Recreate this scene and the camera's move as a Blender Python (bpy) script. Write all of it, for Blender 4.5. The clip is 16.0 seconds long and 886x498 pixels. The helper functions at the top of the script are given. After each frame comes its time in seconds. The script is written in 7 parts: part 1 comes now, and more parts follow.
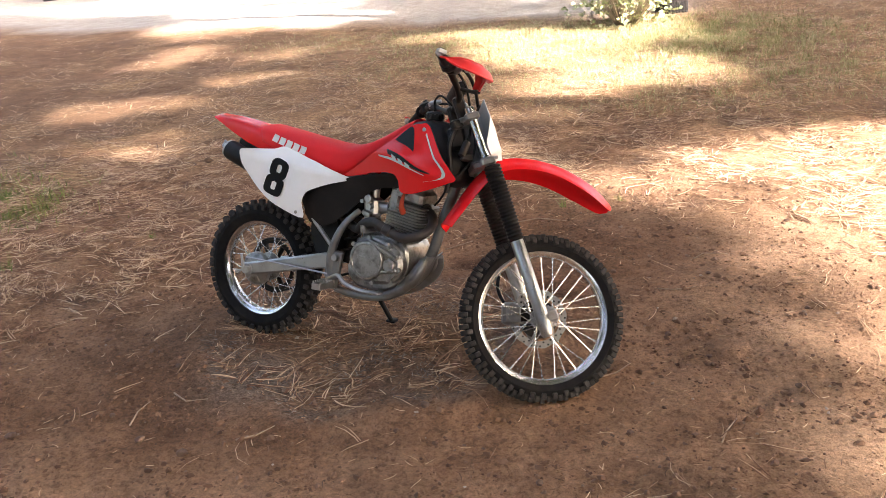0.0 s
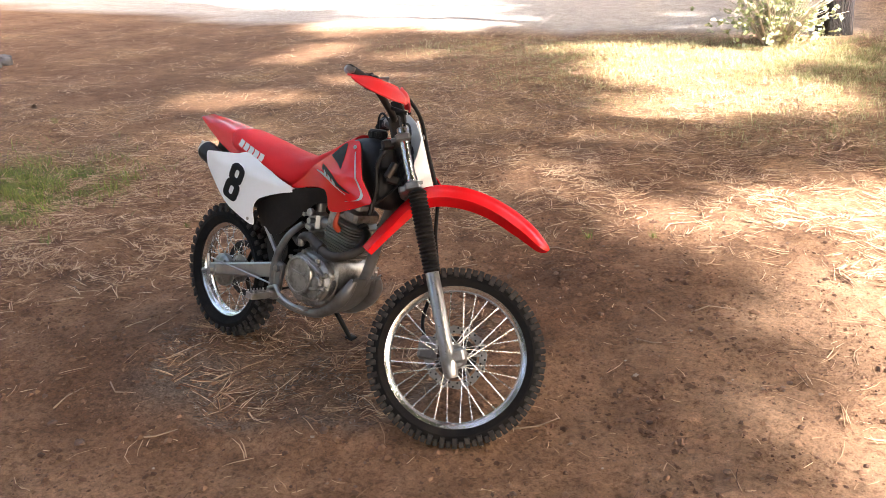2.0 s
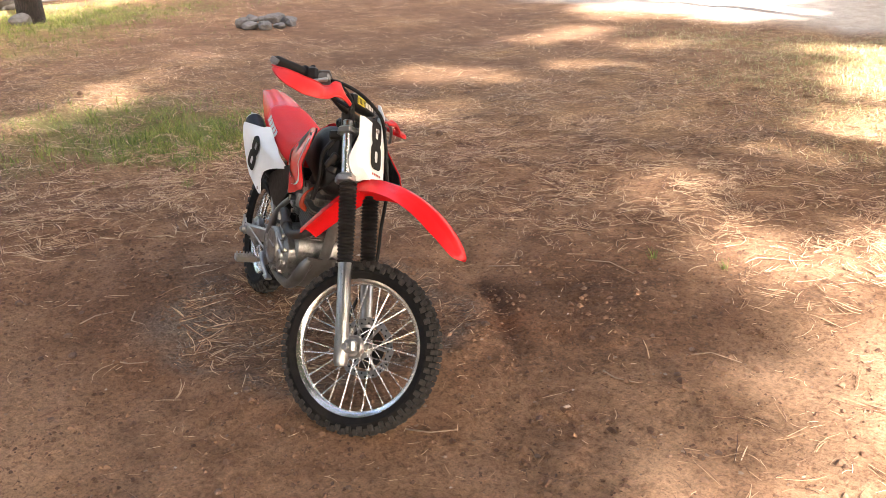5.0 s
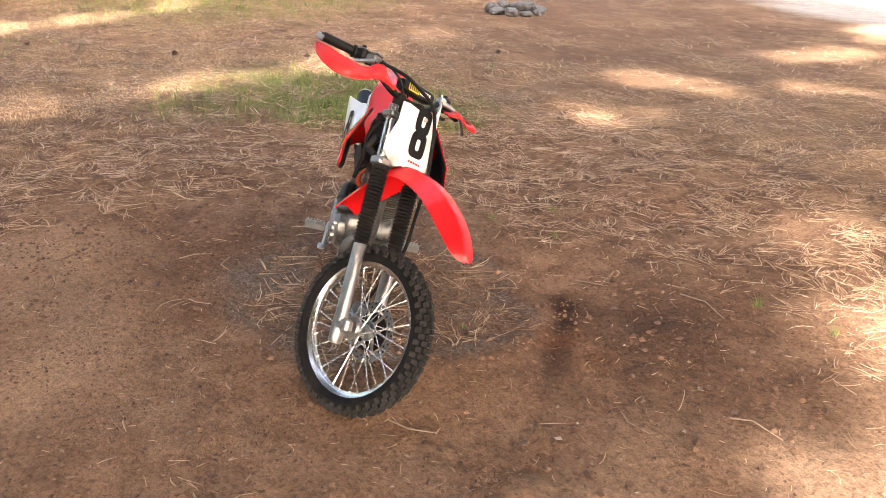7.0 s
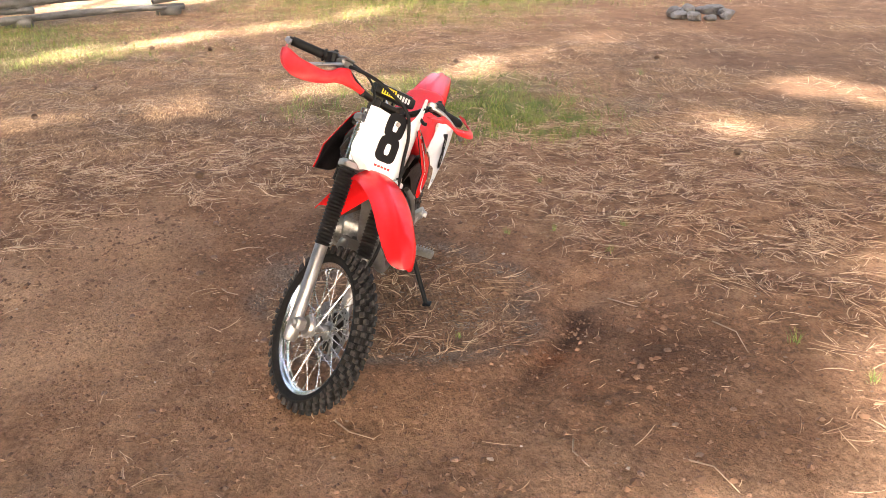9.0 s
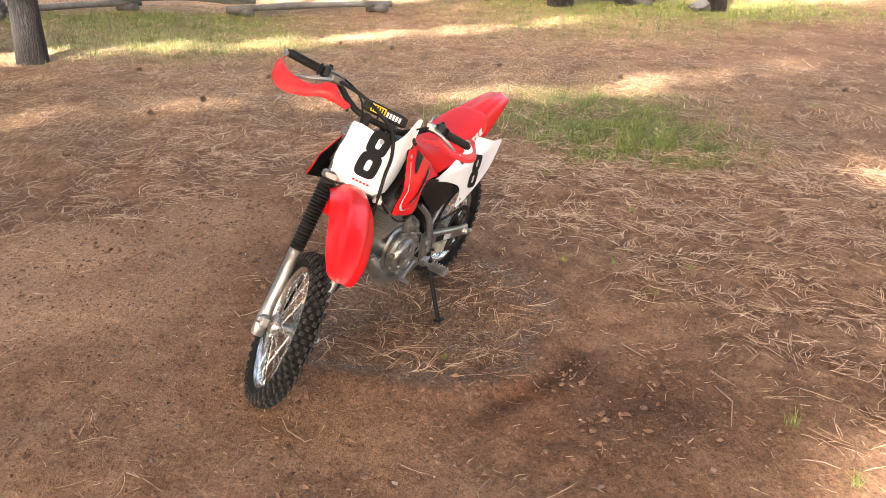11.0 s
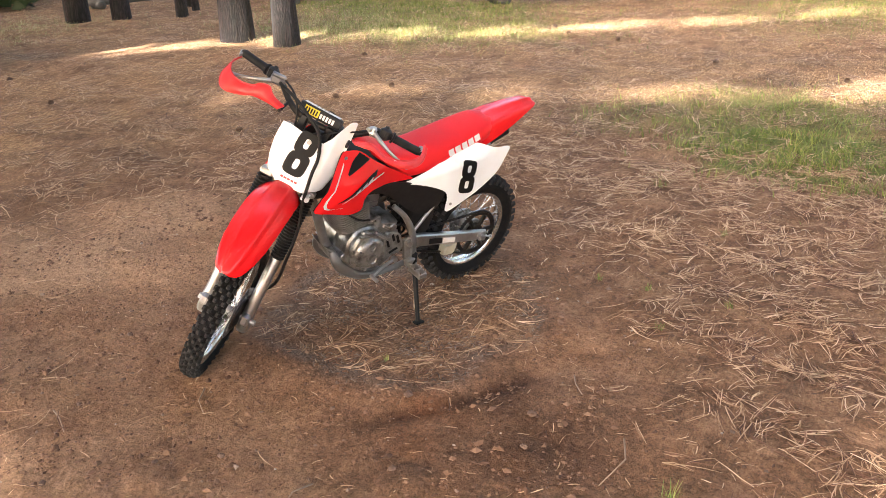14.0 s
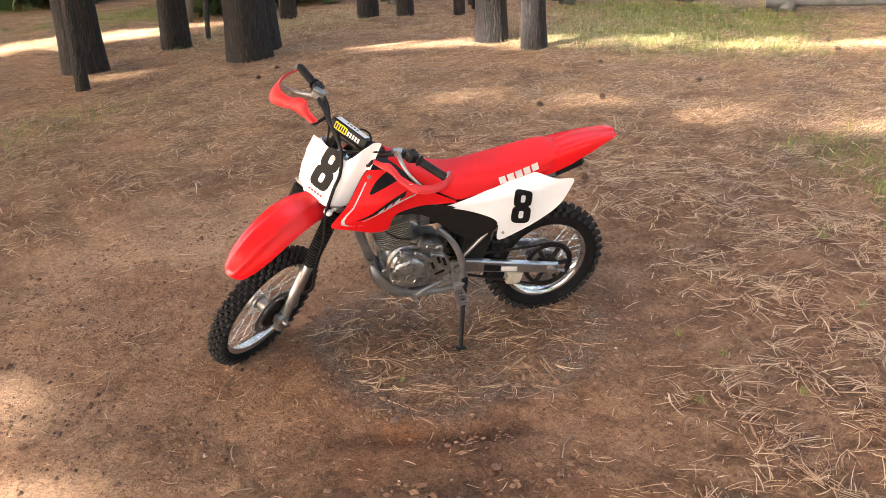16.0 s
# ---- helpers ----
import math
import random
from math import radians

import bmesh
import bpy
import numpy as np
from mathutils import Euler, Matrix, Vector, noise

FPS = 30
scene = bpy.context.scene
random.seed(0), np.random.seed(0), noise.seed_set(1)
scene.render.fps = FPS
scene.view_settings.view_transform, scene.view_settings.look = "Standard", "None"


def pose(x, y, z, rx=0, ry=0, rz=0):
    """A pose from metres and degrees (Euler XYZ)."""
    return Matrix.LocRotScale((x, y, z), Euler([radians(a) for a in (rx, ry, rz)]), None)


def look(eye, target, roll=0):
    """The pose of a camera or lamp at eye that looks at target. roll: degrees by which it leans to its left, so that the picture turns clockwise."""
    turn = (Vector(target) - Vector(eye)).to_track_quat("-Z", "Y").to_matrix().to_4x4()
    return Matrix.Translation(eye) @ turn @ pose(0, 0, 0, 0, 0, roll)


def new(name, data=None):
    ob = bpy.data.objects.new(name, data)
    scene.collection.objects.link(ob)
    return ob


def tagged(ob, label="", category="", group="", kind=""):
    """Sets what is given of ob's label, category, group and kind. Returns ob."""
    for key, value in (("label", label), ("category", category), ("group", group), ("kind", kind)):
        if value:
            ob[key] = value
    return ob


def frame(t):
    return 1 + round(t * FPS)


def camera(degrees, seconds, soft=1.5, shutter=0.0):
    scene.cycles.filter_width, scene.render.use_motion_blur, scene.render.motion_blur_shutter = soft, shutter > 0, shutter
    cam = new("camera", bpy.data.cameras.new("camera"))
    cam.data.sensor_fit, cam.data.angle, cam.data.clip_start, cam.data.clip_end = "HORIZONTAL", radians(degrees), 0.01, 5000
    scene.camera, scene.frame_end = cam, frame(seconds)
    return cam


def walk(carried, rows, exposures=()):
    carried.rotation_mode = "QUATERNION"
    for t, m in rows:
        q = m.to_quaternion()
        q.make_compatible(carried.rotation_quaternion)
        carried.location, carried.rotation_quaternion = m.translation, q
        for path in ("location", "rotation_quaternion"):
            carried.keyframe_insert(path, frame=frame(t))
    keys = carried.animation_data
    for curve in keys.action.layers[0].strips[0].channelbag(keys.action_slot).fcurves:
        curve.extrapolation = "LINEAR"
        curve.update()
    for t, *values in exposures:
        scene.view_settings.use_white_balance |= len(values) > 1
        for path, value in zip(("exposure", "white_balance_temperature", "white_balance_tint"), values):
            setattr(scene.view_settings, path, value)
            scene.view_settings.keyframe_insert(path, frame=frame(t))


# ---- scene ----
cam = camera(54.0, 16.0, soft=0.9)
PATH = [
    (0, (0.425, 0.086, 1.758), (0.202, 1.92, 0.992), -4.4),
    (0.5, (0.597, 0.194, 1.722), (0.228, 2.006, 0.96), -5.6),
    (1, (0.803, 0.386, 1.713), (0.331, 2.177, 0.958), -5.2),
    (1.5, (1.017, 0.448, 1.709), (0.487, 2.229, 0.97), -5.1),
    (2, (1.311, 0.453, 1.725), (0.676, 2.202, 0.99), -3.2),
    (2.5, (1.477, 0.527, 1.71), (0.725, 2.23, 0.979), -3.5),
    (3, (1.632, 0.661, 1.714), (0.78, 2.321, 0.992), -2.1),
    (3.5, (1.839, 0.743, 1.717), (0.875, 2.342, 1.003), -2.0),
    (3.7, (1.991, 0.797, 1.723), (0.97, 2.361, 1.008), -2.2),
    (5.8, (2.77, 1.38, 1.748), (1.402, 2.626, 0.989), 0.9),
    (6, (2.865, 1.44, 1.749), (1.466, 2.653, 0.993), 2.4),
    (6.5, (2.966, 1.634, 1.725), (1.42, 2.649, 0.965), -0.4),
    (7, (2.996, 1.893, 1.719), (1.37, 2.778, 0.962), 1.0),
    (7.5, (3.055, 2.09, 1.723), (1.383, 2.882, 0.965), 0.4),
    (8, (3.238, 2.338, 1.728), (1.499, 2.979, 0.975), 0.1),
    (8.5, (3.296, 2.555, 1.713), (1.512, 3.071, 0.97), -0.7),
    (8.7, (3.285, 2.657, 1.696), (1.487, 3.124, 0.955), -1.1),
    (10.8, (3.386, 3.719, 1.741), (1.528, 3.623, 1.009), -1.2),
    (11, (3.342, 3.796, 1.755), (1.485, 3.65, 1.026), -0.3),
    (11.5, (3.274, 4.007, 1.751), (1.429, 3.73, 1.03), -1.8),
    (12, (3.272, 4.333, 1.771), (1.453, 3.922, 1.047), -1.3),
    (12.5, (3.26, 4.601, 1.774), (1.476, 4.059, 1.052), -1.8),
    (13, (3.125, 4.835, 1.764), (1.376, 4.199, 1.033), -1.9),
    (13.5, (2.973, 5.035, 1.798), (1.258, 4.353, 1.028), -0.4),
    (14, (2.847, 5.314, 1.796), (1.216, 4.429, 1.049), -2.6),
    (14.5, (2.699, 5.596, 1.82), (1.175, 4.577, 1.021), -3.2),
    (15, (2.453, 5.75, 1.811), (1.051, 4.547, 1.046), -3.3),
    (15.5, (2.21, 5.905, 1.828), (0.919, 4.584, 1.061), -1.9),
    (16, (1.993, 6.165, 1.828), (0.819, 4.716, 1.106), -3.4),
]
walk(cam, [(t, look(eye, target, roll)) for t, eye, target, roll in PATH], [(0, 3.08, 6700, 14), (2.0, 3.03, 6650, 14), (3.7, 3.03, 6680, 14), (5.8, 3.27, 6850, 13), (7.5, 3.40, 6800, 13), (10.8, 3.44, 6800, 13), (16, 3.49, 6850, 12.5)])

# ---- light ----
SUN_WAY = Vector((-0.95, 0.30, -0.80)).normalized()      # the way the sunlight goes
SUN_BACK = -SUN_WAY
sun_up = math.asin(SUN_BACK.z)
sun_round = math.atan2(SUN_BACK.x, SUN_BACK.y)
world = bpy.data.worlds.new("world")
scene.world = world
world.use_nodes = True
wn = world.node_tree.nodes
sky = wn.new("ShaderNodeTexSky")
sky.sky_type = "NISHITA"
sky.sun_disc = False
sky.sun_elevation = sun_up
sky.sun_rotation = sun_round
sky.air_density, sky.dust_density, sky.ozone_density = 1.0, 7.0, 0.3
world.node_tree.links.new(sky.outputs["Color"], wn["Background"].inputs["Color"])
wn["Background"].inputs["Strength"].default_value = 0.15
sun = new("sun", bpy.data.lights.new("sun", "SUN"))
sun.data.energy = 4.8
sun.data.angle = radians(1.5)
sun.data.color = (1.0, 0.985, 0.965)
sun.matrix_world = look((0, 0, 30), Vector((0, 0, 30)) + SUN_WAY)


# ---- materials ----
def material(name):
    m = bpy.data.materials.new(name)
    m.use_nodes = True
    return m, m.node_tree.nodes, m.node_tree.links, m.node_tree.nodes["Principled BSDF"]


def ramp(nodes, stops):
    r = nodes.new("ShaderNodeValToRGB")
    while len(r.color_ramp.elements) < len(stops):
        r.color_ramp.elements.new(0.5)
    for e, (p, c) in zip(r.color_ramp.elements, stops):
        e.position, e.color = p, (*c, 1)
    return r


def tex(nodes, links, scale, detail=4, coord=None, rough=0.6, distort=0.0):
    n = nodes.new("ShaderNodeTexNoise")
    n.inputs["Scale"].default_value = scale
    n.inputs["Detail"].default_value = detail
    n.inputs["Roughness"].default_value = rough
    n.inputs["Distortion"].default_value = distort
    if coord is not None:
        links.new(coord, n.inputs["Vector"])
    return n


def surface(name, colour, dirt=None, rough=0.4, metal=0.0, grain=60.0, patch=6.0, amount=0.5, bump=0.1, rough_vary=0.15, spec=0.5, depth=0.002):
    """A worn surface: a base colour, dirt in patches, grain in the gloss and a fine relief."""
    m, n, l, b = material(name)
    dirt = dirt or tuple(c * 0.7 for c in colour)
    co = n.new("ShaderNodeTexCoord").outputs["Object"]
    big, fine = tex(n, l, patch, 5, co), tex(n, l, grain, 3, co)
    r = ramp(n, [(0.45, (0, 0, 0)), (0.75, (1, 1, 1))])
    l.new(big.outputs["Fac"], r.inputs["Fac"])
    k = n.new("ShaderNodeMath")
    k.operation = "MULTIPLY"
    k.inputs[1].default_value = amount
    l.new(r.outputs["Color"], k.inputs[0])
    mix = n.new("ShaderNodeMix")
    mix.data_type = "RGBA"
    mix.inputs["A"].default_value, mix.inputs["B"].default_value = (*colour, 1), (*dirt, 1)
    l.new(k.outputs[0], mix.inputs["Factor"])
    l.new(mix.outputs["Result"], b.inputs["Base Color"])
    mr = n.new("ShaderNodeMapRange")
    mr.inputs["To Min"].default_value, mr.inputs["To Max"].default_value = max(0.03, rough - rough_vary), min(1, rough + rough_vary)
    l.new(fine.outputs["Fac"], mr.inputs["Value"])
    l.new(mr.outputs["Result"], b.inputs["Roughness"])
    b.inputs["Metallic"].default_value = metal
    b.inputs["Specular IOR Level"].default_value = spec
    if bump:
        bp = n.new("ShaderNodeBump")
        bp.inputs["Strength"].default_value = bump
        bp.inputs["Distance"].default_value = depth
        l.new(fine.outputs["Fac"], bp.inputs["Height"])
        l.new(bp.outputs["Normal"], b.inputs["Normal"])
    return m


RED = surface("red_plastic", (0.80, 0.012, 0.016), (0.68, 0.022, 0.024), 0.20, grain=90, patch=5, amount=0.35, bump=0.012, rough_vary=0.07, spec=0.34)
SEAT = surface("red_seat_vinyl", (0.80, 0.018, 0.024), (0.68, 0.028, 0.033), 0.55, grain=400, patch=8, bump=0.25, spec=0.2)
GUARD = surface("red_guard_plastic", (0.64, 0.018, 0.022), (0.52, 0.07, 0.062), 0.45, patch=14, amount=0.6, bump=0.05)
WHITE = surface("white_plastic", (0.87, 0.885, 0.90), (0.77, 0.77, 0.76), 0.38, patch=10, amount=0.45, bump=0.03)
BLACK = surface("black_plastic", (0.010, 0.010, 0.011), (0.028, 0.024, 0.021), 0.5, spec=0.25, patch=10, amount=0.6, bump=0.08)
INK = surface("black_vinyl_sticker", (0.008, 0.008, 0.009), (0.014, 0.014, 0.014), 0.5, bump=0.0, spec=0.15)
RUBBER = surface("tyre_rubber", (0.009, 0.009, 0.010), (0.026, 0.021, 0.017), 0.85, spec=0.15, patch=14, amount=0.6, bump=0.3, grain=140)
KNOB = surface("tread_rubber", (0.024, 0.024, 0.025), (0.075, 0.062, 0.052), 0.85, spec=0.2, patch=40, amount=0.8, bump=0.3, grain=140)
BOOT = surface("rubber_boot", (0.009, 0.009, 0.010), (0.03, 0.025, 0.02), 0.6, spec=0.2, patch=12, amount=0.5, bump=0.15)
ALU = surface("cast_aluminium", (0.34, 0.335, 0.325), (0.045, 0.039, 0.034), 0.34, 0.8, patch=26, amount=0.85, bump=0.25, grain=200)
SATIN = surface("satin_aluminium", (0.42, 0.42, 0.415), (0.15, 0.132, 0.11), 0.33, 0.9, patch=12, amount=0.5, bump=0.06, grain=160)
RIM = surface("polished_rim", (0.74, 0.74, 0.74), (0.45, 0.42, 0.38), 0.2, 0.95, patch=12, amount=0.45, bump=0.03)
STEEL = surface("steel", (0.42, 0.41, 0.40), (0.2, 0.165, 0.13), 0.38, 0.95, patch=20, amount=0.5, bump=0.05)
DISC = surface("dull_disc_steel", (0.24, 0.235, 0.23), (0.13, 0.11, 0.09), 0.5, 0.85, patch=20, amount=0.6, bump=0.05)
SPOKE = surface("spoke_steel", (0.80, 0.80, 0.79), (0.5, 0.47, 0.42), 0.25, 0.9, amount=0.4, bump=0.0)
FIN = surface("dull_fin_alloy", (0.30, 0.29, 0.275), (0.14, 0.118, 0.098), 0.45, 0.6, patch=18, amount=0.6, bump=0.1)
FRAME = surface("grey_frame_paint", (0.21, 0.21, 0.21), (0.10, 0.082, 0.066), 0.4, 0.6, patch=14, amount=0.6, bump=0.06)
HEADER = surface("sooty_header_steel", (0.038, 0.035, 0.034), (0.10, 0.068, 0.045), 0.55, 0.4, patch=12, amount=0.7, bump=0.15)
DARK = surface("dark_steel", (0.022, 0.021, 0.021), (0.07, 0.046, 0.03), 0.5, 0.7, patch=16, amount=0.7, bump=0.12)
YELLOW = surface("yellow_print", (0.75, 0.58, 0.02), (0.6, 0.45, 0.03), 0.45, bump=0.0)
SILVERPRINT = surface("silver_print", (0.55, 0.55, 0.55), (0.42, 0.4, 0.38), 0.4, bump=0.0)
IVORY = surface("ivory_plastic", (0.50, 0.45, 0.34), (0.3, 0.22, 0.14), 0.5, patch=18, amount=0.6, bump=0.05)
WHITEPRINT = surface("white_print", (0.74, 0.72, 0.70), (0.60, 0.48, 0.46), 0.45, patch=40, amount=0.5, bump=0.0)
REDPRINT = surface("red_print", (0.45, 0.03, 0.03), (0.35, 0.03, 0.03), 0.45, bump=0.0)


def by_island(name, stops, rough=0.75, bump=0.0):
    """For stuff of many small loose pieces: each piece takes its own colour."""
    m, n, l, b = material(name)
    g = n.new("ShaderNodeNewGeometry")
    r = ramp(n, stops)
    l.new(g.outputs["Random Per Island"], r.inputs["Fac"])
    l.new(r.outputs["Color"], b.inputs["Base Color"])
    b.inputs["Roughness"].default_value = rough
    return m


NEEDLE = by_island("dry_pine_needles", [(0.0, (0.085, 0.034, 0.018)), (0.35, (0.24, 0.112, 0.058)), (0.65, (0.47, 0.285, 0.158)), (0.88, (0.64, 0.435, 0.262)), (1.0, (0.78, 0.58, 0.39))], 0.7)
NEEDLE_FAR = by_island("matted_pine_needles", [(0.0, (0.060, 0.027, 0.014)), (0.40, (0.25, 0.130, 0.068)), (0.75, (0.54, 0.335, 0.190)), (1.0, (0.76, 0.54, 0.34))], 0.75)
PALESTEM = surface("pale_stem", (0.58, 0.50, 0.39), (0.36, 0.29, 0.20), 0.7, patch=20, bump=0.2)
DEBRIS = by_island("grey_debris", [(0.0, (0.05, 0.038, 0.031)), (0.5, (0.15, 0.112, 0.088)), (1.0, (0.34, 0.27, 0.215))], 0.85)
GRASS = by_island("green_grass", [(0.0, (0.080, 0.115, 0.016)), (0.6, (0.175, 0.225, 0.034)), (1.0, (0.37, 0.36, 0.09))], 0.6)
DRYGRASS = by_island("dry_grass", [(0.0, (0.20, 0.22, 0.07)), (0.5, (0.35, 0.33, 0.15)), (1.0, (0.58, 0.49, 0.28))], 0.65)
BUSHLEAF = by_island("pale_bush_leaves", [(0.0, (0.24, 0.28, 0.12)), (0.6, (0.44, 0.48, 0.25)), (1.0, (0.66, 0.64, 0.42))], 0.6)
PINE = by_island("pine_foliage", [(0.0, (0.022, 0.05, 0.018)), (0.6, (0.05, 0.09, 0.03)), (1.0, (0.09, 0.12, 0.045))], 0.6)
CLOD = by_island("crumbled_dirt", [(0.0, (0.095, 0.047, 0.027)), (0.5, (0.170, 0.089, 0.050)), (1.0, (0.26, 0.145, 0.086))], 0.95)
PEBBLE = by_island("pebbles", [(0.0, (0.11, 0.062, 0.040)), (0.5, (0.20, 0.125, 0.085)), (0.88, (0.26, 0.175, 0.125)), (1.0, (0.46, 0.38, 0.31))], 0.85)
STONE = surface("field_stone", (0.155, 0.092, 0.063), (0.085, 0.045, 0.028), 0.85, patch=18, amount=0.8, bump=0.6, grain=70, depth=0.006)
ROCK = surface("dark_basalt", (0.13, 0.125, 0.125), (0.06, 0.055, 0.05), 0.85, patch=6, amount=0.8, bump=0.7, grain=30, depth=0.015)
CONE = surface("pine_cone_scales", (0.15, 0.09, 0.058), (0.05, 0.03, 0.02), 0.8, patch=30, bump=0.5, grain=80)
TWIG = surface("dead_twig_wood", (0.36, 0.25, 0.17), (0.20, 0.13, 0.09), 0.8, patch=30, bump=0.4, grain=120)
RAIL = surface("weathered_rail_wood", (0.13, 0.126, 0.122), (0.05, 0.046, 0.042), 0.8, patch=5, amount=0.8, bump=0.5, grain=40, depth=0.006)


def bark_material():
    m, n, l, b = material("pine_bark")
    co = n.new("ShaderNodeTexCoord").outputs["Object"]
    mp = n.new("ShaderNodeMapping")
    mp.inputs["Scale"].default_value = (1, 1, 0.16)
    l.new(co, mp.inputs["Vector"])
    v = n.new("ShaderNodeTexVoronoi")
    v.feature = "DISTANCE_TO_EDGE"
    v.inputs["Scale"].default_value = 26
    w = tex(n, l, 9, 5, mp.outputs[0], distort=0.4)
    wm = n.new("ShaderNodeMix")
    wm.data_type = "VECTOR"
    wm.inputs["Factor"].default_value = 0.22
    l.new(mp.outputs[0], wm.inputs["A"])
    l.new(w.outputs["Color"], wm.inputs["B"])
    l.new(wm.outputs["Result"], v.inputs["Vector"])
    r = ramp(n, [(0.0, (0.009, 0.007, 0.006)), (0.10, (0.022, 0.016, 0.014)), (0.4, (0.054, 0.040, 0.033)), (1.0, (0.095, 0.071, 0.058))])
    l.new(v.outputs["Distance"], r.inputs["Fac"])
    mix = n.new("ShaderNodeMix")
    mix.data_type, mix.blend_type = "RGBA", "MULTIPLY"
    mix.inputs["Factor"].default_value = 0.6
    l.new(r.outputs["Color"], mix.inputs["A"])
    l.new(w.outputs["Color"], mix.inputs["B"])
    l.new(mix.outputs["Result"], b.inputs["Base Color"])
    b.inputs["Roughness"].default_value = 0.9
    bp = n.new("ShaderNodeBump")
    bp.inputs["Strength"].default_value, bp.inputs["Distance"].default_value = 0.9, 0.03
    l.new(v.outputs["Distance"], bp.inputs["Height"])
    l.new(bp.outputs["Normal"], b.inputs["Normal"])
    return m


BARK = bark_material()


# ---- mesh helpers ----
def mesh_of(name, verts, faces, mat, smooth=True):
    me = bpy.data.meshes.new(name)
    me.from_pydata([tuple(v) for v in verts], [], faces)
    me.materials.append(mat)
    if smooth:
        me.polygons.foreach_set("use_smooth", [True] * len(me.polygons))
    me.update()
    return me


def soup(name, verts, size, mat, smooth=False):
    """A mesh of many loose faces: verts is an (n, size, 3) array."""
    verts = np.asarray(verts, dtype=np.float32)
    n = len(verts)
    me = bpy.data.meshes.new(name)
    me.vertices.add(n * size)
    me.vertices.foreach_set("co", verts.reshape(-1))
    me.loops.add(n * size)
    me.loops.foreach_set("vertex_index", np.arange(n * size, dtype=np.int32))
    me.polygons.add(n)
    me.polygons.foreach_set("loop_start", np.arange(0, n * size, size, dtype=np.int32))
    me.materials.append(mat)
    me.update(calc_edges=True)
    return me


def ribbons(name, pts, widths, mat, across=None):
    """Loose bent ribbons: pts is (n, k, 3); each is welded along its length."""
    pts = np.asarray(pts, dtype=np.float64)
    n, k, _ = pts.shape
    way = pts[:, -1] - pts[:, 0]
    if across is None:
        side = np.stack([-way[:, 1], way[:, 0], np.zeros(n)], 1)
    else:
        side = across
    side /= np.linalg.norm(side, axis=1, keepdims=True) + 1e-9
    taper = np.linspace(1, 0.25, k)[None, :, None]
    off = side[:, None, :] * (np.asarray(widths)[:, None, None] * taper / 2)
    v = np.stack([pts - off, pts + off], 2).reshape(n * k * 2, 3)
    base = (np.arange(n) * k * 2)[:, None, None]
    seg = (np.arange(k - 1) * 2)[None, :, None]
    f = (base + seg + np.array([0, 1, 3, 2])[None, None, :]).reshape(-1, 4).astype(np.int32)
    me = bpy.data.meshes.new(name)
    me.vertices.add(len(v))
    me.vertices.foreach_set("co", v.astype(np.float32).reshape(-1))
    me.loops.add(f.size)
    me.loops.foreach_set("vertex_index", f.reshape(-1))
    me.polygons.add(len(f))
    me.polygons.foreach_set("loop_start", np.arange(0, f.size, 4, dtype=np.int32))
    me.materials.append(mat)
    me.update(calc_edges=True)
    return me


# ---- ground ----
rng = np.random.default_rng(5)


def wave(x, y, scale, seed):
    """Smooth pseudo-noise in -1..1 from a few turned sines."""
    r = np.random.default_rng(seed)
    s = 0
    for i in range(6):
        a, p, q = r.uniform(0, 6.28), r.uniform(0, 6.28), r.uniform(0.6, 1.7)
        s = s + np.sin((x * np.cos(a) + y * np.sin(a)) * q * 6.28 / scale + p)
    return s / 3.2


PIT = (-0.33, 3.38, 0.68, 0.64)       # the old ash ring under the machine


def pit(x, y):
    return np.sqrt(((x - PIT[0]) / PIT[2]) ** 2 + ((y - PIT[1]) / PIT[3]) ** 2) + 0.07 * wave(x, y, 0.7, 3)


# how far the trodden dirt reaches from its middle: degrees, metres
EDGE = [(-180, 2.05), (-165, 2.25), (-150, 2.0), (-135, 1.9), (-110, 1.9), (-95, 2.1), (-80, 2.1), (-63, 1.9), (-45, 1.8), (-20, 1.75), (0, 1.55), (12, 1.5),
        (24, 1.5), (50, 1.9), (71, 2.1), (90, 1.8), (104, 1.65), (117, 1.6), (130, 1.7), (145, 1.78), (160, 2.05), (172, 2.3), (180, 2.05)]


def bare(x, y):
    """How bare of needles the dirt is: 1 in the trodden clearing, 0 in the litter."""
    u, v = x - 0.3, y - 2.9
    a = np.degrees(np.arctan2(v, u))
    d = np.hypot(u, v) / np.interp(a, [e[0] for e in EDGE], [e[1] for e in EDGE])
    d = d + 0.05 * wave(x, y, 1.1, 7) + 0.06 * wave(x, y, 0.45, 8) + 0.03 * wave(x, y, 0.17, 9)
    soft = np.interp(np.abs(a), [0, 110, 150, 180], [0.55, 0.50, 0.22, 0.20])
    return np.clip((1.0 + soft * 0.7 - d) / soft, 0, 1)


def road(x, y):
    e = y - (12.38 - 0.2 * x + 0.25 * wave(x, y, 3.0, 11))
    return np.clip(e / 0.5, 0, 1) * np.clip((3.2 - x) / 1.5, 0, 1)


def worn(x, y):
    """Where the needles lie thin again, towards the track; also masks painted tree shade there."""
    return np.clip((y - 5.6) / 2, 0, 1) * np.clip((-x - 1.8) / 2, 0, 1) * np.clip(0.75 + 0.5 * wave(x, y, 1.7, 55), 0, 1)


def rise(x, y):
    """The gentle slope up from the clearing towards the pines."""
    return 0.60 * (1 - np.exp(-0.10 * np.clip(-0.85 * x - 0.5 * (y - 3) - 0.5, 0, 60)))


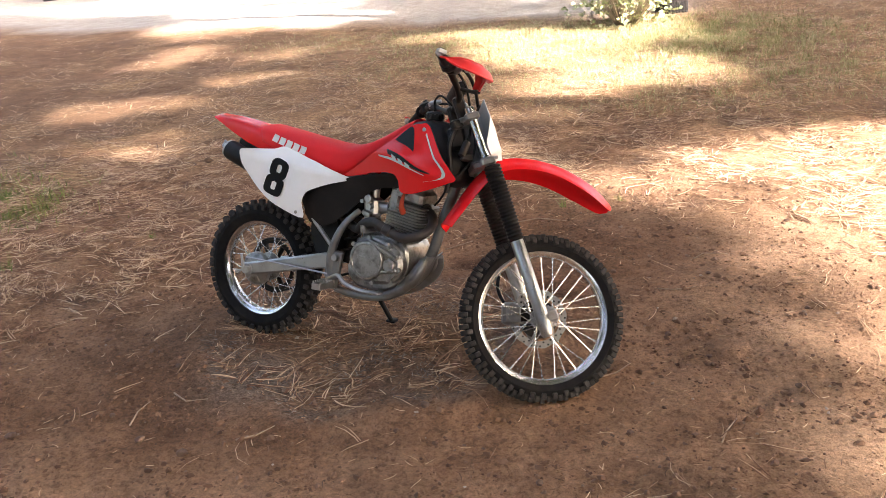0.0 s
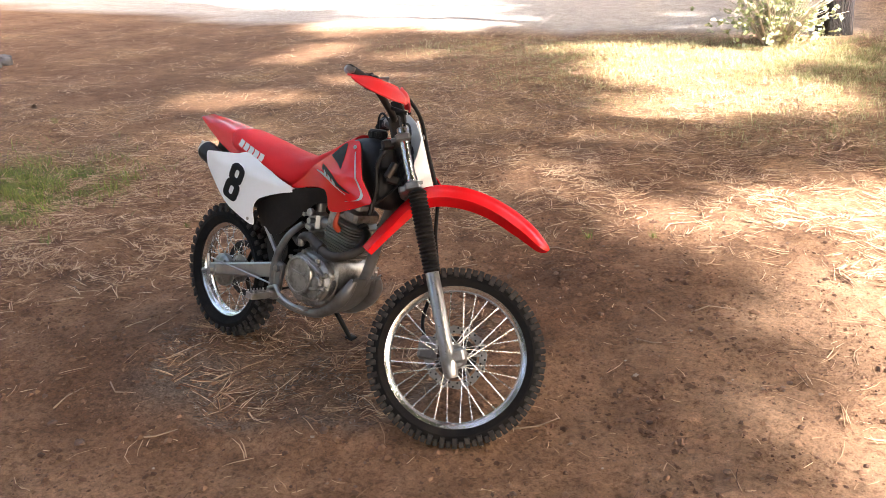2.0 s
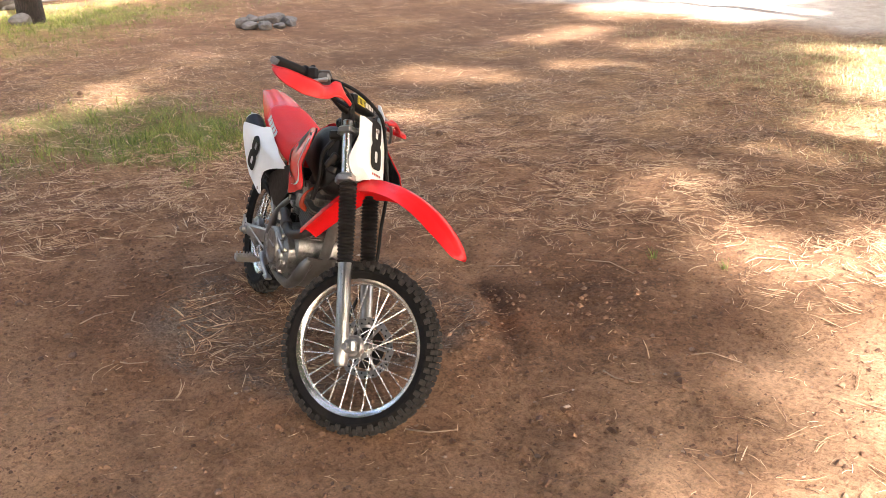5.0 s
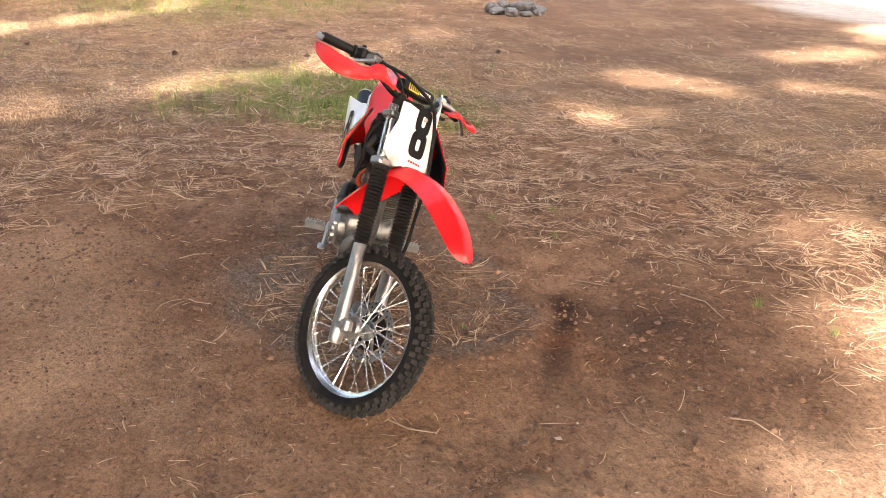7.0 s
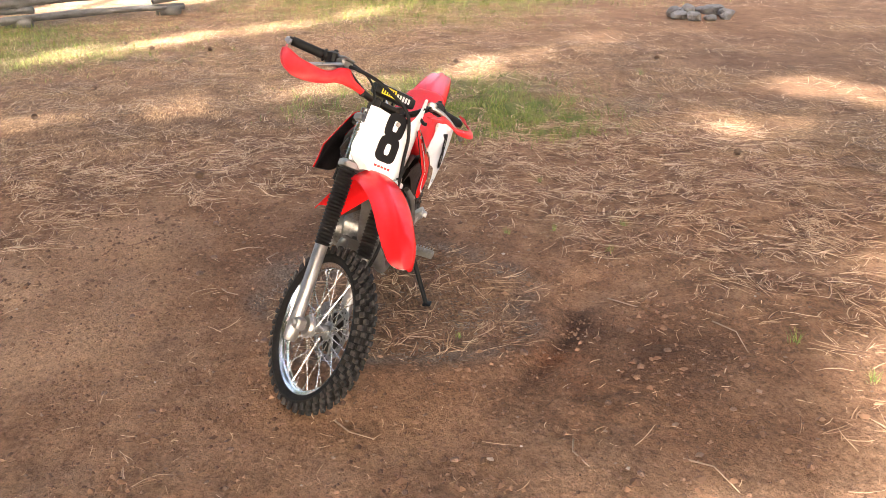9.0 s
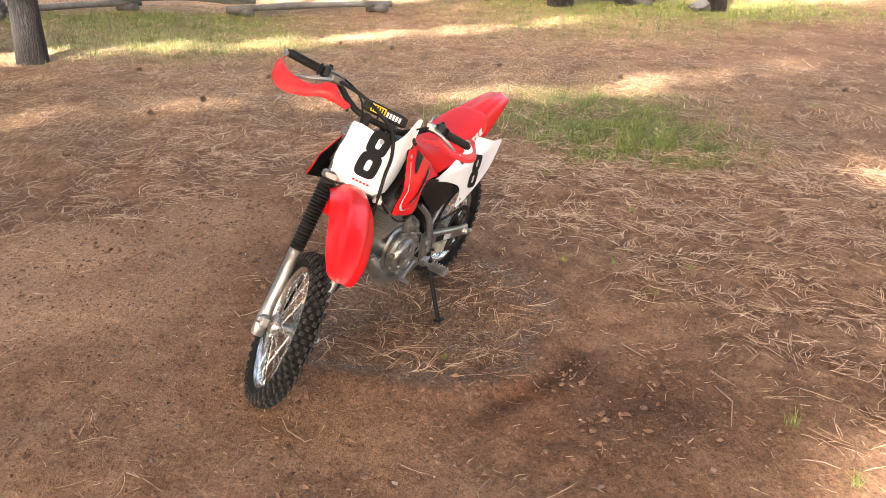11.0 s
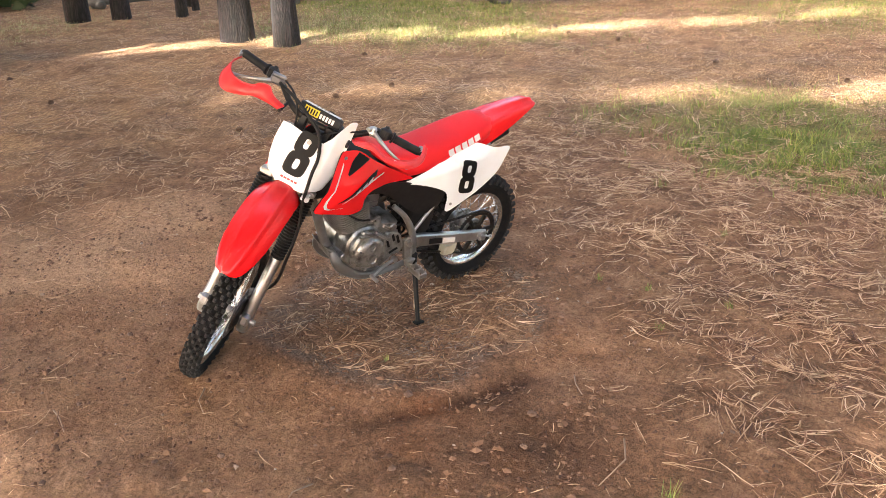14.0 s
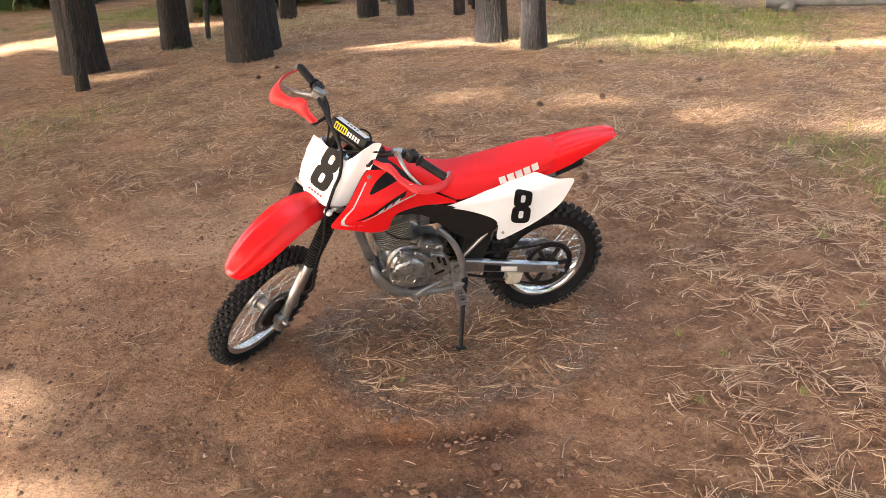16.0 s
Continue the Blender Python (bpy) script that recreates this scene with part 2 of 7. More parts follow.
def height(x, y):
    z = 0.012 * wave(x, y, 1.9, 21) + 0.006 * wave(x, y, 0.45, 22) + 0.0028 * wave(x, y, 0.13, 23)
    near = np.clip((np.hypot(x, y - 3) - 3.0) / 4, 0, 1)
    z = z + near * 0.02 * wave(x, y, 6.0, 24) + rise(x, y)
    p = pit(x, y)
    z = z + 0.012 * np.exp(-((p - 1.06) / 0.12) ** 2) - 0.010 * np.clip(1 - p, 0, 1)
    z = z - 0.020 * np.exp(-((y - 4.08 + 0.62 * (x - 0.08) + 0.30 * (x - 0.08) ** 2) / 0.07) ** 2) * np.clip((0.85 - x) / 0.4, 0, 1) * np.clip((x + 0.35) / 0.25, 0, 1)
    for mx, my, mr in ((0.80, 4.02, 0.09), (0.52, 4.32, 0.10), (0.33, 4.36, 0.07), (0.95, 3.45, 0.08), (-0.45, 4.12, 0.12), (1.15, 3.2, 0.08)):
        q = np.hypot(x - mx, y - my) / mr
        z = z + 0.010 * np.exp(-q ** 4) - 0.006 * np.exp(-((q - 1.25) / 0.25) ** 2)
    return z


def steps(fine0, fine1, fine, lo, hi, grow=1.09):
    a = list(np.arange(fine0, fine1 + fine / 2, fine))
    s = fine
    while a[-1] < hi:
        s = min(s * grow, 14)
        a.append(a[-1] + s)
    s, left = fine, [a[0]]
    while left[-1] > lo:
        s = min(s * grow, 14)
        left.append(left[-1] - s)
    return np.array(left[:0:-1] + a)


gx, gy = steps(-2.4, 3.4, 0.019, -150, 150), steps(1.0, 6.0, 0.019, -150, 150)
X, Y = np.meshgrid(gx, gy, indexing="ij")
rough = rng.normal(0, 0.0022, X.shape) * (np.hypot(X - 0.5, Y - 3.2) < 4.5)
Z = height(X, Y) + rough
nx, ny = X.shape
gv = np.stack([X, Y, Z], 2).reshape(-1, 3)
ii, jj = np.meshgrid(np.arange(nx - 1), np.arange(ny - 1), indexing="ij")
k0 = (ii * ny + jj).reshape(-1)
gf = np.stack([k0, k0 + ny, k0 + ny + 1, k0 + 1], 1).astype(np.int32)


def ground_material():
    m, n, l, b = material("forest_floor")
    pos = n.new("ShaderNodeNewGeometry").outputs["Position"]

    def at(name):
        a = n.new("ShaderNodeAttribute")
        a.attribute_name = name
        return a.outputs["Fac"]

    def blend(fac, a, c):
        x = n.new("ShaderNodeMix")
        x.data_type = "RGBA"
        l.new(fac, x.inputs["Factor"])
        for s, v in (("A", a), ("B", c)):
            if isinstance(v, tuple):
                x.inputs[s].default_value = (*v, 1)
            else:
                l.new(v, x.inputs[s])
        return x.outputs["Result"]

    mid, fine = tex(n, l, 5, 8, pos, 0.62), tex(n, l, 110, 6, pos, 0.75)
    dirt = ramp(n, [(0.32, (0.142, 0.074, 0.041)), (0.5, (0.220, 0.120, 0.068)), (0.70, (0.305, 0.174, 0.103))])
    l.new(mid.outputs["Fac"], dirt.inputs["Fac"])
    grit = ramp(n, [(0.36, (0.40, 0.36, 0.33)), (0.46, (0.92, 0.92, 0.92)), (0.62, (1.45, 1.42, 1.38))])
    l.new(fine.outputs["Fac"], grit.inputs["Fac"])
    # matted needles: streaks in two directions
    streak = None
    for turn, seed in ((0.5, 0.0), (-0.6, 5.0), (1.7, 11.0)):
        mp = n.new("ShaderNodeMapping")
        mp.inputs["Rotation"].default_value = (0, 0, turn)
        mp.inputs["Location"].default_value = (seed, seed * 0.7, 0)
        mp.inputs["Scale"].default_value = (14, 130, 1)
        l.new(pos, mp.inputs["Vector"])
        t = tex(n, l, 1.0, 3, mp.outputs[0], 0.6, 0.6)
        if streak is None:
            streak = t.outputs["Fac"]
        else:
            mx = n.new("ShaderNodeMath")
            mx.operation = "MAXIMUM"
            l.new(streak, mx.inputs[0])
            l.new(t.outputs["Fac"], mx.inputs[1])
            streak = mx.outputs[0]
    litter = ramp(n, [(0.45, (0.075, 0.041, 0.022)), (0.545, (0.230, 0.130, 0.068)), (0.62, (0.43, 0.265, 0.142)), (0.70, (0.66, 0.46, 0.27))])
    l.new(streak, litter.inputs["Fac"])
    ash = ramp(n, [(0.35, (0.075, 0.058, 0.046)), (0.6, (0.19, 0.155, 0.128))])
    l.new(fine.outputs["Fac"], ash.inputs["Fac"])
    turf = ramp(n, [(0.35, (0.085, 0.098, 0.026)), (0.65, (0.19, 0.18, 0.062))])
    l.new(mid.outputs["Fac"], turf.inputs["Fac"])
    track = ramp(n, [(0.3, (0.29, 0.25, 0.215)), (0.7, (0.43, 0.38, 0.33))])
    l.new(mid.outputs["Fac"], track.inputs["Fac"])
    patchy = tex(n, l, 2.3, 10, pos, 0.74, 0.35)
    earth = ramp(n, [(0.43, (0, 0, 0)), (0.60, (0.75, 0.75, 0.75))])
    l.new(patchy.outputs["Fac"], earth.inputs["Fac"])
    humus = ramp(n, [(0.4, (0.085, 0.043, 0.024)), (0.6, (0.20, 0.108, 0.062))])
    l.new(mid.outputs["Fac"], humus.inputs["Fac"])
    mat_ = blend(earth.outputs["Color"], litter.outputs["Color"], humus.outputs["Color"])
    c = blend(at("bare"), mat_, dirt.outputs["Color"])
    # rotted needles, darkened further for shade painted between and beyond them
    c = blend(at("duff_shade"), c, (0.066, 0.032, 0.018))
    # pale dry dirt with soft sunlight painted into its colour
    c = blend(at("dust_light"), c, (0.36, 0.222, 0.136))
    # dark soil, and the bike's contact shadow painted in
    c = blend(at("damp_shade"), c, (0.070, 0.035, 0.020))
    c = blend(at("ash"), c, ash.outputs["Color"])
    c = blend(at("rust"), c, (0.17, 0.062, 0.024))
    c = blend(at("turf"), c, turf.outputs["Color"])
    c = blend(at("road"), c, track.outputs["Color"])
    mul = n.new("ShaderNodeMix")
    mul.data_type, mul.blend_type = "RGBA", "MULTIPLY"
    keep = n.new("ShaderNodeMapRange")
    keep.inputs["To Min"].default_value, keep.inputs["To Max"].default_value = 0.8, 0.45
    l.new(at("bare"), keep.inputs["Value"])
    l.new(keep.outputs["Result"], mul.inputs["Factor"])
    l.new(c, mul.inputs["A"])
    l.new(grit.outputs["Color"], mul.inputs["B"])
    crumb = tex(n, l, 42, 5, pos, 0.7, 0.5)
    shade = ramp(n, [(0.36, (0.64, 0.61, 0.59)), (0.48, (1.08, 1.08, 1.08)), (0.64, (1.40, 1.38, 1.36))])
    l.new(crumb.outputs["Fac"], shade.inputs["Fac"])
    mul2 = n.new("ShaderNodeMix")
    mul2.data_type, mul2.blend_type = "RGBA", "MULTIPLY"
    mul2.inputs["Factor"].default_value = 0.85
    l.new(mul.outputs["Result"], mul2.inputs["A"])
    l.new(shade.outputs["Color"], mul2.inputs["B"])
    l.new(mul2.outputs["Result"], b.inputs["Base Color"])
    b.inputs["Roughness"].default_value = 0.95
    b.inputs["Specular IOR Level"].default_value = 0.2
    lump = tex(n, l, 34, 4, pos, 0.6)
    h = n.new("ShaderNodeMath")
    h.operation = "ADD"
    sm = n.new("ShaderNodeMapRange")
    sm.inputs["To Min"].default_value, sm.inputs["To Max"].default_value = 1.0, 0.0
    l.new(at("bare"), sm.inputs["Value"])
    sk = n.new("ShaderNodeMath")
    sk.operation = "MULTIPLY"
    l.new(streak, sk.inputs[0])
    l.new(sm.outputs["Result"], sk.inputs[1])
    rel = n.new("ShaderNodeMath")
    rel.operation = "MULTIPLY_ADD"
    rel.inputs[1].default_value = 1.6
    l.new(lump.outputs["Fac"], rel.inputs[0])
    l.new(fine.outputs["Fac"], rel.inputs[2])
    l.new(rel.outputs[0], h.inputs[0])
    l.new(sk.outputs[0], h.inputs[1])
    bp = n.new("ShaderNodeBump")
    bp.inputs["Strength"].default_value, bp.inputs["Distance"].default_value = 0.8, 0.010
    l.new(h.outputs[0], bp.inputs["Height"])
    l.new(bp.outputs["Normal"], b.inputs["Normal"])
    return m


# grass patches: x, y, radius x, radius y, how thick
TURF = [(-3.3, 4.76, 0.57, 0.76, 2.2), (-4.19, 4.5, 0.76, 1.03, 0.8), (-3.77, 3.48, 0.47, 0.55, 0.3), (-2.82, 5.12, 0.25, 0.29, 0.5), (-7.09, -0.16, 1.28, 2.08, 0.6),
        (-8.42, -1.21, 0.92, 2.31, 0.8), (-9.18, 5.07, 1.74, 2.26, 0.3), (-10.91, 6.26, 1.64, 3.29, 0.8),
        (-5.66, -10.0, 3.67, 1.31, 0.6), (-2.02, -15.2, 3.63, 1.45, 0.9), (0.38, -2.16, 0.89, 0.69, 0.16), (-0.63, -2.57, 0.96, 0.58, 0.14)]
DRY = [(1.44, 10.2, 1.8, 1.45, 0.9), (2.62, 10.5, 1.36, 1.45, 0.9), (0.17, 10.88, 1.55, 1.17, 0.5), (-1.72, 11.39, 1.62, 0.81, 0.25), (3.03, 8.08, 1.09, 1.28, 0.35),
        (1.26, 8.4, 1.64, 0.87, 0.25), (1.59, 7.29, 1.14, 0.48, 0.2), (-0.28, 9.35, 1.39, 0.8, 0.2), (-6.73, -1.1, 0.95, 1.91, 0.5),
        (-4.68, -5.75, 1.92, 1.15, 0.35)]


def spot(x, y, patches):
    s = np.zeros_like(x)
    for px, py, rx, ry, k in patches:
        d = np.hypot((x - px) / rx, (y - py) / ry) + 0.2 * wave(x, y, 0.9, 31)
        s = np.maximum(s, k * np.clip((1.1 - d) / 0.5, 0, 1))
    return s


def litter_near(x, y):
    k = (1 - bare(x, y)) ** 2.0
    clump = np.clip(0.36 + 0.90 * wave(x, y, 0.75, 61) + 0.70 * wave(x, y, 0.28, 64) + 0.30 * wave(x, y, 0.12, 65), 0.025, 1)
    p = pit(x, y)
    inner = np.where(p < 0.95, 0.62 * np.clip(0.12 + 1.1 * wave(x, y, 0.33, 62), 0, 1), 0)
    west = 1 + 0.8 * np.clip(-x - 1.2, 0, 1)
    return np.clip(np.maximum(k * clump * west, inner) + 0.006, 0, 1)


gme = bpy.data.meshes.new("ground")
gme.vertices.add(len(gv))
gme.vertices.foreach_set("co", gv.astype(np.float32).reshape(-1))
gme.loops.add(gf.size)
gme.loops.foreach_set("vertex_index", gf.reshape(-1))
gme.polygons.add(len(gf))
gme.polygons.foreach_set("loop_start", np.arange(0, gf.size, 4, dtype=np.int32))
gme.update(calc_edges=True)
gme.polygons.foreach_set("use_smooth", [True] * len(gf))
p_ = pit(X, Y)
ash_ = np.clip(0.6 * np.exp(-((p_ - 0.97) / 0.10) ** 2) * (0.6 + 0.5 * wave(X, Y, 0.35, 41)) + 0.20 * np.clip((1 - p_) / 0.08, 0, 1) * (0.6 + 0.5 * wave(X, Y, 0.3, 42)), 0, 1)
ash_ = np.maximum(ash_, 0.9 * np.exp(-(np.hypot((X + 0.72) / 0.2, (Y - 2.98) / 0.22)) ** 2))
def soft_spot(cx, cy, rx, ry):
    return np.exp(-np.hypot((X - cx) / rx, (Y - cy) / ry) ** 2)


crest_ = Y - (4.08 - 0.62 * (X - 0.08) - 0.30 * (X - 0.08) ** 2)      # a low curved ridge of scraped-up earth
within_ = np.clip((0.80 - X) / 0.35, 0, 1) * np.clip((X + 0.10) / 0.15, 0, 1)
turn_, reach_ = np.arctan2(Y - 3.62, X - 0.12), np.hypot(X - 0.12, Y - 3.62)
fan_ = np.clip(np.sin(turn_ * 17 + 2.5 * wave(X, Y, 0.9, 46)) + 0.5 * np.sin(turn_ * 41 + 1.0), 0, 1.5) * np.exp(-((reach_ - 0.72) / 0.34) ** 2) * np.clip((turn_ + 0.25) / 0.3, 0, 1) * np.clip((1.9 - turn_) / 0.4, 0, 1)
# dark earth patches; the broad spots under the machine paint its contact shadow
damp_shade_ = np.clip(0.62 * soft_spot(0.12, 4.10, 0.20, 0.10) + (0.50 + 0.3 * wave(X, Y, 0.22, 44)) * np.exp(-(crest_ / (0.075 + 0.02 * wave(X, Y, 0.3, 45))) ** 2) * within_ + 0.13 * fan_
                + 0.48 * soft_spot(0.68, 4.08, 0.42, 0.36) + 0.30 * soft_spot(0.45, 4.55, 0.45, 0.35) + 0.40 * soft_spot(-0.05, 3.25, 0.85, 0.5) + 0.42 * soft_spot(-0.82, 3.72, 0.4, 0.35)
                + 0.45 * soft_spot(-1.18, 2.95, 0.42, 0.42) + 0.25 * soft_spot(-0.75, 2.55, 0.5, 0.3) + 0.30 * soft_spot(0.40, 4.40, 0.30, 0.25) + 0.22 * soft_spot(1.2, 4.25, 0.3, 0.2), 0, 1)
rust_ = 0.60 * np.exp(-np.hypot((X - 0.36 + 0.5 * (Y - 3.92)) / 0.24, (Y - 3.92) / 0.12) ** 2) * (0.7 + 0.5 * wave(X, Y, 0.4, 43))
bare_ = np.clip(np.maximum(np.maximum(np.clip(bare(X, Y) * 1.5, 0, 1), 0.86 * np.clip((4.2 - np.hypot(X - 0.2, Y - 3.2)) / 1.5, 0, 1)), 0.8 * np.clip(wave(X, Y, 2.4, 51) - 0.55, 0, 1)) + 0.95 * worn(X, Y), 0, 1) * np.where(p_ < 0.9, 0.55, 1)
# paler dirt towards the sunny side; stands in for stray and bounced sunlight too
dust_light_ = np.maximum((0.34 + 0.36 * np.clip((X - 1.0) / 0.6, 0, 1)) * np.clip((X - 0.05 - 0.5 * np.clip(Y - 3.3, 0, 2)) / 0.9, 0, 1), 0.7 * np.clip((2.6 - Y) / 0.4, 0, 1) * np.clip((0.4 - X) / 0.5, 0, 1) + 0.8 * np.clip((1.8 - Y) / 0.5, 0, 1)) * bare(X, Y) * np.clip(0.75 + 0.4 * wave(X, Y, 0.9, 52), 0, 1)
# dark gaps painted under needle clumps, plus painted tree shade towards the track
duff_shade_ = np.clip(1.1 * (litter_near(X, Y) - 0.05), 0, 0.34) * (p_ > 1) * np.clip((4.6 - np.hypot(X - 0.2, Y - 3.4)) / 1.2, 0, 1) + 0.40 * worn(X, Y)
for nm, arr in (("bare", bare_), ("duff_shade", duff_shade_), ("dust_light", dust_light_), ("ash", ash_), ("damp_shade", damp_shade_), ("rust", rust_), ("turf", np.clip(spot(X, Y, TURF) * 0.9 + 0.2 * spot(X, Y, DRY), 0, 1)), ("road", road(X, Y))):
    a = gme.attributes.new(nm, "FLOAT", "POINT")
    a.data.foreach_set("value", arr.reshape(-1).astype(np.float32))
gme.materials.append(ground_material())
tagged(new("ground", gme), "brown dirt clearing with matted pine needles and grass", "ground", kind="structure")


# ---- litter ----
def ridged(name, pts, widths, mat):
    """Loose bent strips with a raised spine, so that each has a lit and a shaded flank."""
    n, k, _ = pts.shape
    way = np.gradient(pts, axis=1)
    side = np.stack([-way[..., 1], way[..., 0], np.zeros((n, k))], 2)
    side /= np.linalg.norm(side, axis=2, keepdims=True) + 1e-9
    taper = np.interp(np.linspace(0, 1, k), [0, 0.15, 0.6, 1], [0.75, 1, 0.9, 0.3])[None, :, None]
    off = side * (np.asarray(widths)[:, None, None] * taper / 2)
    top = pts + np.array([0, 0, 1.0]) * (np.asarray(widths)[:, None, None] * taper * 0.42)
    v = np.stack([pts - off, top, pts + off], 2).reshape(-1, 3)
    base = (np.arange(n) * k * 3)[:, None, None, None]
    seg = (np.arange(k - 1) * 3)[None, :, None, None]
    quad = np.array([[0, 1, 4, 3], [1, 2, 5, 4]])[None, None]
    f = (base + seg + quad).reshape(-1, 4).astype(np.int32)
    me = bpy.data.meshes.new(name)
    me.vertices.add(len(v))
    me.vertices.foreach_set("co", v.astype(np.float32).reshape(-1))
    me.loops.add(f.size)
    me.loops.foreach_set("vertex_index", f.reshape(-1))
    me.polygons.add(len(f))
    me.polygons.foreach_set("loop_start", np.arange(0, f.size, 4, dtype=np.int32))
    me.materials.append(mat)
    me.update(calc_edges=True)
    return me


def needle_field(name, label, n, box, length, width, keep, mat, lift, seed, bundle=3, near=True):
    r = np.random.default_rng(seed)
    x0, x1, y0, y1 = box
    x, y = r.uniform(x0, x1, n), r.uniform(y0, y1, n)
    ok = r.uniform(0, 1, n) < keep(x, y)
    x, y = x[ok], y[ok]
    a = r.uniform(0, 6.283, len(x)) * 0.5 + 1.6 * wave(x, y, 0.8, seed + 1)
    arc = np.repeat(r.normal(0, 0.28, len(x)), bundle)
    x, y, a = np.repeat(x, bundle), np.repeat(y, bundle), np.repeat(a, bundle)
    m = len(x)
    x, y, a = x + r.normal(0, 0.006, m), y + r.normal(0, 0.006, m), a + r.normal(0, 0.10, m)
    arc += r.normal(0, 0.14, m)
    ln = np.clip(r.normal(0.85, 0.26, m), 0.25, 1.4) * length
    k = 4 if near else 3
    t = np.linspace(0, 1, k)
    ang = a[:, None] + arc[:, None] * (t[None, :] - 0.5) * 2 + r.normal(0, 0.05, (m, k))
    px = x[:, None] + np.concatenate([np.zeros((m, 1)), np.cumsum(np.cos(ang[:, 1:]), 1)], 1) * ln[:, None] / (k - 1)
    py = y[:, None] + np.concatenate([np.zeros((m, 1)), np.cumsum(np.sin(ang[:, 1:]), 1)], 1) * ln[:, None] / (k - 1)
    up = r.uniform(0.0005, lift, m)[:, None] + r.uniform(0, lift, m)[:, None] * t[None, :] ** 1.5 * (r.uniform(0, 1, m) < 0.3)[:, None]
    pts = np.stack([px, py, height(px, py) + up], 2)
    w = np.repeat(r.uniform(0.6, 1.3, m // bundle), bundle) * width
    ob = new(name, ridged(name, pts, w, mat) if near else ribbons(name, pts, w, mat))
    return tagged(ob, label, "pine needles", kind="stuff")


needle_field("fallen_pine_needles", "long dry reddish-tan pine needles lying on the dirt", 40000, (-3.2, 3.6, 1.0, 6.6), 0.138, 0.0042, litter_near, NEEDLE, 0.010, 101)
needle_field("needle_crumbs", "short broken bits of brown pine needle in the dirt", 34000, (-2.9, 3.2, 1.1, 6.2), 0.050, 0.0034,
             lambda x, y: np.clip(0.10 + 0.55 * (1 - bare(x, y)) * np.clip(0.55 + 0.7 * wave(x, y, 0.4, 68), 0.1, 1) + np.where(pit(x, y) < 0.95, 0.5, 0), 0, 1), NEEDLE_FAR, 0.004, 104, 1)
needle_field("broken_debris", "short grey broken needles and twigs in the ash", 7000, (-1.1, 0.5, 2.6, 4.2), 0.035, 0.0035,
             lambda x, y: np.where(pit(x, y) < 1.0, np.clip(0.30 + 0.9 * wave(x, y, 0.35, 66), 0.05, 1), 0), DEBRIS, 0.005, 103, 1)
needle_field("pine_needle_mat", "matted reddish pine needles covering the forest floor", 230000, (-12, 5, -9, 13), 0.17, 0.0070,
             lambda x, y: np.where((x > -3.2) & (x < 3.6) & (y > 1.0) & (y < 6.6), 0, (1 - bare(x, y)) * (1 - road(x, y)) * np.clip(0.42 + 0.85 * wave(x, y, 0.8, 63) + 0.7 * wave(x, y, 0.3, 67), 0.02, 1) * np.clip(1.25 - np.hypot(x, y - 3) / 16, 0.15, 1) * (1 - 0.8 * worn(x, y))), NEEDLE_FAR, 0.020, 102, 2, False)


def grass_field(name, label, n, patches, length, width, mat, seed):
    r = np.random.default_rng(seed)
    bx, by = [], []
    for px, py, rx, ry, k in patches:
        m = int(n * k * rx * ry / sum(q[2] * q[3] * q[4] for q in patches))
        bx.append(px + rx * 1.1 * r.normal(0, 0.5, m))
        by.append(py + ry * 1.1 * r.normal(0, 0.5, m))
    x, y = np.concatenate(bx), np.concatenate(by)
    ok = r.uniform(0, 1, len(x)) < np.clip(0.5 + 0.7 * wave(x, y, 0.35, seed + 3), 0.04, 1)
    x, y = x[ok], y[ok]
    m = len(x)
    ln, a = r.uniform(0.4, 1.2, m) * length, r.uniform(0, 6.283, m)
    lean = r.uniform(0.4, 1.0, m)
    t = np.array([0, 0.5, 1.0])
    out = ln[:, None] * (lean[:, None] * t[None, :] ** 1.6)
    px, py = x[:, None] + out * np.cos(a)[:, None], y[:, None] + out * np.sin(a)[:, None]
    pz = height(x, y)[:, None] - 0.004 + ln[:, None] * t[None, :] * np.sqrt(np.clip(1 - lean ** 2 * 0.7, 0.1, 1))[:, None]
    side = np.stack([-np.sin(a), np.cos(a), np.zeros(m)], 1)
    ob = new(name, ribbons(name, np.stack([px, py, pz], 2), r.uniform(0.7, 1.3, m) * width, mat, side))
    return tagged(ob, label, "grass", kind="stuff")


grass_field("green_grass", "short green grass growing in patches through needles", 110000, TURF, 0.075, 0.0062, GRASS, 111)
grass_field("dry_grass", "tall dry yellow-green grass in the sunlight", 80000, DRY, 0.070, 0.0048, DRYGRASS, 112)


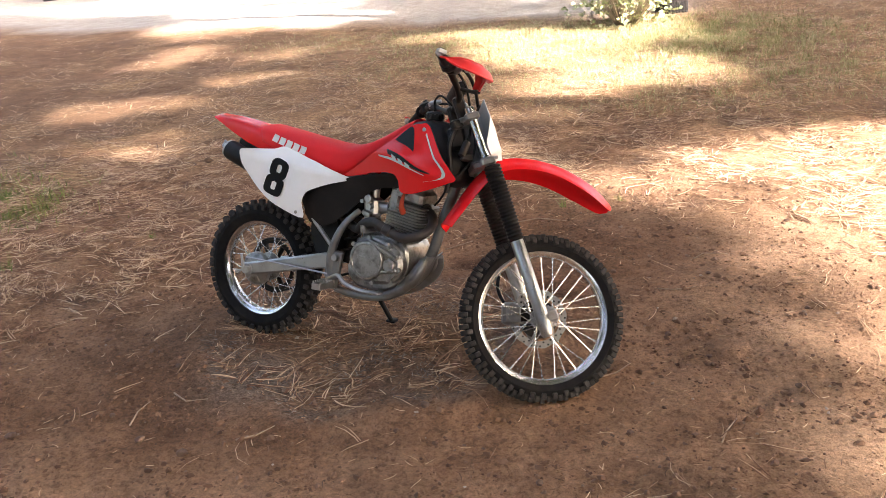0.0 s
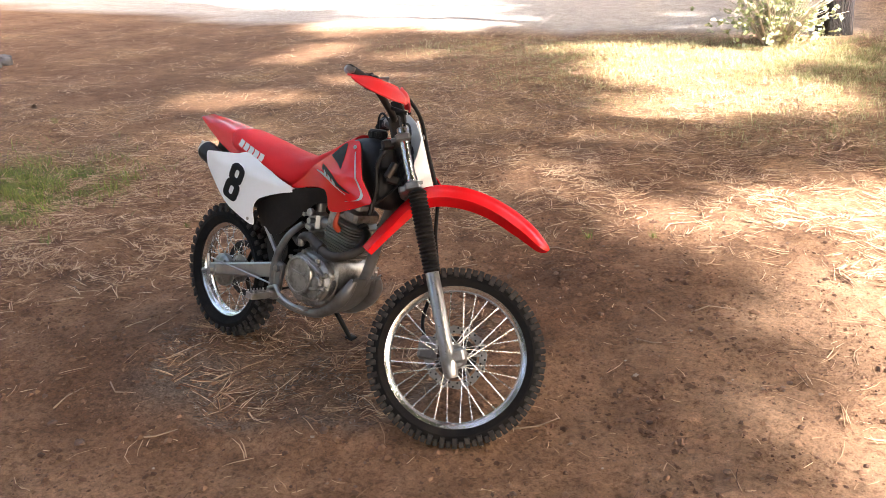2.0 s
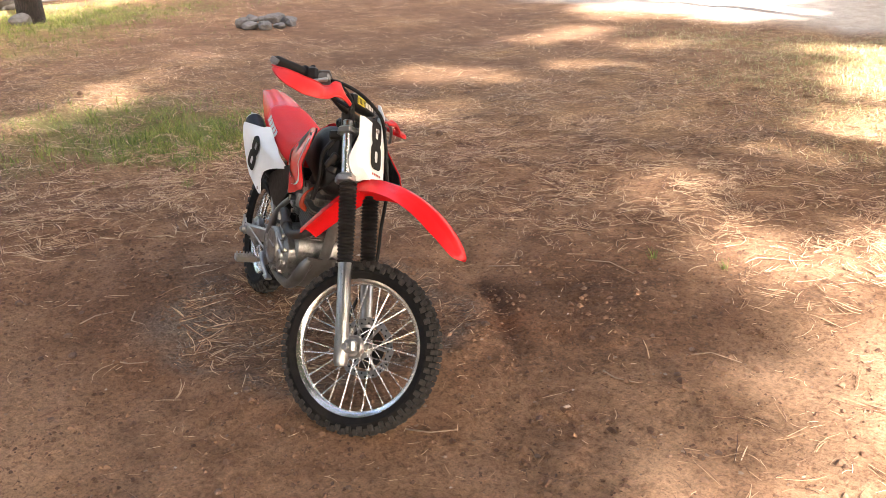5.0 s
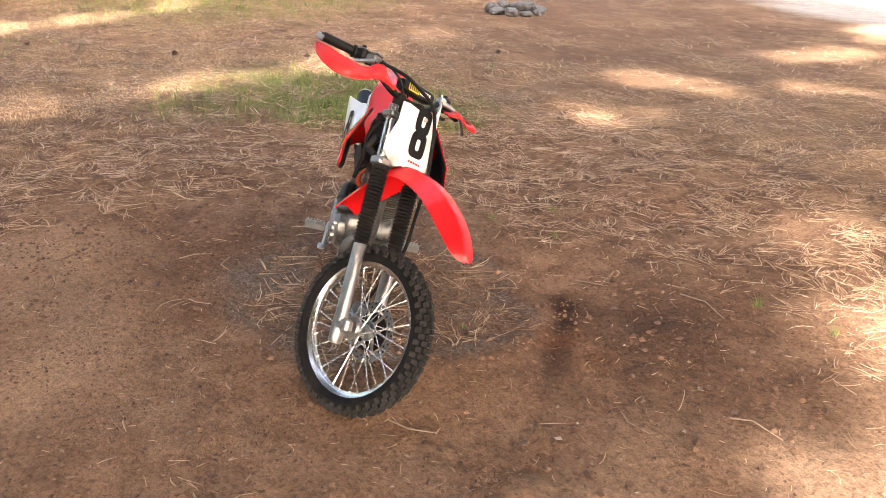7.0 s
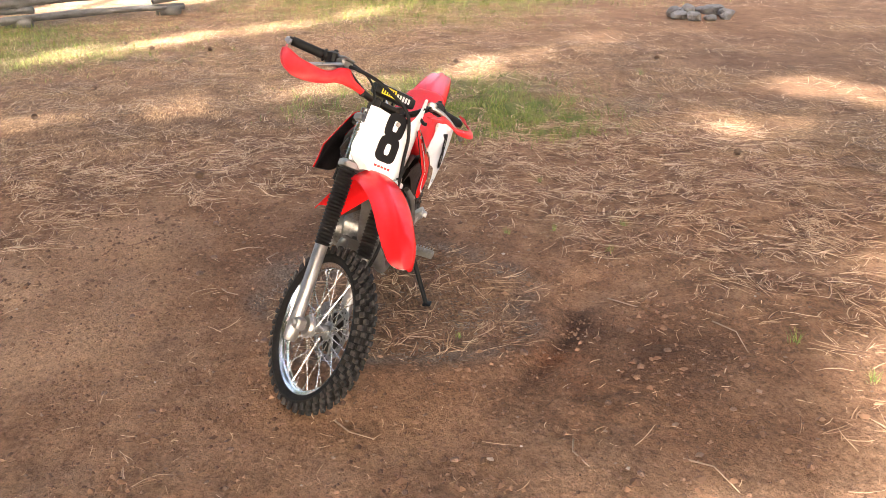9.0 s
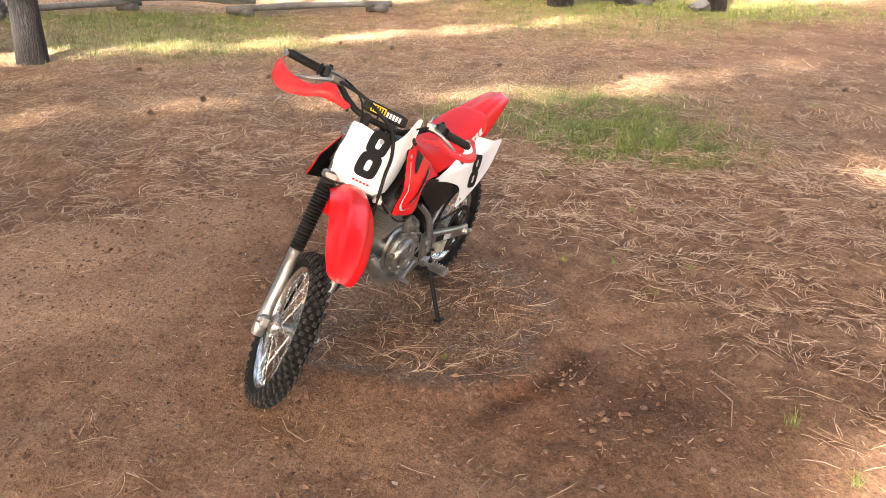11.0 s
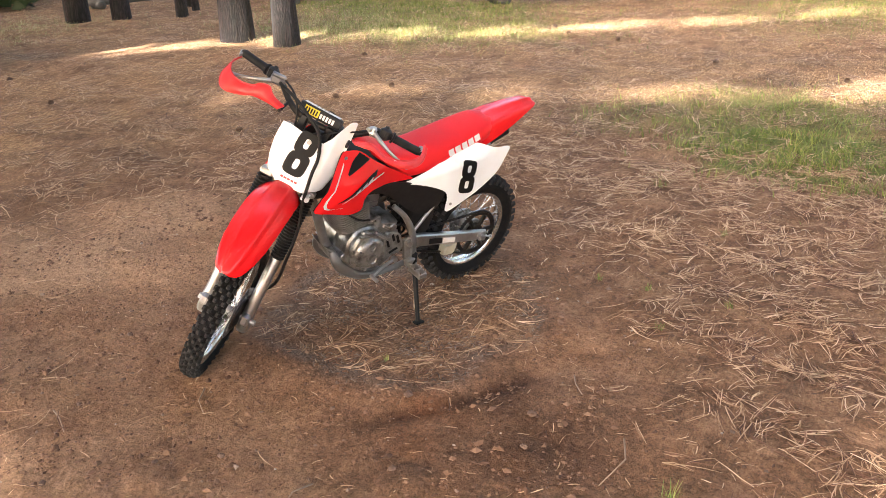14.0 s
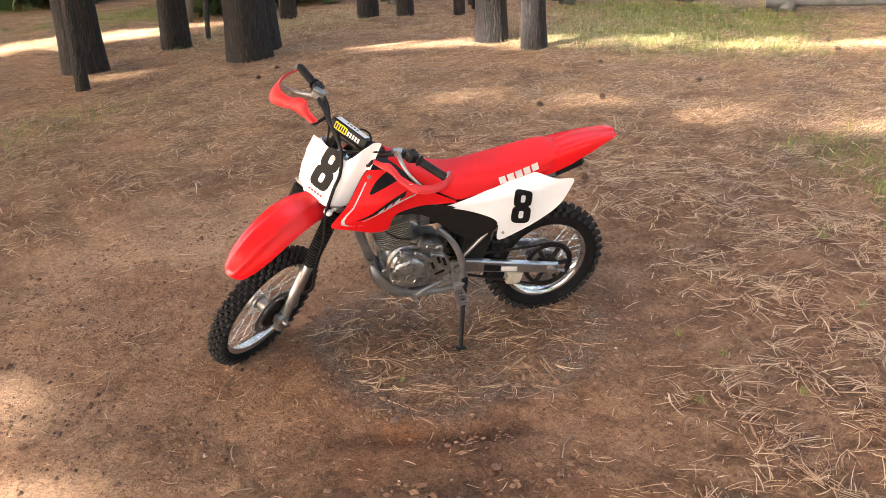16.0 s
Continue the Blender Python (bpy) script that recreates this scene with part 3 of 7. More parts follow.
def crumbs(name, label, n, size, spread, least, most, keep, mat, sink, seed):
    """Loose angular lumps of many sizes, half sunk in the ground."""
    r = np.random.default_rng(seed)
    x, y = r.uniform(-2.6, 3.6, n), r.uniform(0.9, 6.2, n)
    ok = r.uniform(0, 1, n) < keep(x, y)
    x, y = x[ok], y[ok]
    n = len(x)
    s = np.clip(size * np.exp(r.normal(0, spread, n)), least, most)
    eight = np.array([(1, 0, 0), (0, 1, 0), (-1, 0, 0), (0, -1, 0), (0.1, 0.05, 0.9), (0, 0, -0.8), (0.62, 0.62, 0.45), (-0.6, -0.62, 0.4)], dtype=float)
    tri = np.array([(0, 6, 4), (6, 1, 4), (1, 2, 4), (2, 7, 4), (7, 3, 4), (3, 0, 4), (0, 1, 6), (2, 3, 7), (1, 0, 5), (2, 1, 5), (3, 2, 5), (0, 3, 5)])
    v = eight[None] * (1 + r.uniform(-0.32, 0.32, (n, 8, 3))) * s[:, None, None] * np.array([1.2, 0.95, 0.8])
    a = r.uniform(0, 6.283, n)
    c, d = np.cos(a)[:, None], np.sin(a)[:, None]
    vx, vy = v[:, :, 0] * c - v[:, :, 1] * d, v[:, :, 0] * d + v[:, :, 1] * c
    v = np.stack([vx + x[:, None], vy + y[:, None], v[:, :, 2] + (height(x, y) + s * sink)[:, None]], 2)
    f = (tri[None] + (np.arange(n) * 8)[:, None, None]).reshape(-1, 3)
    tagged(new(name, mesh_of(name, v.reshape(-1, 3), f.tolist(), mat, False)), label, "pebbles", kind="stuff")


crumbs("dirt_clods", "small crumbly brown clods of loose dirt", 50000, 0.0046, 0.52, 0.0018, 0.016,
       lambda x, y: np.clip(bare(x, y) * np.clip(0.42 + 0.75 * wave(x, y, 0.5, 71) + 0.3 * wave(x, y, 0.17, 72), 0.06, 1) + 0.08, 0, 1), CLOD, 0.18, 77)
crumbs("earth_lumps", "larger crumbly brown earth lumps scattered on the dirt", 1500, 0.011, 0.30, 0.007, 0.022, lambda x, y: bare(x, y) * np.clip(0.35 + 0.8 * wave(x, y, 0.9, 74), 0.05, 1), CLOD, 0.1, 79)
crumbs("small_pebbles", "scattered tan and grey pebbles on the dirt", 1700, 0.0050, 0.42, 0.0028, 0.013, lambda x, y: bare(x, y) * 0.8, PEBBLE, 0.3, 78)


# ---- trees ----
def part(name, me, parent, label=""):
    ob = new(name, me)
    ob.parent = parent
    return tagged(ob, label)


def tube_data(pts, radii, n=10, cap=True):
    """Verts and faces of a tube along pts with a radius at each."""
    pts = [Vector(p) for p in pts]
    if not hasattr(radii, "__len__"):
        radii = [radii] * len(pts)
    verts, faces, ref = [], [], None
    for i, p in enumerate(pts):
        d = (pts[min(i + 1, len(pts) - 1)] - pts[max(i - 1, 0)]).normalized()
        if ref is None:
            ref = d.orthogonal().normalized()
        ref = (ref - d * ref.dot(d)).normalized()
        other = d.cross(ref)
        for k in range(n):
            a = 2 * math.pi * k / n
            verts.append(p + (ref * math.cos(a) + other * math.sin(a)) * radii[i])
    for i in range(len(pts) - 1):
        for k in range(n):
            faces.append((i * n + k, i * n + (k + 1) % n, (i + 1) * n + (k + 1) % n, (i + 1) * n + k))
    if cap:
        faces.append(tuple(range(n - 1, -1, -1)))
        faces.append(tuple(range((len(pts) - 1) * n, len(pts) * n)))
    return verts, faces


def trunk_mesh(d, tall, lean, seed):
    r = random.Random(seed)
    verts, faces = [], []
    n, rings = 20, 18
    ph = [r.uniform(0, 6.28) for _ in range(4)]
    for i in range(rings):
        f = (i / (rings - 1)) ** 1.6
        z = -0.12 + f * (tall + 0.12)
        rad = d / 2 * (1 - 0.72 * f) * (1 + 0.10 * math.exp(-max(z, 0) / 0.14))
        for k in range(n):
            a = 2 * math.pi * k / n
            w = 1 + 0.035 * math.sin(3 * a + ph[0]) + 0.03 * math.sin(5 * a + ph[1] + z) + 0.05 * math.exp(-max(z, 0) / 0.2) * math.sin(4 * a + ph[2])
            w += r.uniform(-0.012, 0.012)
            verts.append((rad * w * math.cos(a) + lean[0] * z, rad * w * math.sin(a) + lean[1] * z, z))
    for i in range(rings - 1):
        for k in range(n):
            faces.append((i * n + k, i * n + (k + 1) % n, (i + 1) * n + (k + 1) % n, (i + 1) * n + k))
    faces.append(tuple(range((rings - 1) * n, rings * n)))
    return mesh_of("trunk", verts, faces, BARK)


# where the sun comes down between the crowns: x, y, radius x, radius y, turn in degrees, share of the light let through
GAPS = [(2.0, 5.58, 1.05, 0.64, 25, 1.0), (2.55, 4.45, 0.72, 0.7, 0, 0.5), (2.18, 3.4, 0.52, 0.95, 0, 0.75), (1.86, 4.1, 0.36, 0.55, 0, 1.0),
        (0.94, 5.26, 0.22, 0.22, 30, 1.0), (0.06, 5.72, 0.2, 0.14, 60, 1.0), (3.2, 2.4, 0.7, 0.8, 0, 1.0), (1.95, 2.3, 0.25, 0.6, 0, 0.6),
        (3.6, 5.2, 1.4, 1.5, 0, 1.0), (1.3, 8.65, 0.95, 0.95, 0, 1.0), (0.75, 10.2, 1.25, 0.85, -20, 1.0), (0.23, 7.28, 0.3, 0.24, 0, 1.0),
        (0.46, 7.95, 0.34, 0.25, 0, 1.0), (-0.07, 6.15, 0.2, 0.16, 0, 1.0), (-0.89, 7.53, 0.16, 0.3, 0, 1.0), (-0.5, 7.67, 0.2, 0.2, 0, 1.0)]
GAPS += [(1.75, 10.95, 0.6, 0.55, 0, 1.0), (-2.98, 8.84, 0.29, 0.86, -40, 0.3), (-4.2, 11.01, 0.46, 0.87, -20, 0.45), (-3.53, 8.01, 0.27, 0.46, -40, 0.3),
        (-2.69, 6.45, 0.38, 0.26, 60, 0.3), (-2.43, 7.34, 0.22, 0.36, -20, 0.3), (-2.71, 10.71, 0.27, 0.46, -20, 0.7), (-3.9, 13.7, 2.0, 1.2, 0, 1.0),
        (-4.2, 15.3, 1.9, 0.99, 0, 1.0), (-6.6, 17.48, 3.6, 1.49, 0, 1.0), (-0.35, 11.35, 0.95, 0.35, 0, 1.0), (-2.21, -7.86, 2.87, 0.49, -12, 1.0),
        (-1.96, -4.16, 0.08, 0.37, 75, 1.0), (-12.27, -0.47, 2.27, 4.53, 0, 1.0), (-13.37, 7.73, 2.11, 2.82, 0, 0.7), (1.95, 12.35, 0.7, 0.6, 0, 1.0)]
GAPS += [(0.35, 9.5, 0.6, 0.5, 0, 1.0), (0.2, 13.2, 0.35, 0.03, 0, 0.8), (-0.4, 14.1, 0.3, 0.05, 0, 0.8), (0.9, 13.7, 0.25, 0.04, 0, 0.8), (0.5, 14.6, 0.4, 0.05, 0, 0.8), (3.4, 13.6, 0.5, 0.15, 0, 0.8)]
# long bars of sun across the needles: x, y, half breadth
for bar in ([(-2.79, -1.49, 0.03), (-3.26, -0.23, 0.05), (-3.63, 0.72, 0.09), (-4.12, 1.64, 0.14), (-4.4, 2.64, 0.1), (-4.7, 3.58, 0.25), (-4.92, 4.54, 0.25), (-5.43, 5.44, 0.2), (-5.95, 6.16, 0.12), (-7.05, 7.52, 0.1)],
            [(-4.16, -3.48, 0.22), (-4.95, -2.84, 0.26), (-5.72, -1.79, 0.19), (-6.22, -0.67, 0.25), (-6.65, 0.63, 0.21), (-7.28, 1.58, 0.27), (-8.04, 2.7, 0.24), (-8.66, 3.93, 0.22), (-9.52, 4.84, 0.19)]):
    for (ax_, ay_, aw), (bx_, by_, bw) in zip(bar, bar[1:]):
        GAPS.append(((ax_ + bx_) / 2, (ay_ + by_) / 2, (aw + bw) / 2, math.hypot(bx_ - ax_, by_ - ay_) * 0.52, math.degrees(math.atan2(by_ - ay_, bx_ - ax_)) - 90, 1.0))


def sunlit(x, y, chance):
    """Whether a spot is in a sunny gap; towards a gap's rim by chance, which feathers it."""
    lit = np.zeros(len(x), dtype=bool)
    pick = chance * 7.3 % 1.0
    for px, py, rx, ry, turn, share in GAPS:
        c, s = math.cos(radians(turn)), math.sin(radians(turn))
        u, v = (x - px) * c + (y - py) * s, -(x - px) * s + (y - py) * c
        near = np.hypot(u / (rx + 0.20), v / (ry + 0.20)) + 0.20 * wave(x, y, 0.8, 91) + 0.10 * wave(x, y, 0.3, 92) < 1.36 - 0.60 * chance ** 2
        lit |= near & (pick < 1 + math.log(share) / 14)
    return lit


# trunks: x, y, thickness, height, lean x, lean y
GROVE = [(-5.6, -1.25, 0.3, 16, 0.01, 0.0), (-5.67, -2.05, 0.4, 18, -0.01, -0.01), (-3.19, -3.82, 0.54, 18, 0, 0.01), (-3.62, -4.22, 0.42, 17, 0.01, 0), (-3.02, -5.6, 0.39, 17, -0.035, 0.0),
         (-1.58, -5.06, 0.52, 18, 0.0, 0.0), (-1.14, -3.92, 0.15, 7, -0.03, -0.02), (-2.19, -6.54, 0.26, 15, -0.03, 0), (-5.41, -6.59, 0.27, 16, 0, 0), (-6.15, -5.41, 0.34, 17, 0, 0),
         (-6.51, -4.91, 0.27, 16, 0.01, 0), (-7.03, -4.23, 0.17, 9, 0, 0)]
FENCE_PINES = [(-10.82, 4.54, 0.4, 17, 0, 0), (-10.99, 5.54, 0.26, 15, 0, 0), (-10.73, 6.88, 0.37, 17, 0, 0), (-7.88, -4.84, 0.18, 13, 0, 0), (-7.54, -4.43, 0.11, 8, 0.01, 0),
               (2.26, 12.3, 0.39, 16, 0.01, 0), (-2.57, 20.41, 0.52, 17, 0, 0), (-10.56, 20.04, 0.55, 17, 0, 0)]
# unseen pines, added sunward to carry the crowns that shade the clearing
SHADE_PINES = [(8.6, 4.95), (9.5, -1.2), (14, 3), (13, -4), (18, -8), (17, 9.5), (21, 1), (11, 11.5),
                 (20, 14), (15.5, -2.5), (8, -9)]
TREES = GROVE + FENCE_PINES + [(x, y, 0.5, 17, 0, 0) for x, y in SHADE_PINES]


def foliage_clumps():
    """Needle clumps of the crowns, out of view, each placed on the sun's way to shade a spot of ground."""
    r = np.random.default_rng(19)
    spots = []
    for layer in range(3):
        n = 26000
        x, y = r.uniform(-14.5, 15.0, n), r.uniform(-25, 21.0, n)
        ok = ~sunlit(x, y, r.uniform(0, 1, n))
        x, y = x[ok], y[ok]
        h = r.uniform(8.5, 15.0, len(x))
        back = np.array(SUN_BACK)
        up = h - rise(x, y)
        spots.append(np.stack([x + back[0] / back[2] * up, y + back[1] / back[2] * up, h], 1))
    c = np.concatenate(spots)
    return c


def leaf_quads(centres, radius, per, seed):
    r = np.random.default_rng(seed)
    n = len(centres) * per
    c = np.repeat(centres, per, 0) + r.normal(0, radius * 0.45, (n, 3)) * np.array([1, 1, 0.5])
    u = r.normal(0, 1, (n, 3)) * np.array([1, 1, 0.45])
    u /= np.linalg.norm(u, axis=1, keepdims=True)
    w = np.cross(u, r.normal(0, 1, (n, 3)))
    w /= np.linalg.norm(w, axis=1, keepdims=True) + 1e-9
    ln, wd = r.uniform(0.5, 1.1, (n, 1)) * radius, r.uniform(0.24, 0.62, (n, 1)) * radius
    return np.stack([c - u * ln * 0.4, c + w * wd, c + u * ln, c - w * wd], 1)


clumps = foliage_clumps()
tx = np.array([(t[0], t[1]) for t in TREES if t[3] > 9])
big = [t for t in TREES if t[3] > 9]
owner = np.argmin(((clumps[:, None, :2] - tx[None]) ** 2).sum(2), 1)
for i, (x, y, d, tall, lx, ly) in enumerate(TREES):
    z0 = float(height(np.array([x]), np.array([y]))[0])
    tree = new("pine_tree")
    tree.location = (x, y, z0)
    thin = d < 0.26
    tagged(tree, "slender dark pine trunk standing on needle litter" if thin else "tall pine tree with furrowed grey-brown bark", "tree", "pines round the clearing")
    part("trunk", trunk_mesh(d, tall, (lx, ly), 300 + i), tree)
    rr = random.Random(900 + i)
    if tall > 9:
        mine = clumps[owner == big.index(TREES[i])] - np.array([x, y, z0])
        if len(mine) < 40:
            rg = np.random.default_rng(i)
            # crown out of view, spread wide to hold off skylight
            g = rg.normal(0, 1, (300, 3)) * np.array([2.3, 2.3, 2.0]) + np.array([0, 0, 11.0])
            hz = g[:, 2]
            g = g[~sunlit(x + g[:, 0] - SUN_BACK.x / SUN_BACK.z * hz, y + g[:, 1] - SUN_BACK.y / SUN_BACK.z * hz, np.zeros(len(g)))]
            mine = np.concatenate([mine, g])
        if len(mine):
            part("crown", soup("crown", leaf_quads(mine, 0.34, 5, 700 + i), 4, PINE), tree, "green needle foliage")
            for k in range(12):
                tip = Vector(mine[rr.randrange(len(mine))])
                z = min(max(tip.z - rr.uniform(0.3, 1.5), 6.5), tall * 0.9)
                a = Vector((lx * z, ly * z, z))
                mid = a.lerp(tip, 0.5) + Vector((0, 0, 0.25))
                part("limb", mesh_of("limb", *tube_data([a, mid, tip], [0.055, 0.035, 0.012], 6), BARK), tree)


def far_pine(x, y, d, tall, seed):
    r = np.random.default_rng(seed)
    n = 170
    h = r.uniform(0.22, 1, n)
    a = r.uniform(0, 6.283, n)
    rad = (1.12 - h) * 3.4 * np.sqrt(r.uniform(0.05, 1, n))
    c = np.stack([rad * np.cos(a), rad * np.sin(a), h * tall], 1)
    ob = new("pine_tree")
    ob.location = (x, y, float(height(np.array([x]), np.array([y]))[0]))
    tagged(ob, "tall dark green pine of the surrounding forest", "tree", "forest pines")
    part("trunk", trunk_mesh(d, tall, (0, 0), seed), ob)
    part("crown", soup("crown", leaf_quads(c, 0.85, 7, seed + 1), 4, PINE), ob, "green needle foliage")


# ring of forest pines, added to block low skylight; left open sunward
fr = random.Random(8)
for k in range(34):
    a = 2 * math.pi * (k + fr.uniform(-0.3, 0.3)) / 34
    q = fr.uniform(21, 31)
    if math.cos(a) * SUN_BACK.x + math.sin(a) * SUN_BACK.y > 0.25:
        continue
    far_pine(-3 + q * math.cos(a), 3 + q * math.sin(a), fr.uniform(0.35, 0.6), fr.uniform(12, 18), 2000 + k)


def shrub(x, y, wide, tall, seed, label):
    r = np.random.default_rng(seed)
    n = int(90 * wide * tall)
    a, q, h = r.uniform(0, 6.283, n), np.sqrt(r.uniform(0, 1, n)), r.uniform(0, 1, n)
    rad = wide / 2 * np.sqrt(np.clip(1 - (h * 0.9) ** 2, 0.05, 1)) * q * (0.8 + 0.3 * np.sin(3 * a + seed))
    c = np.stack([rad * np.cos(a), rad * np.sin(a), 0.1 + h * tall], 1)
    ob = new("shrub")
    ob.location = (x, y, float(height(np.array([x]), np.array([y]))[0]))
    tagged(ob, label, "shrub", "shrubs beyond the pines")
    part("foliage", soup("foliage", leaf_quads(c, 0.30, 9, seed), 4, PINE), ob)
    sv, sf = [], []
    rr = random.Random(seed)
    for k in range(7):
        tip = Vector((rr.uniform(-1, 1) * wide * 0.3, rr.uniform(-1, 1) * wide * 0.3, tall * rr.uniform(0.5, 0.85)))
        v, f = tube_data([(0, 0, -0.05), tip * 0.5 + Vector((0, 0, 0.1)), tip], [0.04, 0.025, 0.008], 6)
        sf += [tuple(q_ + len(sv) for q_ in face) for face in f]
        sv += v
    part("stem_clump", mesh_of("stem_clump", sv, sf, BARK), ob)


for i, (x, y, w, t) in enumerate([(-4.56, -15.31, 4.5, 2.6), (-7.6, -13.08, 4.0, 2.4), (-2.5, -20.5, 4.5, 2.8), (1.5, -19.5, 4.5, 2.6), (-9.63, -9.53, 4, 2.5), (-6.91, -8.89, 2.2, 1.6), (-5.33, -8.44, 1.2, 1.2)]):
    shrub(x, y, w, t, 400 + i, "dark green conifer scrub in deep shade")

# the pale stems at the foot of the pine by the track
r_ = random.Random(12)
bush = tagged(new("wild_bush"), "pale green wiry bush at the foot of a pine", "bush")
bush.location = (1.58, 11.45, float(height(np.array([1.58]), np.array([11.45]))[0]))
bv, bf = [], []
for k in range(130):
    a, w = r_.uniform(0, 6.28), r_.uniform(0.15, 0.85)
    tip = Vector((math.cos(a) * w, math.sin(a) * w, r_.uniform(0.3, 0.95)))
    v, f = tube_data([(math.cos(a) * w * 0.15, math.sin(a) * w * 0.15, -0.03), tip * 0.55 + Vector((0, 0, 0.08)), tip], [0.008, 0.006, 0.002], 5)
    bf += [tuple(q + len(bv) for q in face) for face in f]
    bv += v
part("stem_clump", mesh_of("stem_clump", bv, bf, PALESTEM), bush)
gb = np.random.default_rng(14)
bc = gb.normal(0, 0.28, (340, 3)) * np.array([1, 1, 0.6]) + np.array([0, 0, 0.36])
part("leaves", soup("leaves", leaf_quads(bc[bc[:, 2] > 0.02], 0.045, 6, 15), 4, BUSHLEAF), bush)


# ---- rail fence ----
CORNERS = [(-7.33, -6.29), (-8.99, -4.86), (-8.45, -3.31), (-9.41, -1.83), (-8.95, 0.02),
        (-9.79, 1.8), (-11.31, 3.49), (-11.05, 5.82), (-12.65, 7.36), (-12.49, 9.71)]


def log(a, b, r0, r1, seed, parent, name="rail"):
    rr = random.Random(seed)
    a, b = Vector(a), Vector(b)
    pts = [a.lerp(b, k / 5) + Vector((rr.uniform(-1, 1), rr.uniform(-1, 1), rr.uniform(-1, 1))) * 0.014 for k in range(6)]
    v, f = tube_data(pts, [r0 + (r1 - r0) * k / 5 + rr.uniform(-0.006, 0.006) for k in range(6)], 8)
    return part(name, mesh_of(name, v, f, RAIL), parent)


for i in range(len(CORNERS) - 1):
    (ax, ay), (bx, by) = CORNERS[i], CORNERS[i + 1]
    za, zb = float(height(np.array([ax]), np.array([ay]))[0]), float(height(np.array([bx]), np.array([by]))[0])
    sect = tagged(new("rail_fence"), "weathered grey split-rail fence section of stacked logs", "fence", "zigzag rail fence")
    sect.location = (ax, ay, za)
    d = Vector((bx - ax, by - ay, zb - za))
    ext = d.normalized() * 0.22
    for k in range(5):
        h = 0.11 + 0.20 * k + (0.10 if i % 2 else 0.0)
        log(-ext + Vector((0, 0, h)), d + ext + Vector((0, 0, h)), 0.052, 0.042, i * 10 + k, sect)
    v, f = tube_data([(-0.06, -0.14, 0.05), (0.05, 0.16, 0.06)], [0.075, 0.06], 9)
    part("base_block", mesh_of("base_block", v, f, RAIL), sect)
    if i in (4, 2):
        log((0, 0, 0.24), d + Vector((0, 0, 1.05)), 0.05, 0.045, 77 + i, sect, "diagonal_brace")


# ---- fire ring, stones, cones and sticks ----
def rock_mesh(name, size, seed, mat, flat=0.7, lumps=0.3):
    bm = bmesh.new()
    bmesh.ops.create_icosphere(bm, subdivisions=3, radius=1)
    off = Vector((seed * 3.1, seed * 1.7, seed * 0.9))
    for v in bm.verts:
        p = v.co.copy()
        k = 1 + lumps * noise.noise(p * 1.2 + off) + 0.14 * noise.noise(p * 3.1 + off) + 0.05 * noise.noise(p * 8 + off)
        v.co = Vector((p.x * size[0], p.y * size[1], p.z * size[2] * flat)) * k
    me = bpy.data.meshes.new(name)
    bm.to_mesh(me)
    bm.free()
    me.materials.append(mat)
    return me


def put_rock(name, x, y, size, seed, mat, label, category, group, sink=0.3, flat=0.7):
    ob = new(name, rock_mesh(name, size, seed, mat, flat))
    ob.location = (x, y, float(height(np.array([x]), np.array([y]))[0]) + size[2] * flat * (1 - sink))
    ob.rotation_euler = (0, 0, seed * 1.3)
    return tagged(ob, label, category, group)


rr = random.Random(31)
for k in range(10):
    a = 2 * math.pi * k / 10
    s = rr.uniform(0.08, 0.14)
    put_rock("fire_ring_rock", -7.73 + 0.36 * math.cos(a) + rr.uniform(-0.06, 0.06), 8.82 + 0.36 * math.sin(a) + rr.uniform(-0.06, 0.06),
             (s, s * rr.uniform(0.7, 1.0), s * rr.uniform(0.7, 1.1)), 3 + k, ROCK, "dark angular rock of a campfire ring", "rock", "rocks of the fire ring")
put_rock("boulder", -10.6, 6.66, (0.16, 0.14, 0.14), 45, ROCK, "small dark boulder near a pine", "rock", "")
STONES = [(-0.82, 2.47, 0.021), (-1.0, 2.54, 0.018), (-0.01, 2.76, 0.018), (0.34, 3.77, 0.02), (0.27, 4.26, 0.017), (1.07, 3.15, 0.012), (0.49, 4.32, 0.014),
          (-1.17, 2.69, 0.012), (1.54, 3.51, 0.012), (0.4, 2.34, 0.014), (0.71, 2.62, 0.012), (0.94, 3.34, 0.015), (0.77, 3.95, 0.014), (-1.48, 2.54, 0.02),
          (-1.21, 3.16, 0.013), (1.2, 3.88, 0.013), (0.94, 4.35, 0.012), (0.54, 3.55, 0.011), (-0.44, 2.19, 0.013), (0.21, 2.15, 0.012), (1.34, 2.9, 0.014),
          (-1.05, 3.04, 0.012)]
for k, (x, y, s) in enumerate(STONES):
    put_rock("stone", x, y, (s * 1.0, s * 0.8, s * 0.8), 60 + k, STONE, "small brown stone lying on bare dirt", "stone", "stones on the dirt", 0.25)


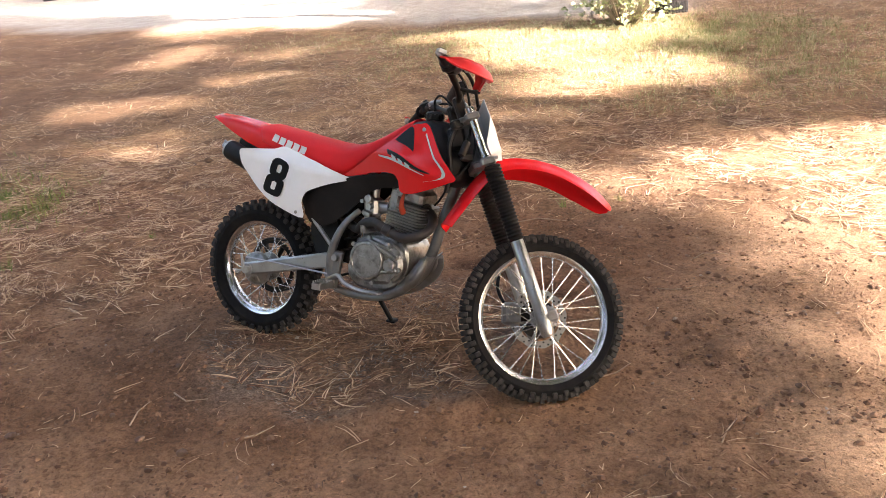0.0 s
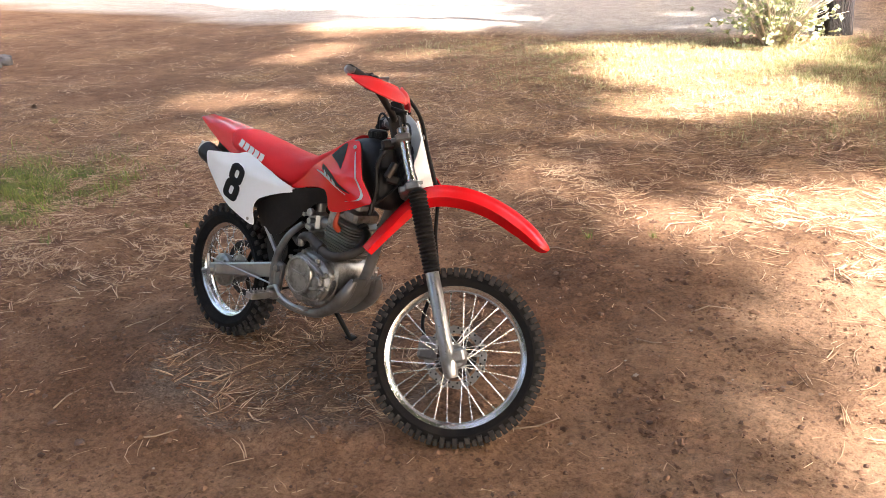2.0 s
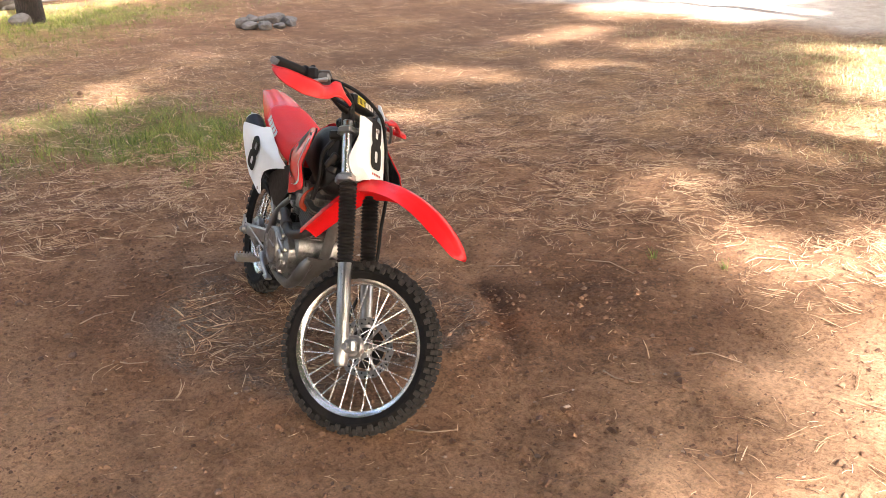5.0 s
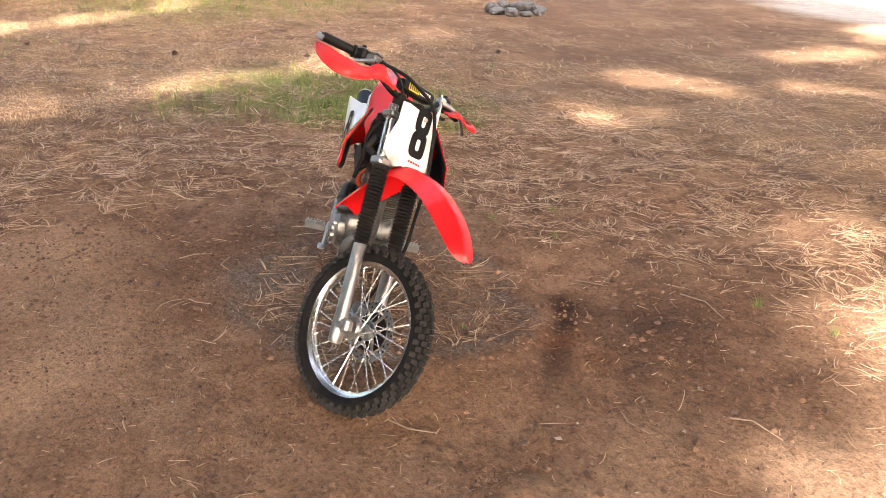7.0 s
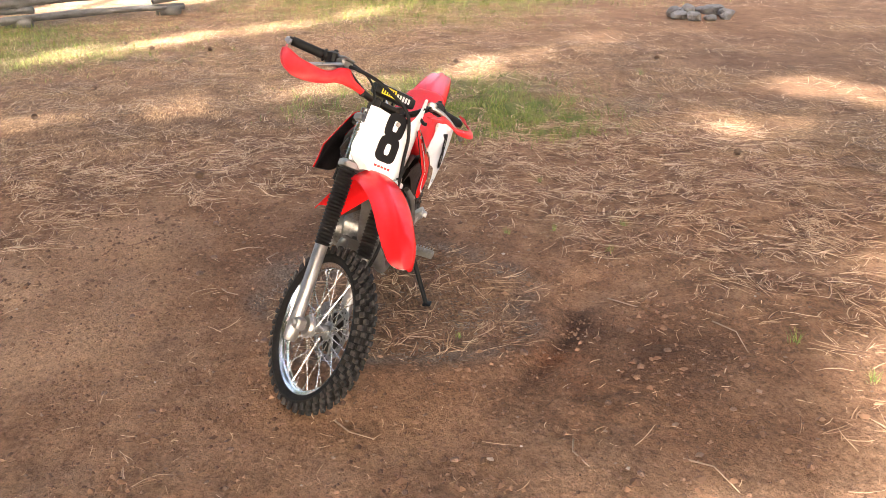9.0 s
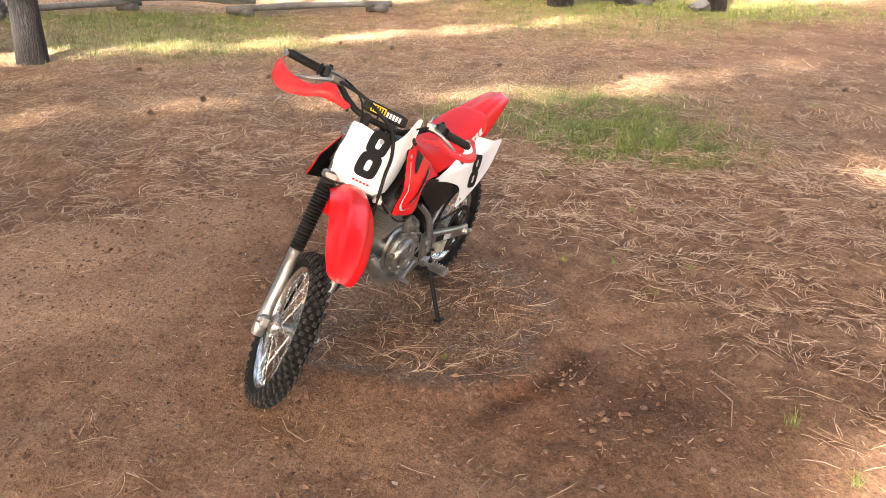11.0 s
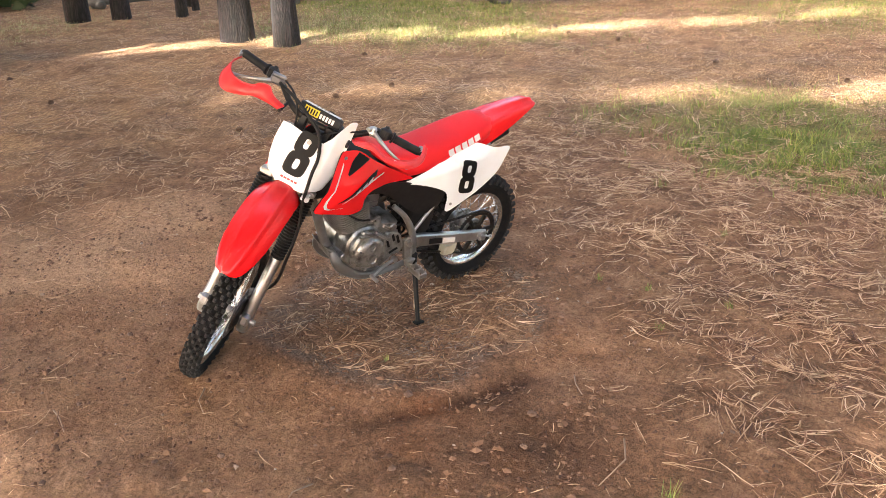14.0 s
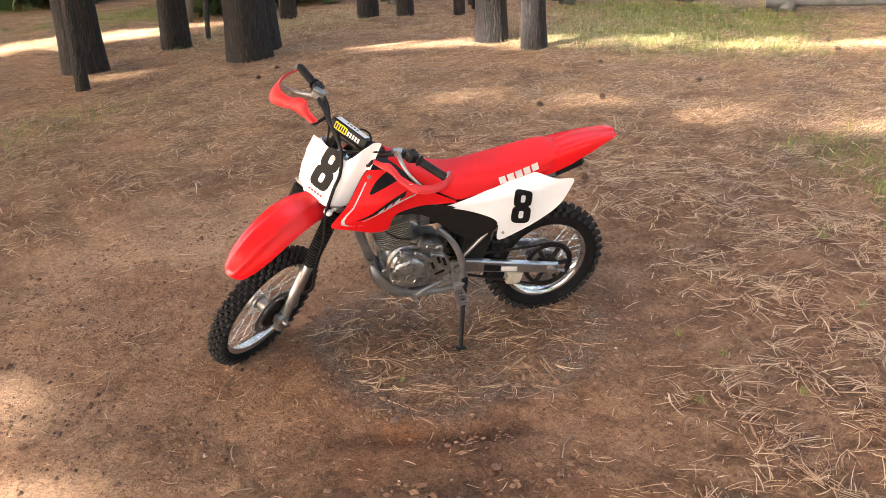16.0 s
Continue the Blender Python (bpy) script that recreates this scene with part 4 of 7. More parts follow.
def cone_mesh(seed):
    verts, faces, r = [], [], random.Random(seed)
    for row in range(7):
        f = row / 6
        rad = 0.042 * math.sin(math.pi * (0.16 + 0.78 * f)) + 0.004
        for k in range(9):
            a = 2 * math.pi * (k + 0.5 * (row % 2)) / 9
            c = Vector((math.cos(a), math.sin(a), 0))
            t = Vector((-math.sin(a), math.cos(a), 0))
            z = -0.045 + 0.085 * f
            b0 = len(verts)
            verts += [c * rad * 0.4 + Vector((0, 0, z)), c * rad + t * 0.012 + Vector((0, 0, z + 0.012)), c * rad * 1.18 + Vector((0, 0, z + 0.02)), c * rad - t * 0.012 + Vector((0, 0, z + 0.012)), c * rad * 0.5 + Vector((0, 0, z - 0.008))]
            faces += [(b0, b0 + 1, b0 + 2, b0 + 3), (b0 + 4, b0 + 3, b0 + 2, b0 + 1)]
    return mesh_of("pine_cone", verts, faces, CONE, False)


cones = [cone_mesh(1)]
for k, (x, y) in enumerate([(-5.11, 6.95), (-3.5, 0.86), (-4.03, 1.12), (-5.04, 1.43), (-7.38, 1.46), (-6.93, 1.8), (-5.28, 0.04), (-2.6, -2.54), (-2.46, -1.58), (-2.35, 0.71), (-6.81, 2.42), (-5.89, 3.68), (-3.01, -2.85), (-5.43, 4.88), (-2.29, 2.43), (-1.99, 6.07)]):
    ob = tagged(new("pine_cone", cones[0]), "small dark open pine cone lying on needles", "pine cone", "fallen pine cones")
    ob.matrix_world = pose(x, y, float(height(np.array([x]), np.array([y]))[0]) + 0.02, 80, 20 * k, 67 * k) @ Matrix.Diagonal((0.52, 0.52, 0.52, 1))


def stick(name, pts, rad, label, n=6, mat=None):
    q = []
    for x, y, z in pts:
        q.append((x, y, float(height(np.array([x]), np.array([y]))[0]) + rad * 0.8 + z))
    v, f = tube_data(q, [rad * (1 - 0.5 * i / (len(q) - 1)) for i in range(len(q))], n)
    return tagged(new(name, mesh_of(name, v, f, mat or TWIG)), label, "twig", "fallen twigs")


for k, pts in enumerate([[(-1.079, 2.633, 0), (-1.08, 2.71, 0.004), (-1.065, 2.788, 0)], [(-0.66, 2.561, 0), (-0.6, 2.60, 0.003), (-0.544, 2.654, 0)],
                         [(-0.077, 4.303, 0), (0.0, 4.335, 0.004), (0.065, 4.385, 0)], [(-1.0, 2.86, 0), (-0.93, 2.80, 0.004), (-0.85, 2.82, 0)],
                         [(1.0, 2.55, 0), (1.03, 2.62, 0.003), (1.08, 2.70, 0)], [(0.62, 2.98, 0), (0.70, 3.02, 0.003), (0.76, 3.1, 0)],
                         [(0.95, 3.75, 0), (1.02, 3.72, 0.004), (1.12, 3.74, 0)], [(1.15, 4.05, 0), (1.22, 4.12, 0.004), (1.34, 4.14, 0)], [(0.3, 4.62, 0), (0.42, 4.66, 0.005), (0.58, 4.62, 0)]]):
    stick("twig", pts, 0.0035, "thin dry tan twig lying on the dirt")
v, f = tube_data([(-3.59, -5.78, 0.24), (-3.75, -6.08, 0.56), (-3.88, -6.30, 0.95), (-3.82, -6.52, 1.45), (-3.63, -6.61, 2.0)], [0.035, 0.04, 0.045, 0.04, 0.02], 8)
tagged(new("bent_branch", mesh_of("bent_branch", v, f, BARK)), "dark bent dead branch curving up from the ground", "branch")
v, f = tube_data([(-4.27, -8.04, 0.25), (-4.53, -8.13, 1.1), (-4.83, -8.21, 2.2)], [0.10, 0.09, 0.07], 9)
tagged(new("leaning_pole", mesh_of("leaning_pole", v, f, RAIL)), "pale grey dead pole leaning among the pines", "pole")


def grass_tuft(x, y, size, seed):
    r = np.random.default_rng(seed)
    m = 26
    a, ln, lean = r.uniform(0, 6.283, m), r.uniform(0.5, 1.1, m) * size, r.uniform(0.2, 0.95, m)
    t = np.array([0, 0.5, 1.0])
    px = r.normal(0, size * 0.18, m)[:, None] + ln[:, None] * lean[:, None] * t ** 1.5 * np.cos(a)[:, None]
    py = r.normal(0, size * 0.18, m)[:, None] + ln[:, None] * lean[:, None] * t ** 1.5 * np.sin(a)[:, None]
    pz = -0.004 + ln[:, None] * t * np.sqrt(1 - 0.75 * lean ** 2)[:, None]
    side = np.stack([-np.sin(a), np.cos(a), np.zeros(m)], 1)
    ob = new("grass_tuft", ribbons("grass_tuft", np.stack([px, py, pz], 2), r.uniform(0.7, 1.3, m) * 0.0028, GRASS, side))
    ob.location = (x, y, float(height(np.array([x]), np.array([y]))[0]))
    tagged(ob, "small green grass tuft growing through dry needles", "grass tuft", "lone grass tufts")


for k, (x, y, w) in enumerate([(0.56, 4.84, 0.06), (-0.57, 4.52, 0.045), (-0.96, 4.36, 0.045), (-1.01, 4.1, 0.04), (-0.92, 4.75, 0.05), (0.89, 4.95, 0.06), (0.14, 3.55, 0.03), (-2.38, 4.05, 0.09), (-1.8, 4.56, 0.05), (-4.44, 6.46, 0.09)]):
    grass_tuft(x, y, w, 500 + k)


# ---- the dirt bike: x ahead, y to its left, z up from the ground under the rear axle ----
HEADING, LEANING, STEER, RAKE, TWIST = -23.85, 15.3, 41.0, 25.7, -1.8
REAR_R, FRONT_R = 0.296, 0.311
bike = tagged(new("dirt_bike"), "red and white dirt bike leaning on its kickstand", "motorcycle")
bike.matrix_world = pose(-0.813, 3.416, -0.007) @ pose(0, 0, 0, 0, 0, HEADING) @ pose(0, 0, 0, -LEANING)
HEAD = Vector((1.019, 0, 0.818))
FORK = Matrix.Translation(HEAD) @ pose(0, 0, 0, TWIST) @ pose(0, 0, 0, 0, -RAKE, 0) @ pose(0, 0, 0, 0, 0, STEER)      # x ahead of, z along the steering axis


class Shape:
    """Collects verts and faces of one part."""

    def __init__(self, m=None):
        self.v, self.f, self.m = [], [], m

    def add(self, verts, faces):
        o = len(self.v)
        self.v += [Vector(p) for p in verts]
        self.f += [tuple(i + o for i in q) for q in faces]
        return self

    def tube(self, pts, radii, n=12, cap=True, smooth=0):
        pts = [Vector(p) for p in pts]
        if smooth and len(pts) > 2:
            q, rr = [], []
            rad = list(radii) if hasattr(radii, "__len__") else [radii] * len(pts)
            for i in range(len(pts) - 1):
                p0, p1, p2, p3 = pts[max(i - 1, 0)], pts[i], pts[i + 1], pts[min(i + 2, len(pts) - 1)]
                for k in range(smooth):
                    t = k / smooth
                    q.append(0.5 * (2 * p1 + (p2 - p0) * t + (2 * p0 - 5 * p1 + 4 * p2 - p3) * t * t + (3 * p1 - p0 - 3 * p2 + p3) * t ** 3))
                    rr.append(rad[i] + (rad[i + 1] - rad[i]) * t)
            pts, radii = q + [pts[-1]], rr + [rad[-1]]
        return self.add(*tube_data(pts, radii, n, cap))

    def rod(self, a, b, r0, r1=None, n=14, bevel=0.0):
        a, b = Vector(a), Vector(b)
        r1 = r0 if r1 is None else r1
        if bevel:
            d = (b - a).normalized() * bevel
            return self.tube([a, a + d, b - d, b], [r0 - bevel, r0, r1, r1 - bevel], n)
        return self.tube([a, b], [r0, r1], n)

    def turned(self, profile, n=32, axis="Y", centre=(0, 0, 0)):
        """A lathe: profile of (along, radius)."""
        c = Vector(centre)
        verts, faces = [], []
        for s, r in profile:
            for k in range(n):
                a = 2 * math.pi * k / n
                p = {"Y": (r * math.cos(a), s, r * math.sin(a)), "X": (s, r * math.cos(a), r * math.sin(a)), "Z": (r * math.cos(a), r * math.sin(a), s)}[axis]
                verts.append(c + Vector(p))
        m = len(profile)
        for i in range(m - 1):
            for k in range(n):
                faces.append((i * n + k, i * n + (k + 1) % n, (i + 1) * n + (k + 1) % n, (i + 1) * n + k))
        faces.append(tuple(range(n)))
        faces.append(tuple(range((m - 1) * n, m * n))[::-1])
        return self.add(verts, faces)

    def box(self, c, size, turn=(0, 0, 0), bevel=0.004):
        """A box with chamfered upright and level edges."""
        sx, sy, sz = (s / 2 for s in size)
        b = min(bevel, sx * 0.45, sy * 0.45, sz * 0.45)
        m = Matrix.Translation(c) @ Euler([radians(a) for a in turn]).to_matrix().to_4x4()
        rings = []
        for z, k in ((-sz, b), (-sz + b, 0), (sz - b, 0), (sz, b)):
            x, y = sx - k, sy - k
            rings.append([(x - b, -y, z), (x, -y + b, z), (x, y - b, z), (x - b, y, z), (-x + b, y, z), (-x, y - b, z), (-x, -y + b, z), (-x + b, -y, z)])
        verts = [m @ Vector(p) for r in rings for p in r]
        faces = [(i * 8 + k, i * 8 + (k + 1) % 8, (i + 1) * 8 + (k + 1) % 8, (i + 1) * 8 + k) for i in range(3) for k in range(8)]
        faces += [tuple(range(7, -1, -1)), tuple(range(24, 32))]
        return self.add(verts, faces)

    def plate(self, outline, y0, y1, to=None, inset=0.004):
        """A plate with bevelled rim from an outline of (x, z), thick from y0 to y1 (or by the function to of u, v, w)."""
        n = len(outline)
        cx, cz = sum(p[0] for p in outline) / n, sum(p[1] for p in outline) / n
        s = 1 if y1 > y0 else -1
        rings = [(y0, 0), (y1 - s * min(inset, abs(y1 - y0) * 0.5), 0), (y1, inset)]
        verts = []
        for y, k in rings:
            for x, z in outline:
                d = math.hypot(x - cx, z - cz) or 1
                verts.append((x - (x - cx) / d * k, y, z - (z - cz) / d * k))
        if to:
            verts = [to(*p) for p in verts]
        faces = [(i * n + k, i * n + (k + 1) % n, (i + 1) * n + (k + 1) % n, (i + 1) * n + k) for i in range(2) for k in range(n)]
        faces += [tuple(range(n)), tuple(range(2 * n, 3 * n))[::-1]]
        return self.add(verts, faces)

    def sheet(self, rows, thick):
        """A skin of real thickness over a grid of points."""
        nu, nv = len(rows), len(rows[0])
        P = [[Vector(p) for p in r] for r in rows]
        N = []
        for i in range(nu):
            for j in range(nv):
                du = P[min(i + 1, nu - 1)][j] - P[max(i - 1, 0)][j]
                dv = P[i][min(j + 1, nv - 1)] - P[i][max(j - 1, 0)]
                c = du.cross(dv)
                N.append(c.normalized() if c.length > 1e-9 else Vector((0, 0, 0)))
        out = [P[i][j] for i in range(nu) for j in range(nv)]
        inn = [p - q * thick for p, q in zip(out, N)]
        m = nu * nv
        q = []
        for i in range(nu - 1):
            for j in range(nv - 1):
                a, b, c, d = i * nv + j, i * nv + j + 1, (i + 1) * nv + j + 1, (i + 1) * nv + j
                q += [(a, d, c, b), (a + m, b + m, c + m, d + m)]
        edge = [i * nv for i in range(nu)] + [(nu - 1) * nv + j for j in range(1, nv)] + [i * nv + nv - 1 for i in range(nu - 2, -1, -1)] + [j for j in range(nv - 2, 0, -1)]
        for k in range(len(edge)):
            a, b = edge[k], edge[(k + 1) % len(edge)]
            q.append((a, b, b + m, a + m))
        return self.add(out + inn, q)

    def loft(self, rings, closed=True, cap=True):
        n = len(rings[0])
        verts = [p for r in rings for p in r]
        faces = []
        for i in range(len(rings) - 1):
            for k in range(n if closed else n - 1):
                faces.append((i * n + k, i * n + (k + 1) % n, (i + 1) * n + (k + 1) % n, (i + 1) * n + k))
        if cap:
            faces += [tuple(range(n))[::-1], tuple(range((len(rings) - 1) * n, len(rings) * n))]
        return self.add(verts, faces)

    def mesh(self, name, mat, smooth=40):
        bm = bmesh.new()
        vs = [bm.verts.new(self.m @ p if self.m else p) for p in self.v]
        for q in self.f:
            if len(set(q)) > 2:
                try:
                    bm.faces.new([vs[i] for i in q])
                except ValueError:
                    pass
        bmesh.ops.recalc_face_normals(bm, faces=bm.faces)
        for face in bm.faces:
            face.smooth = True
        lim = radians(smooth)
        for e in bm.edges:
            if len(e.link_faces) == 2 and e.calc_face_angle(0) > lim:
                e.smooth = False
        me = bpy.data.meshes.new(name)
        bm.to_mesh(me)
        bm.free()
        me.materials.append(mat)
        return me

    def part(self, name, mat, parent=None, label="", smooth=40):
        return part(name, self.mesh(name, mat, smooth), parent or bike, label)


def curve(pts, n):
    """n points along a smooth line through pts (tuples of any size), even in the knots."""
    out = []
    m = len(pts) - 1
    for i in range(n):
        u = i / (n - 1) * m
        k = min(int(u), m - 1)
        t = u - k
        p0, p1, p2, p3 = (np.array(pts[min(max(k + d, 0), m)], dtype=float) for d in (-1, 0, 1, 2))
        out.append(0.5 * (2 * p1 + (p2 - p0) * t + (2 * p0 - 5 * p1 + 4 * p2 - p3) * t * t + (3 * p1 - p0 - 3 * p2 + p3) * t ** 3))
    return out


def along(pts, x):
    """Linear reading of (x, value) pairs."""
    return float(np.interp(x, [p[0] for p in pts], [p[1] for p in pts]))


# -- wheels --
def tyre_shape(outer, width, rim, rows, count, knob, seed):
    s = Shape()
    carcass = outer - knob
    prof = []
    hw = width / 2
    for k in range(15):
        a = math.pi * (k / 14)
        y = -hw * math.cos(a)
        r = rim + (carcass - rim) * (math.sin(a) ** 0.55 if 0 < k < 14 else 0)
        if k in (0, 14):
            y *= 0.72
        prof.append((y, r))
    n = 72
    verts, faces = [], []
    for y, r in prof:
        for k in range(n):
            a = 2 * math.pi * k / n
            verts.append((r * math.cos(a), y, r * math.sin(a)))
    m = len(prof)
    for i in range(m):
        for k in range(n):
            i2 = (i + 1) % m
            faces.append((i * n + k, i * n + (k + 1) % n, i2 * n + (k + 1) % n, i2 * n + k))
    s.add(verts, faces)
    return s


def tread(outer, width, rim, rows, count, knob, seed, parent):
    """The rubber knobs of a tyre, one by one; those of a row share one mesh."""
    rr = random.Random(seed)
    carcass, hw = outer - knob, width / 2
    for y, tilt, wy, wl, shift in rows:
        me = Shape().box((knob * 0.32, 0, 0), (knob * 1.5, wy, wl), bevel=0.0022).mesh("tread_knob", KNOB, 35)
        rad = carcass - (abs(y) / hw) ** 3 * (carcass - rim) * 0.36
        for k in range(count):
            a = 2 * math.pi * (k + shift) / count
            ob = new("tread_knob", me)
            ob.parent = parent
            ob.matrix_basis = pose(0, 0, 0, 0, math.degrees(-a), 0) @ Matrix.Translation((rad, y, 0)) @ pose(0, 0, 0, 0, 0, tilt) @ Matrix.Diagonal((1, 1, rr.uniform(0.92, 1.06), 1))


def wheel(name, m, outer, width, rim_r, rim_w, hub_r, hub_w, rows, count, seed):
    w = Shape()
    # rim: a deep channel with rolled lips
    hw = rim_w / 2
    w_prof = [(-hw, rim_r), (-hw - 0.002, rim_r + 0.004), (-hw, rim_r + 0.007), (-hw + 0.004, rim_r + 0.004), (-hw * 0.6, rim_r - 0.004), (0, rim_r - 0.009), (hw * 0.6, rim_r - 0.004),
              (hw - 0.004, rim_r + 0.004), (hw, rim_r + 0.007), (hw + 0.002, rim_r + 0.004), (hw, rim_r), (hw * 0.82, rim_r - 0.012), (hw * 0.45, rim_r - 0.018), (-hw * 0.45, rim_r - 0.018), (-hw * 0.82, rim_r - 0.012)]
    n = 80
    verts = [(r * math.cos(2 * math.pi * k / n), y, r * math.sin(2 * math.pi * k / n)) for y, r in w_prof for k in range(n)]
    c = len(w_prof)
    faces = [(i * n + k, i * n + (k + 1) % n, ((i + 1) % c) * n + (k + 1) % n, ((i + 1) % c) * n + k) for i in range(c) for k in range(n)]
    w.add(verts, faces)
    rim = w.part(name, RIM, bike, "polished silver rim", 50)
    rim.matrix_basis = m
    part("tyre", tyre_shape(outer, width, rim_r + 0.003, rows, count, 0.015, seed).mesh("tyre", RUBBER, 35), rim, "knobbly black off-road tyre dusted with dirt")
    tread(outer, width, rim_r + 0.003, rows, count, 0.015, seed, rim)
    hub = Shape().turned([(-hub_w / 2, hub_r * 0.45), (-hub_w / 2, hub_r * 0.95), (-hub_w / 2 + 0.004, hub_r), (-hub_w / 2 + 0.012, hub_r), (-hub_w / 2 + 0.016, hub_r * 0.62), (hub_w / 2 - 0.016, hub_r * 0.62),
                          (hub_w / 2 - 0.012, hub_r), (hub_w / 2 - 0.004, hub_r), (hub_w / 2, hub_r * 0.95), (hub_w / 2, hub_r * 0.45)], 36)
    hub.part("hub", ALU, rim, "cast aluminium hub")
    # spokes: sixteen a side, crossed, each with its nipple
    base = Shape()
    length = 1.0
    base.tube([(0, 0, 0), (0, 0, length * 0.93)], [0.0019, 0.0019], 6)
    base.tube([(0, 0, length * 0.93), (0, 0, length)], [0.0036, 0.0032], 6)
    spoke_me = base.mesh("spoke", SPOKE)
    for k in range(32):
        side = 1 if k % 2 else -1
        cross = 1 if (k // 2) % 2 else -1
        a = 2 * math.pi * k / 32
        b = a - cross * radians(52 if hub_r < 0.05 else 38)
        p = Vector((hub_r * 0.9 * math.cos(b), side * (hub_w / 2 - 0.006), hub_r * 0.9 * math.sin(b)))
        q = Vector(((rim_r - 0.017) * math.cos(a), side * 0.004, (rim_r - 0.017) * math.sin(a)))
        d = q - p
        ob = new("spoke", spoke_me)
        ob.parent = rim
        ob.matrix_basis = Matrix.Translation(p) @ d.to_track_quat("Z", "Y").to_matrix().to_4x4() @ Matrix.Diagonal((1, 1, d.length, 1))
    return rim


rows_f = [(-0.0095, 0, 0.013, 0.018, 0), (0.0095, 0, 0.013, 0.018, 0.5), (-0.0255, 10, 0.012, 0.018, 0.5), (0.0255, -10, 0.012, 0.018, 0.0), (-0.0365, 8, 0.010, 0.019, 0.0), (0.0365, -8, 0.010, 0.019, 0.5)]
rows_r = [(0.0, 0, 0.026, 0.019, 0), (-0.027, 8, 0.016, 0.020, 0.5), (0.027, -8, 0.016, 0.020, 0.5), (-0.045, 12, 0.011, 0.021, 0.0), (0.045, -12, 0.011, 0.021, 0.0)]
AXLE_F = Vector((0.045, 0, -0.604))
front = wheel("front_wheel", FORK @ Matrix.Translation(AXLE_F) @ pose(0, 0, 0, 0, 7, 0), FRONT_R, 0.078, 0.242, 0.044, 0.036, 0.085, rows_f, 42, 1)
rear = wheel("rear_wheel", Matrix.Translation((0, 0, REAR_R)), REAR_R, 0.100, 0.203, 0.052, 0.062, 0.085, rows_r, 38, 2)

# front brake
disc = Shape()
ring_n = 48
verts, faces = [], []
for y in (-0.0018, 0.0018):
    for r0, amp in ((0.084, 0.0), (0.110, 0.0026)):
        for k in range(ring_n):
            a = 2 * math.pi * k / ring_n
            r = r0 + amp * math.cos(12 * a)
            verts.append((r * math.cos(a), y, r * math.sin(a)))
for k in range(ring_n):
    j = (k + 1) % ring_n
    faces += [(k, j, ring_n + j, ring_n + k), (2 * ring_n + k, 3 * ring_n + k, 3 * ring_n + j, 2 * ring_n + j), (ring_n + k, ring_n + j, 3 * ring_n + j, 3 * ring_n + k), (k, 2 * ring_n + k, 2 * ring_n + j, j)]
disc.add(verts, faces)
for k in range(6):
    a = 2 * math.pi * k / 6
    arm_ = Shape().rod((0.03 * math.cos(a + 0.3), 0.048, 0.03 * math.sin(a + 0.3)), (0.089 * math.cos(a), 0.048, 0.089 * math.sin(a)), 0.006, 0.005, 6)
    part("disc_arm", arm_.mesh("disc_arm", DISC), front)
d_ob = disc.part("brake_disc", DISC, front, "drilled steel brake disc")
d_ob.location = (0, 0.048, 0)
hole_me = Shape().rod((0, -0.0023, 0), (0, 0.0023, 0), 0.0036, n=8).mesh("disc_hole", INK)
for k in range(40):
    a = 2 * math.pi * k / 40
    r = 0.0905 + 0.0125 * (k % 2)
    ob = new("disc_hole", hole_me)
    ob.parent = front
    ob.location = (r * math.cos(a), 0.048, r * math.sin(a))
cv = Shape().turned([(0.052, 0.02), (0.052, 0.074), (0.060, 0.070), (0.064, 0.045), (0.066, 0.02)], 36)
cv.part("disc_cover", DARK, front, "dark dusty hub cover")
sp = Shape().turned([(-0.064, 0.012), (-0.064, 0.034), (-0.058, 0.040), (-0.044, 0.042), (-0.044, 0.02)], 30)
for k in range(22):
    a = 2 * math.pi * k / 22
    sp.box((0.040 * math.cos(a), -0.052, 0.040 * math.sin(a)), (0.008, 0.006, 0.005), (0, -math.degrees(a), 0), 0.001)
sp.part("hub_ring", STEEL, front, "notched steel hub ring")

# rear drum, sprocket and chain
dr = Shape().turned([(-0.070, 0.012), (-0.072, 0.030), (-0.066, 0.058), (-0.058, 0.070), (-0.042, 0.073), (-0.042, 0.03)], 40)
for k in range(6):
    a = 2 * math.pi * k / 6
    rib_ = Shape().box((0.045 * math.cos(a), -0.069, 0.045 * math.sin(a)), (0.03, 0.006, 0.006), (0, -math.degrees(a), 0), 0.002)
    part("drum_rib", rib_.mesh("drum_rib", ALU), rear)
dr.part("brake_drum", ALU, rear, "cast drum brake plate")
spk = Shape()
teeth = 47
n4 = teeth * 4
ring_r = [0.116 + (0.0045 if (k % 4) in (1, 2) else -0.0025) for k in range(n4)]
verts, faces = [], []
for y in (0.058, 0.063):
    for k in range(n4):
        a = 2 * math.pi * k / n4
        verts.append((ring_r[k] * math.cos(a), y, ring_r[k] * math.sin(a)))
    for k in range(n4):
        a = 2 * math.pi * k / n4
        verts.append((0.098 * math.cos(a), y, 0.098 * math.sin(a)))
for k in range(n4):
    j = (k + 1) % n4
    faces += [(k, j, n4 + j, n4 + k), (2 * n4 + k, 3 * n4 + k, 3 * n4 + j, 2 * n4 + j), (k, 2 * n4 + k, 2 * n4 + j, j), (n4 + k, n4 + j, 3 * n4 + j, 3 * n4 + k)]
spk.add(verts, faces)
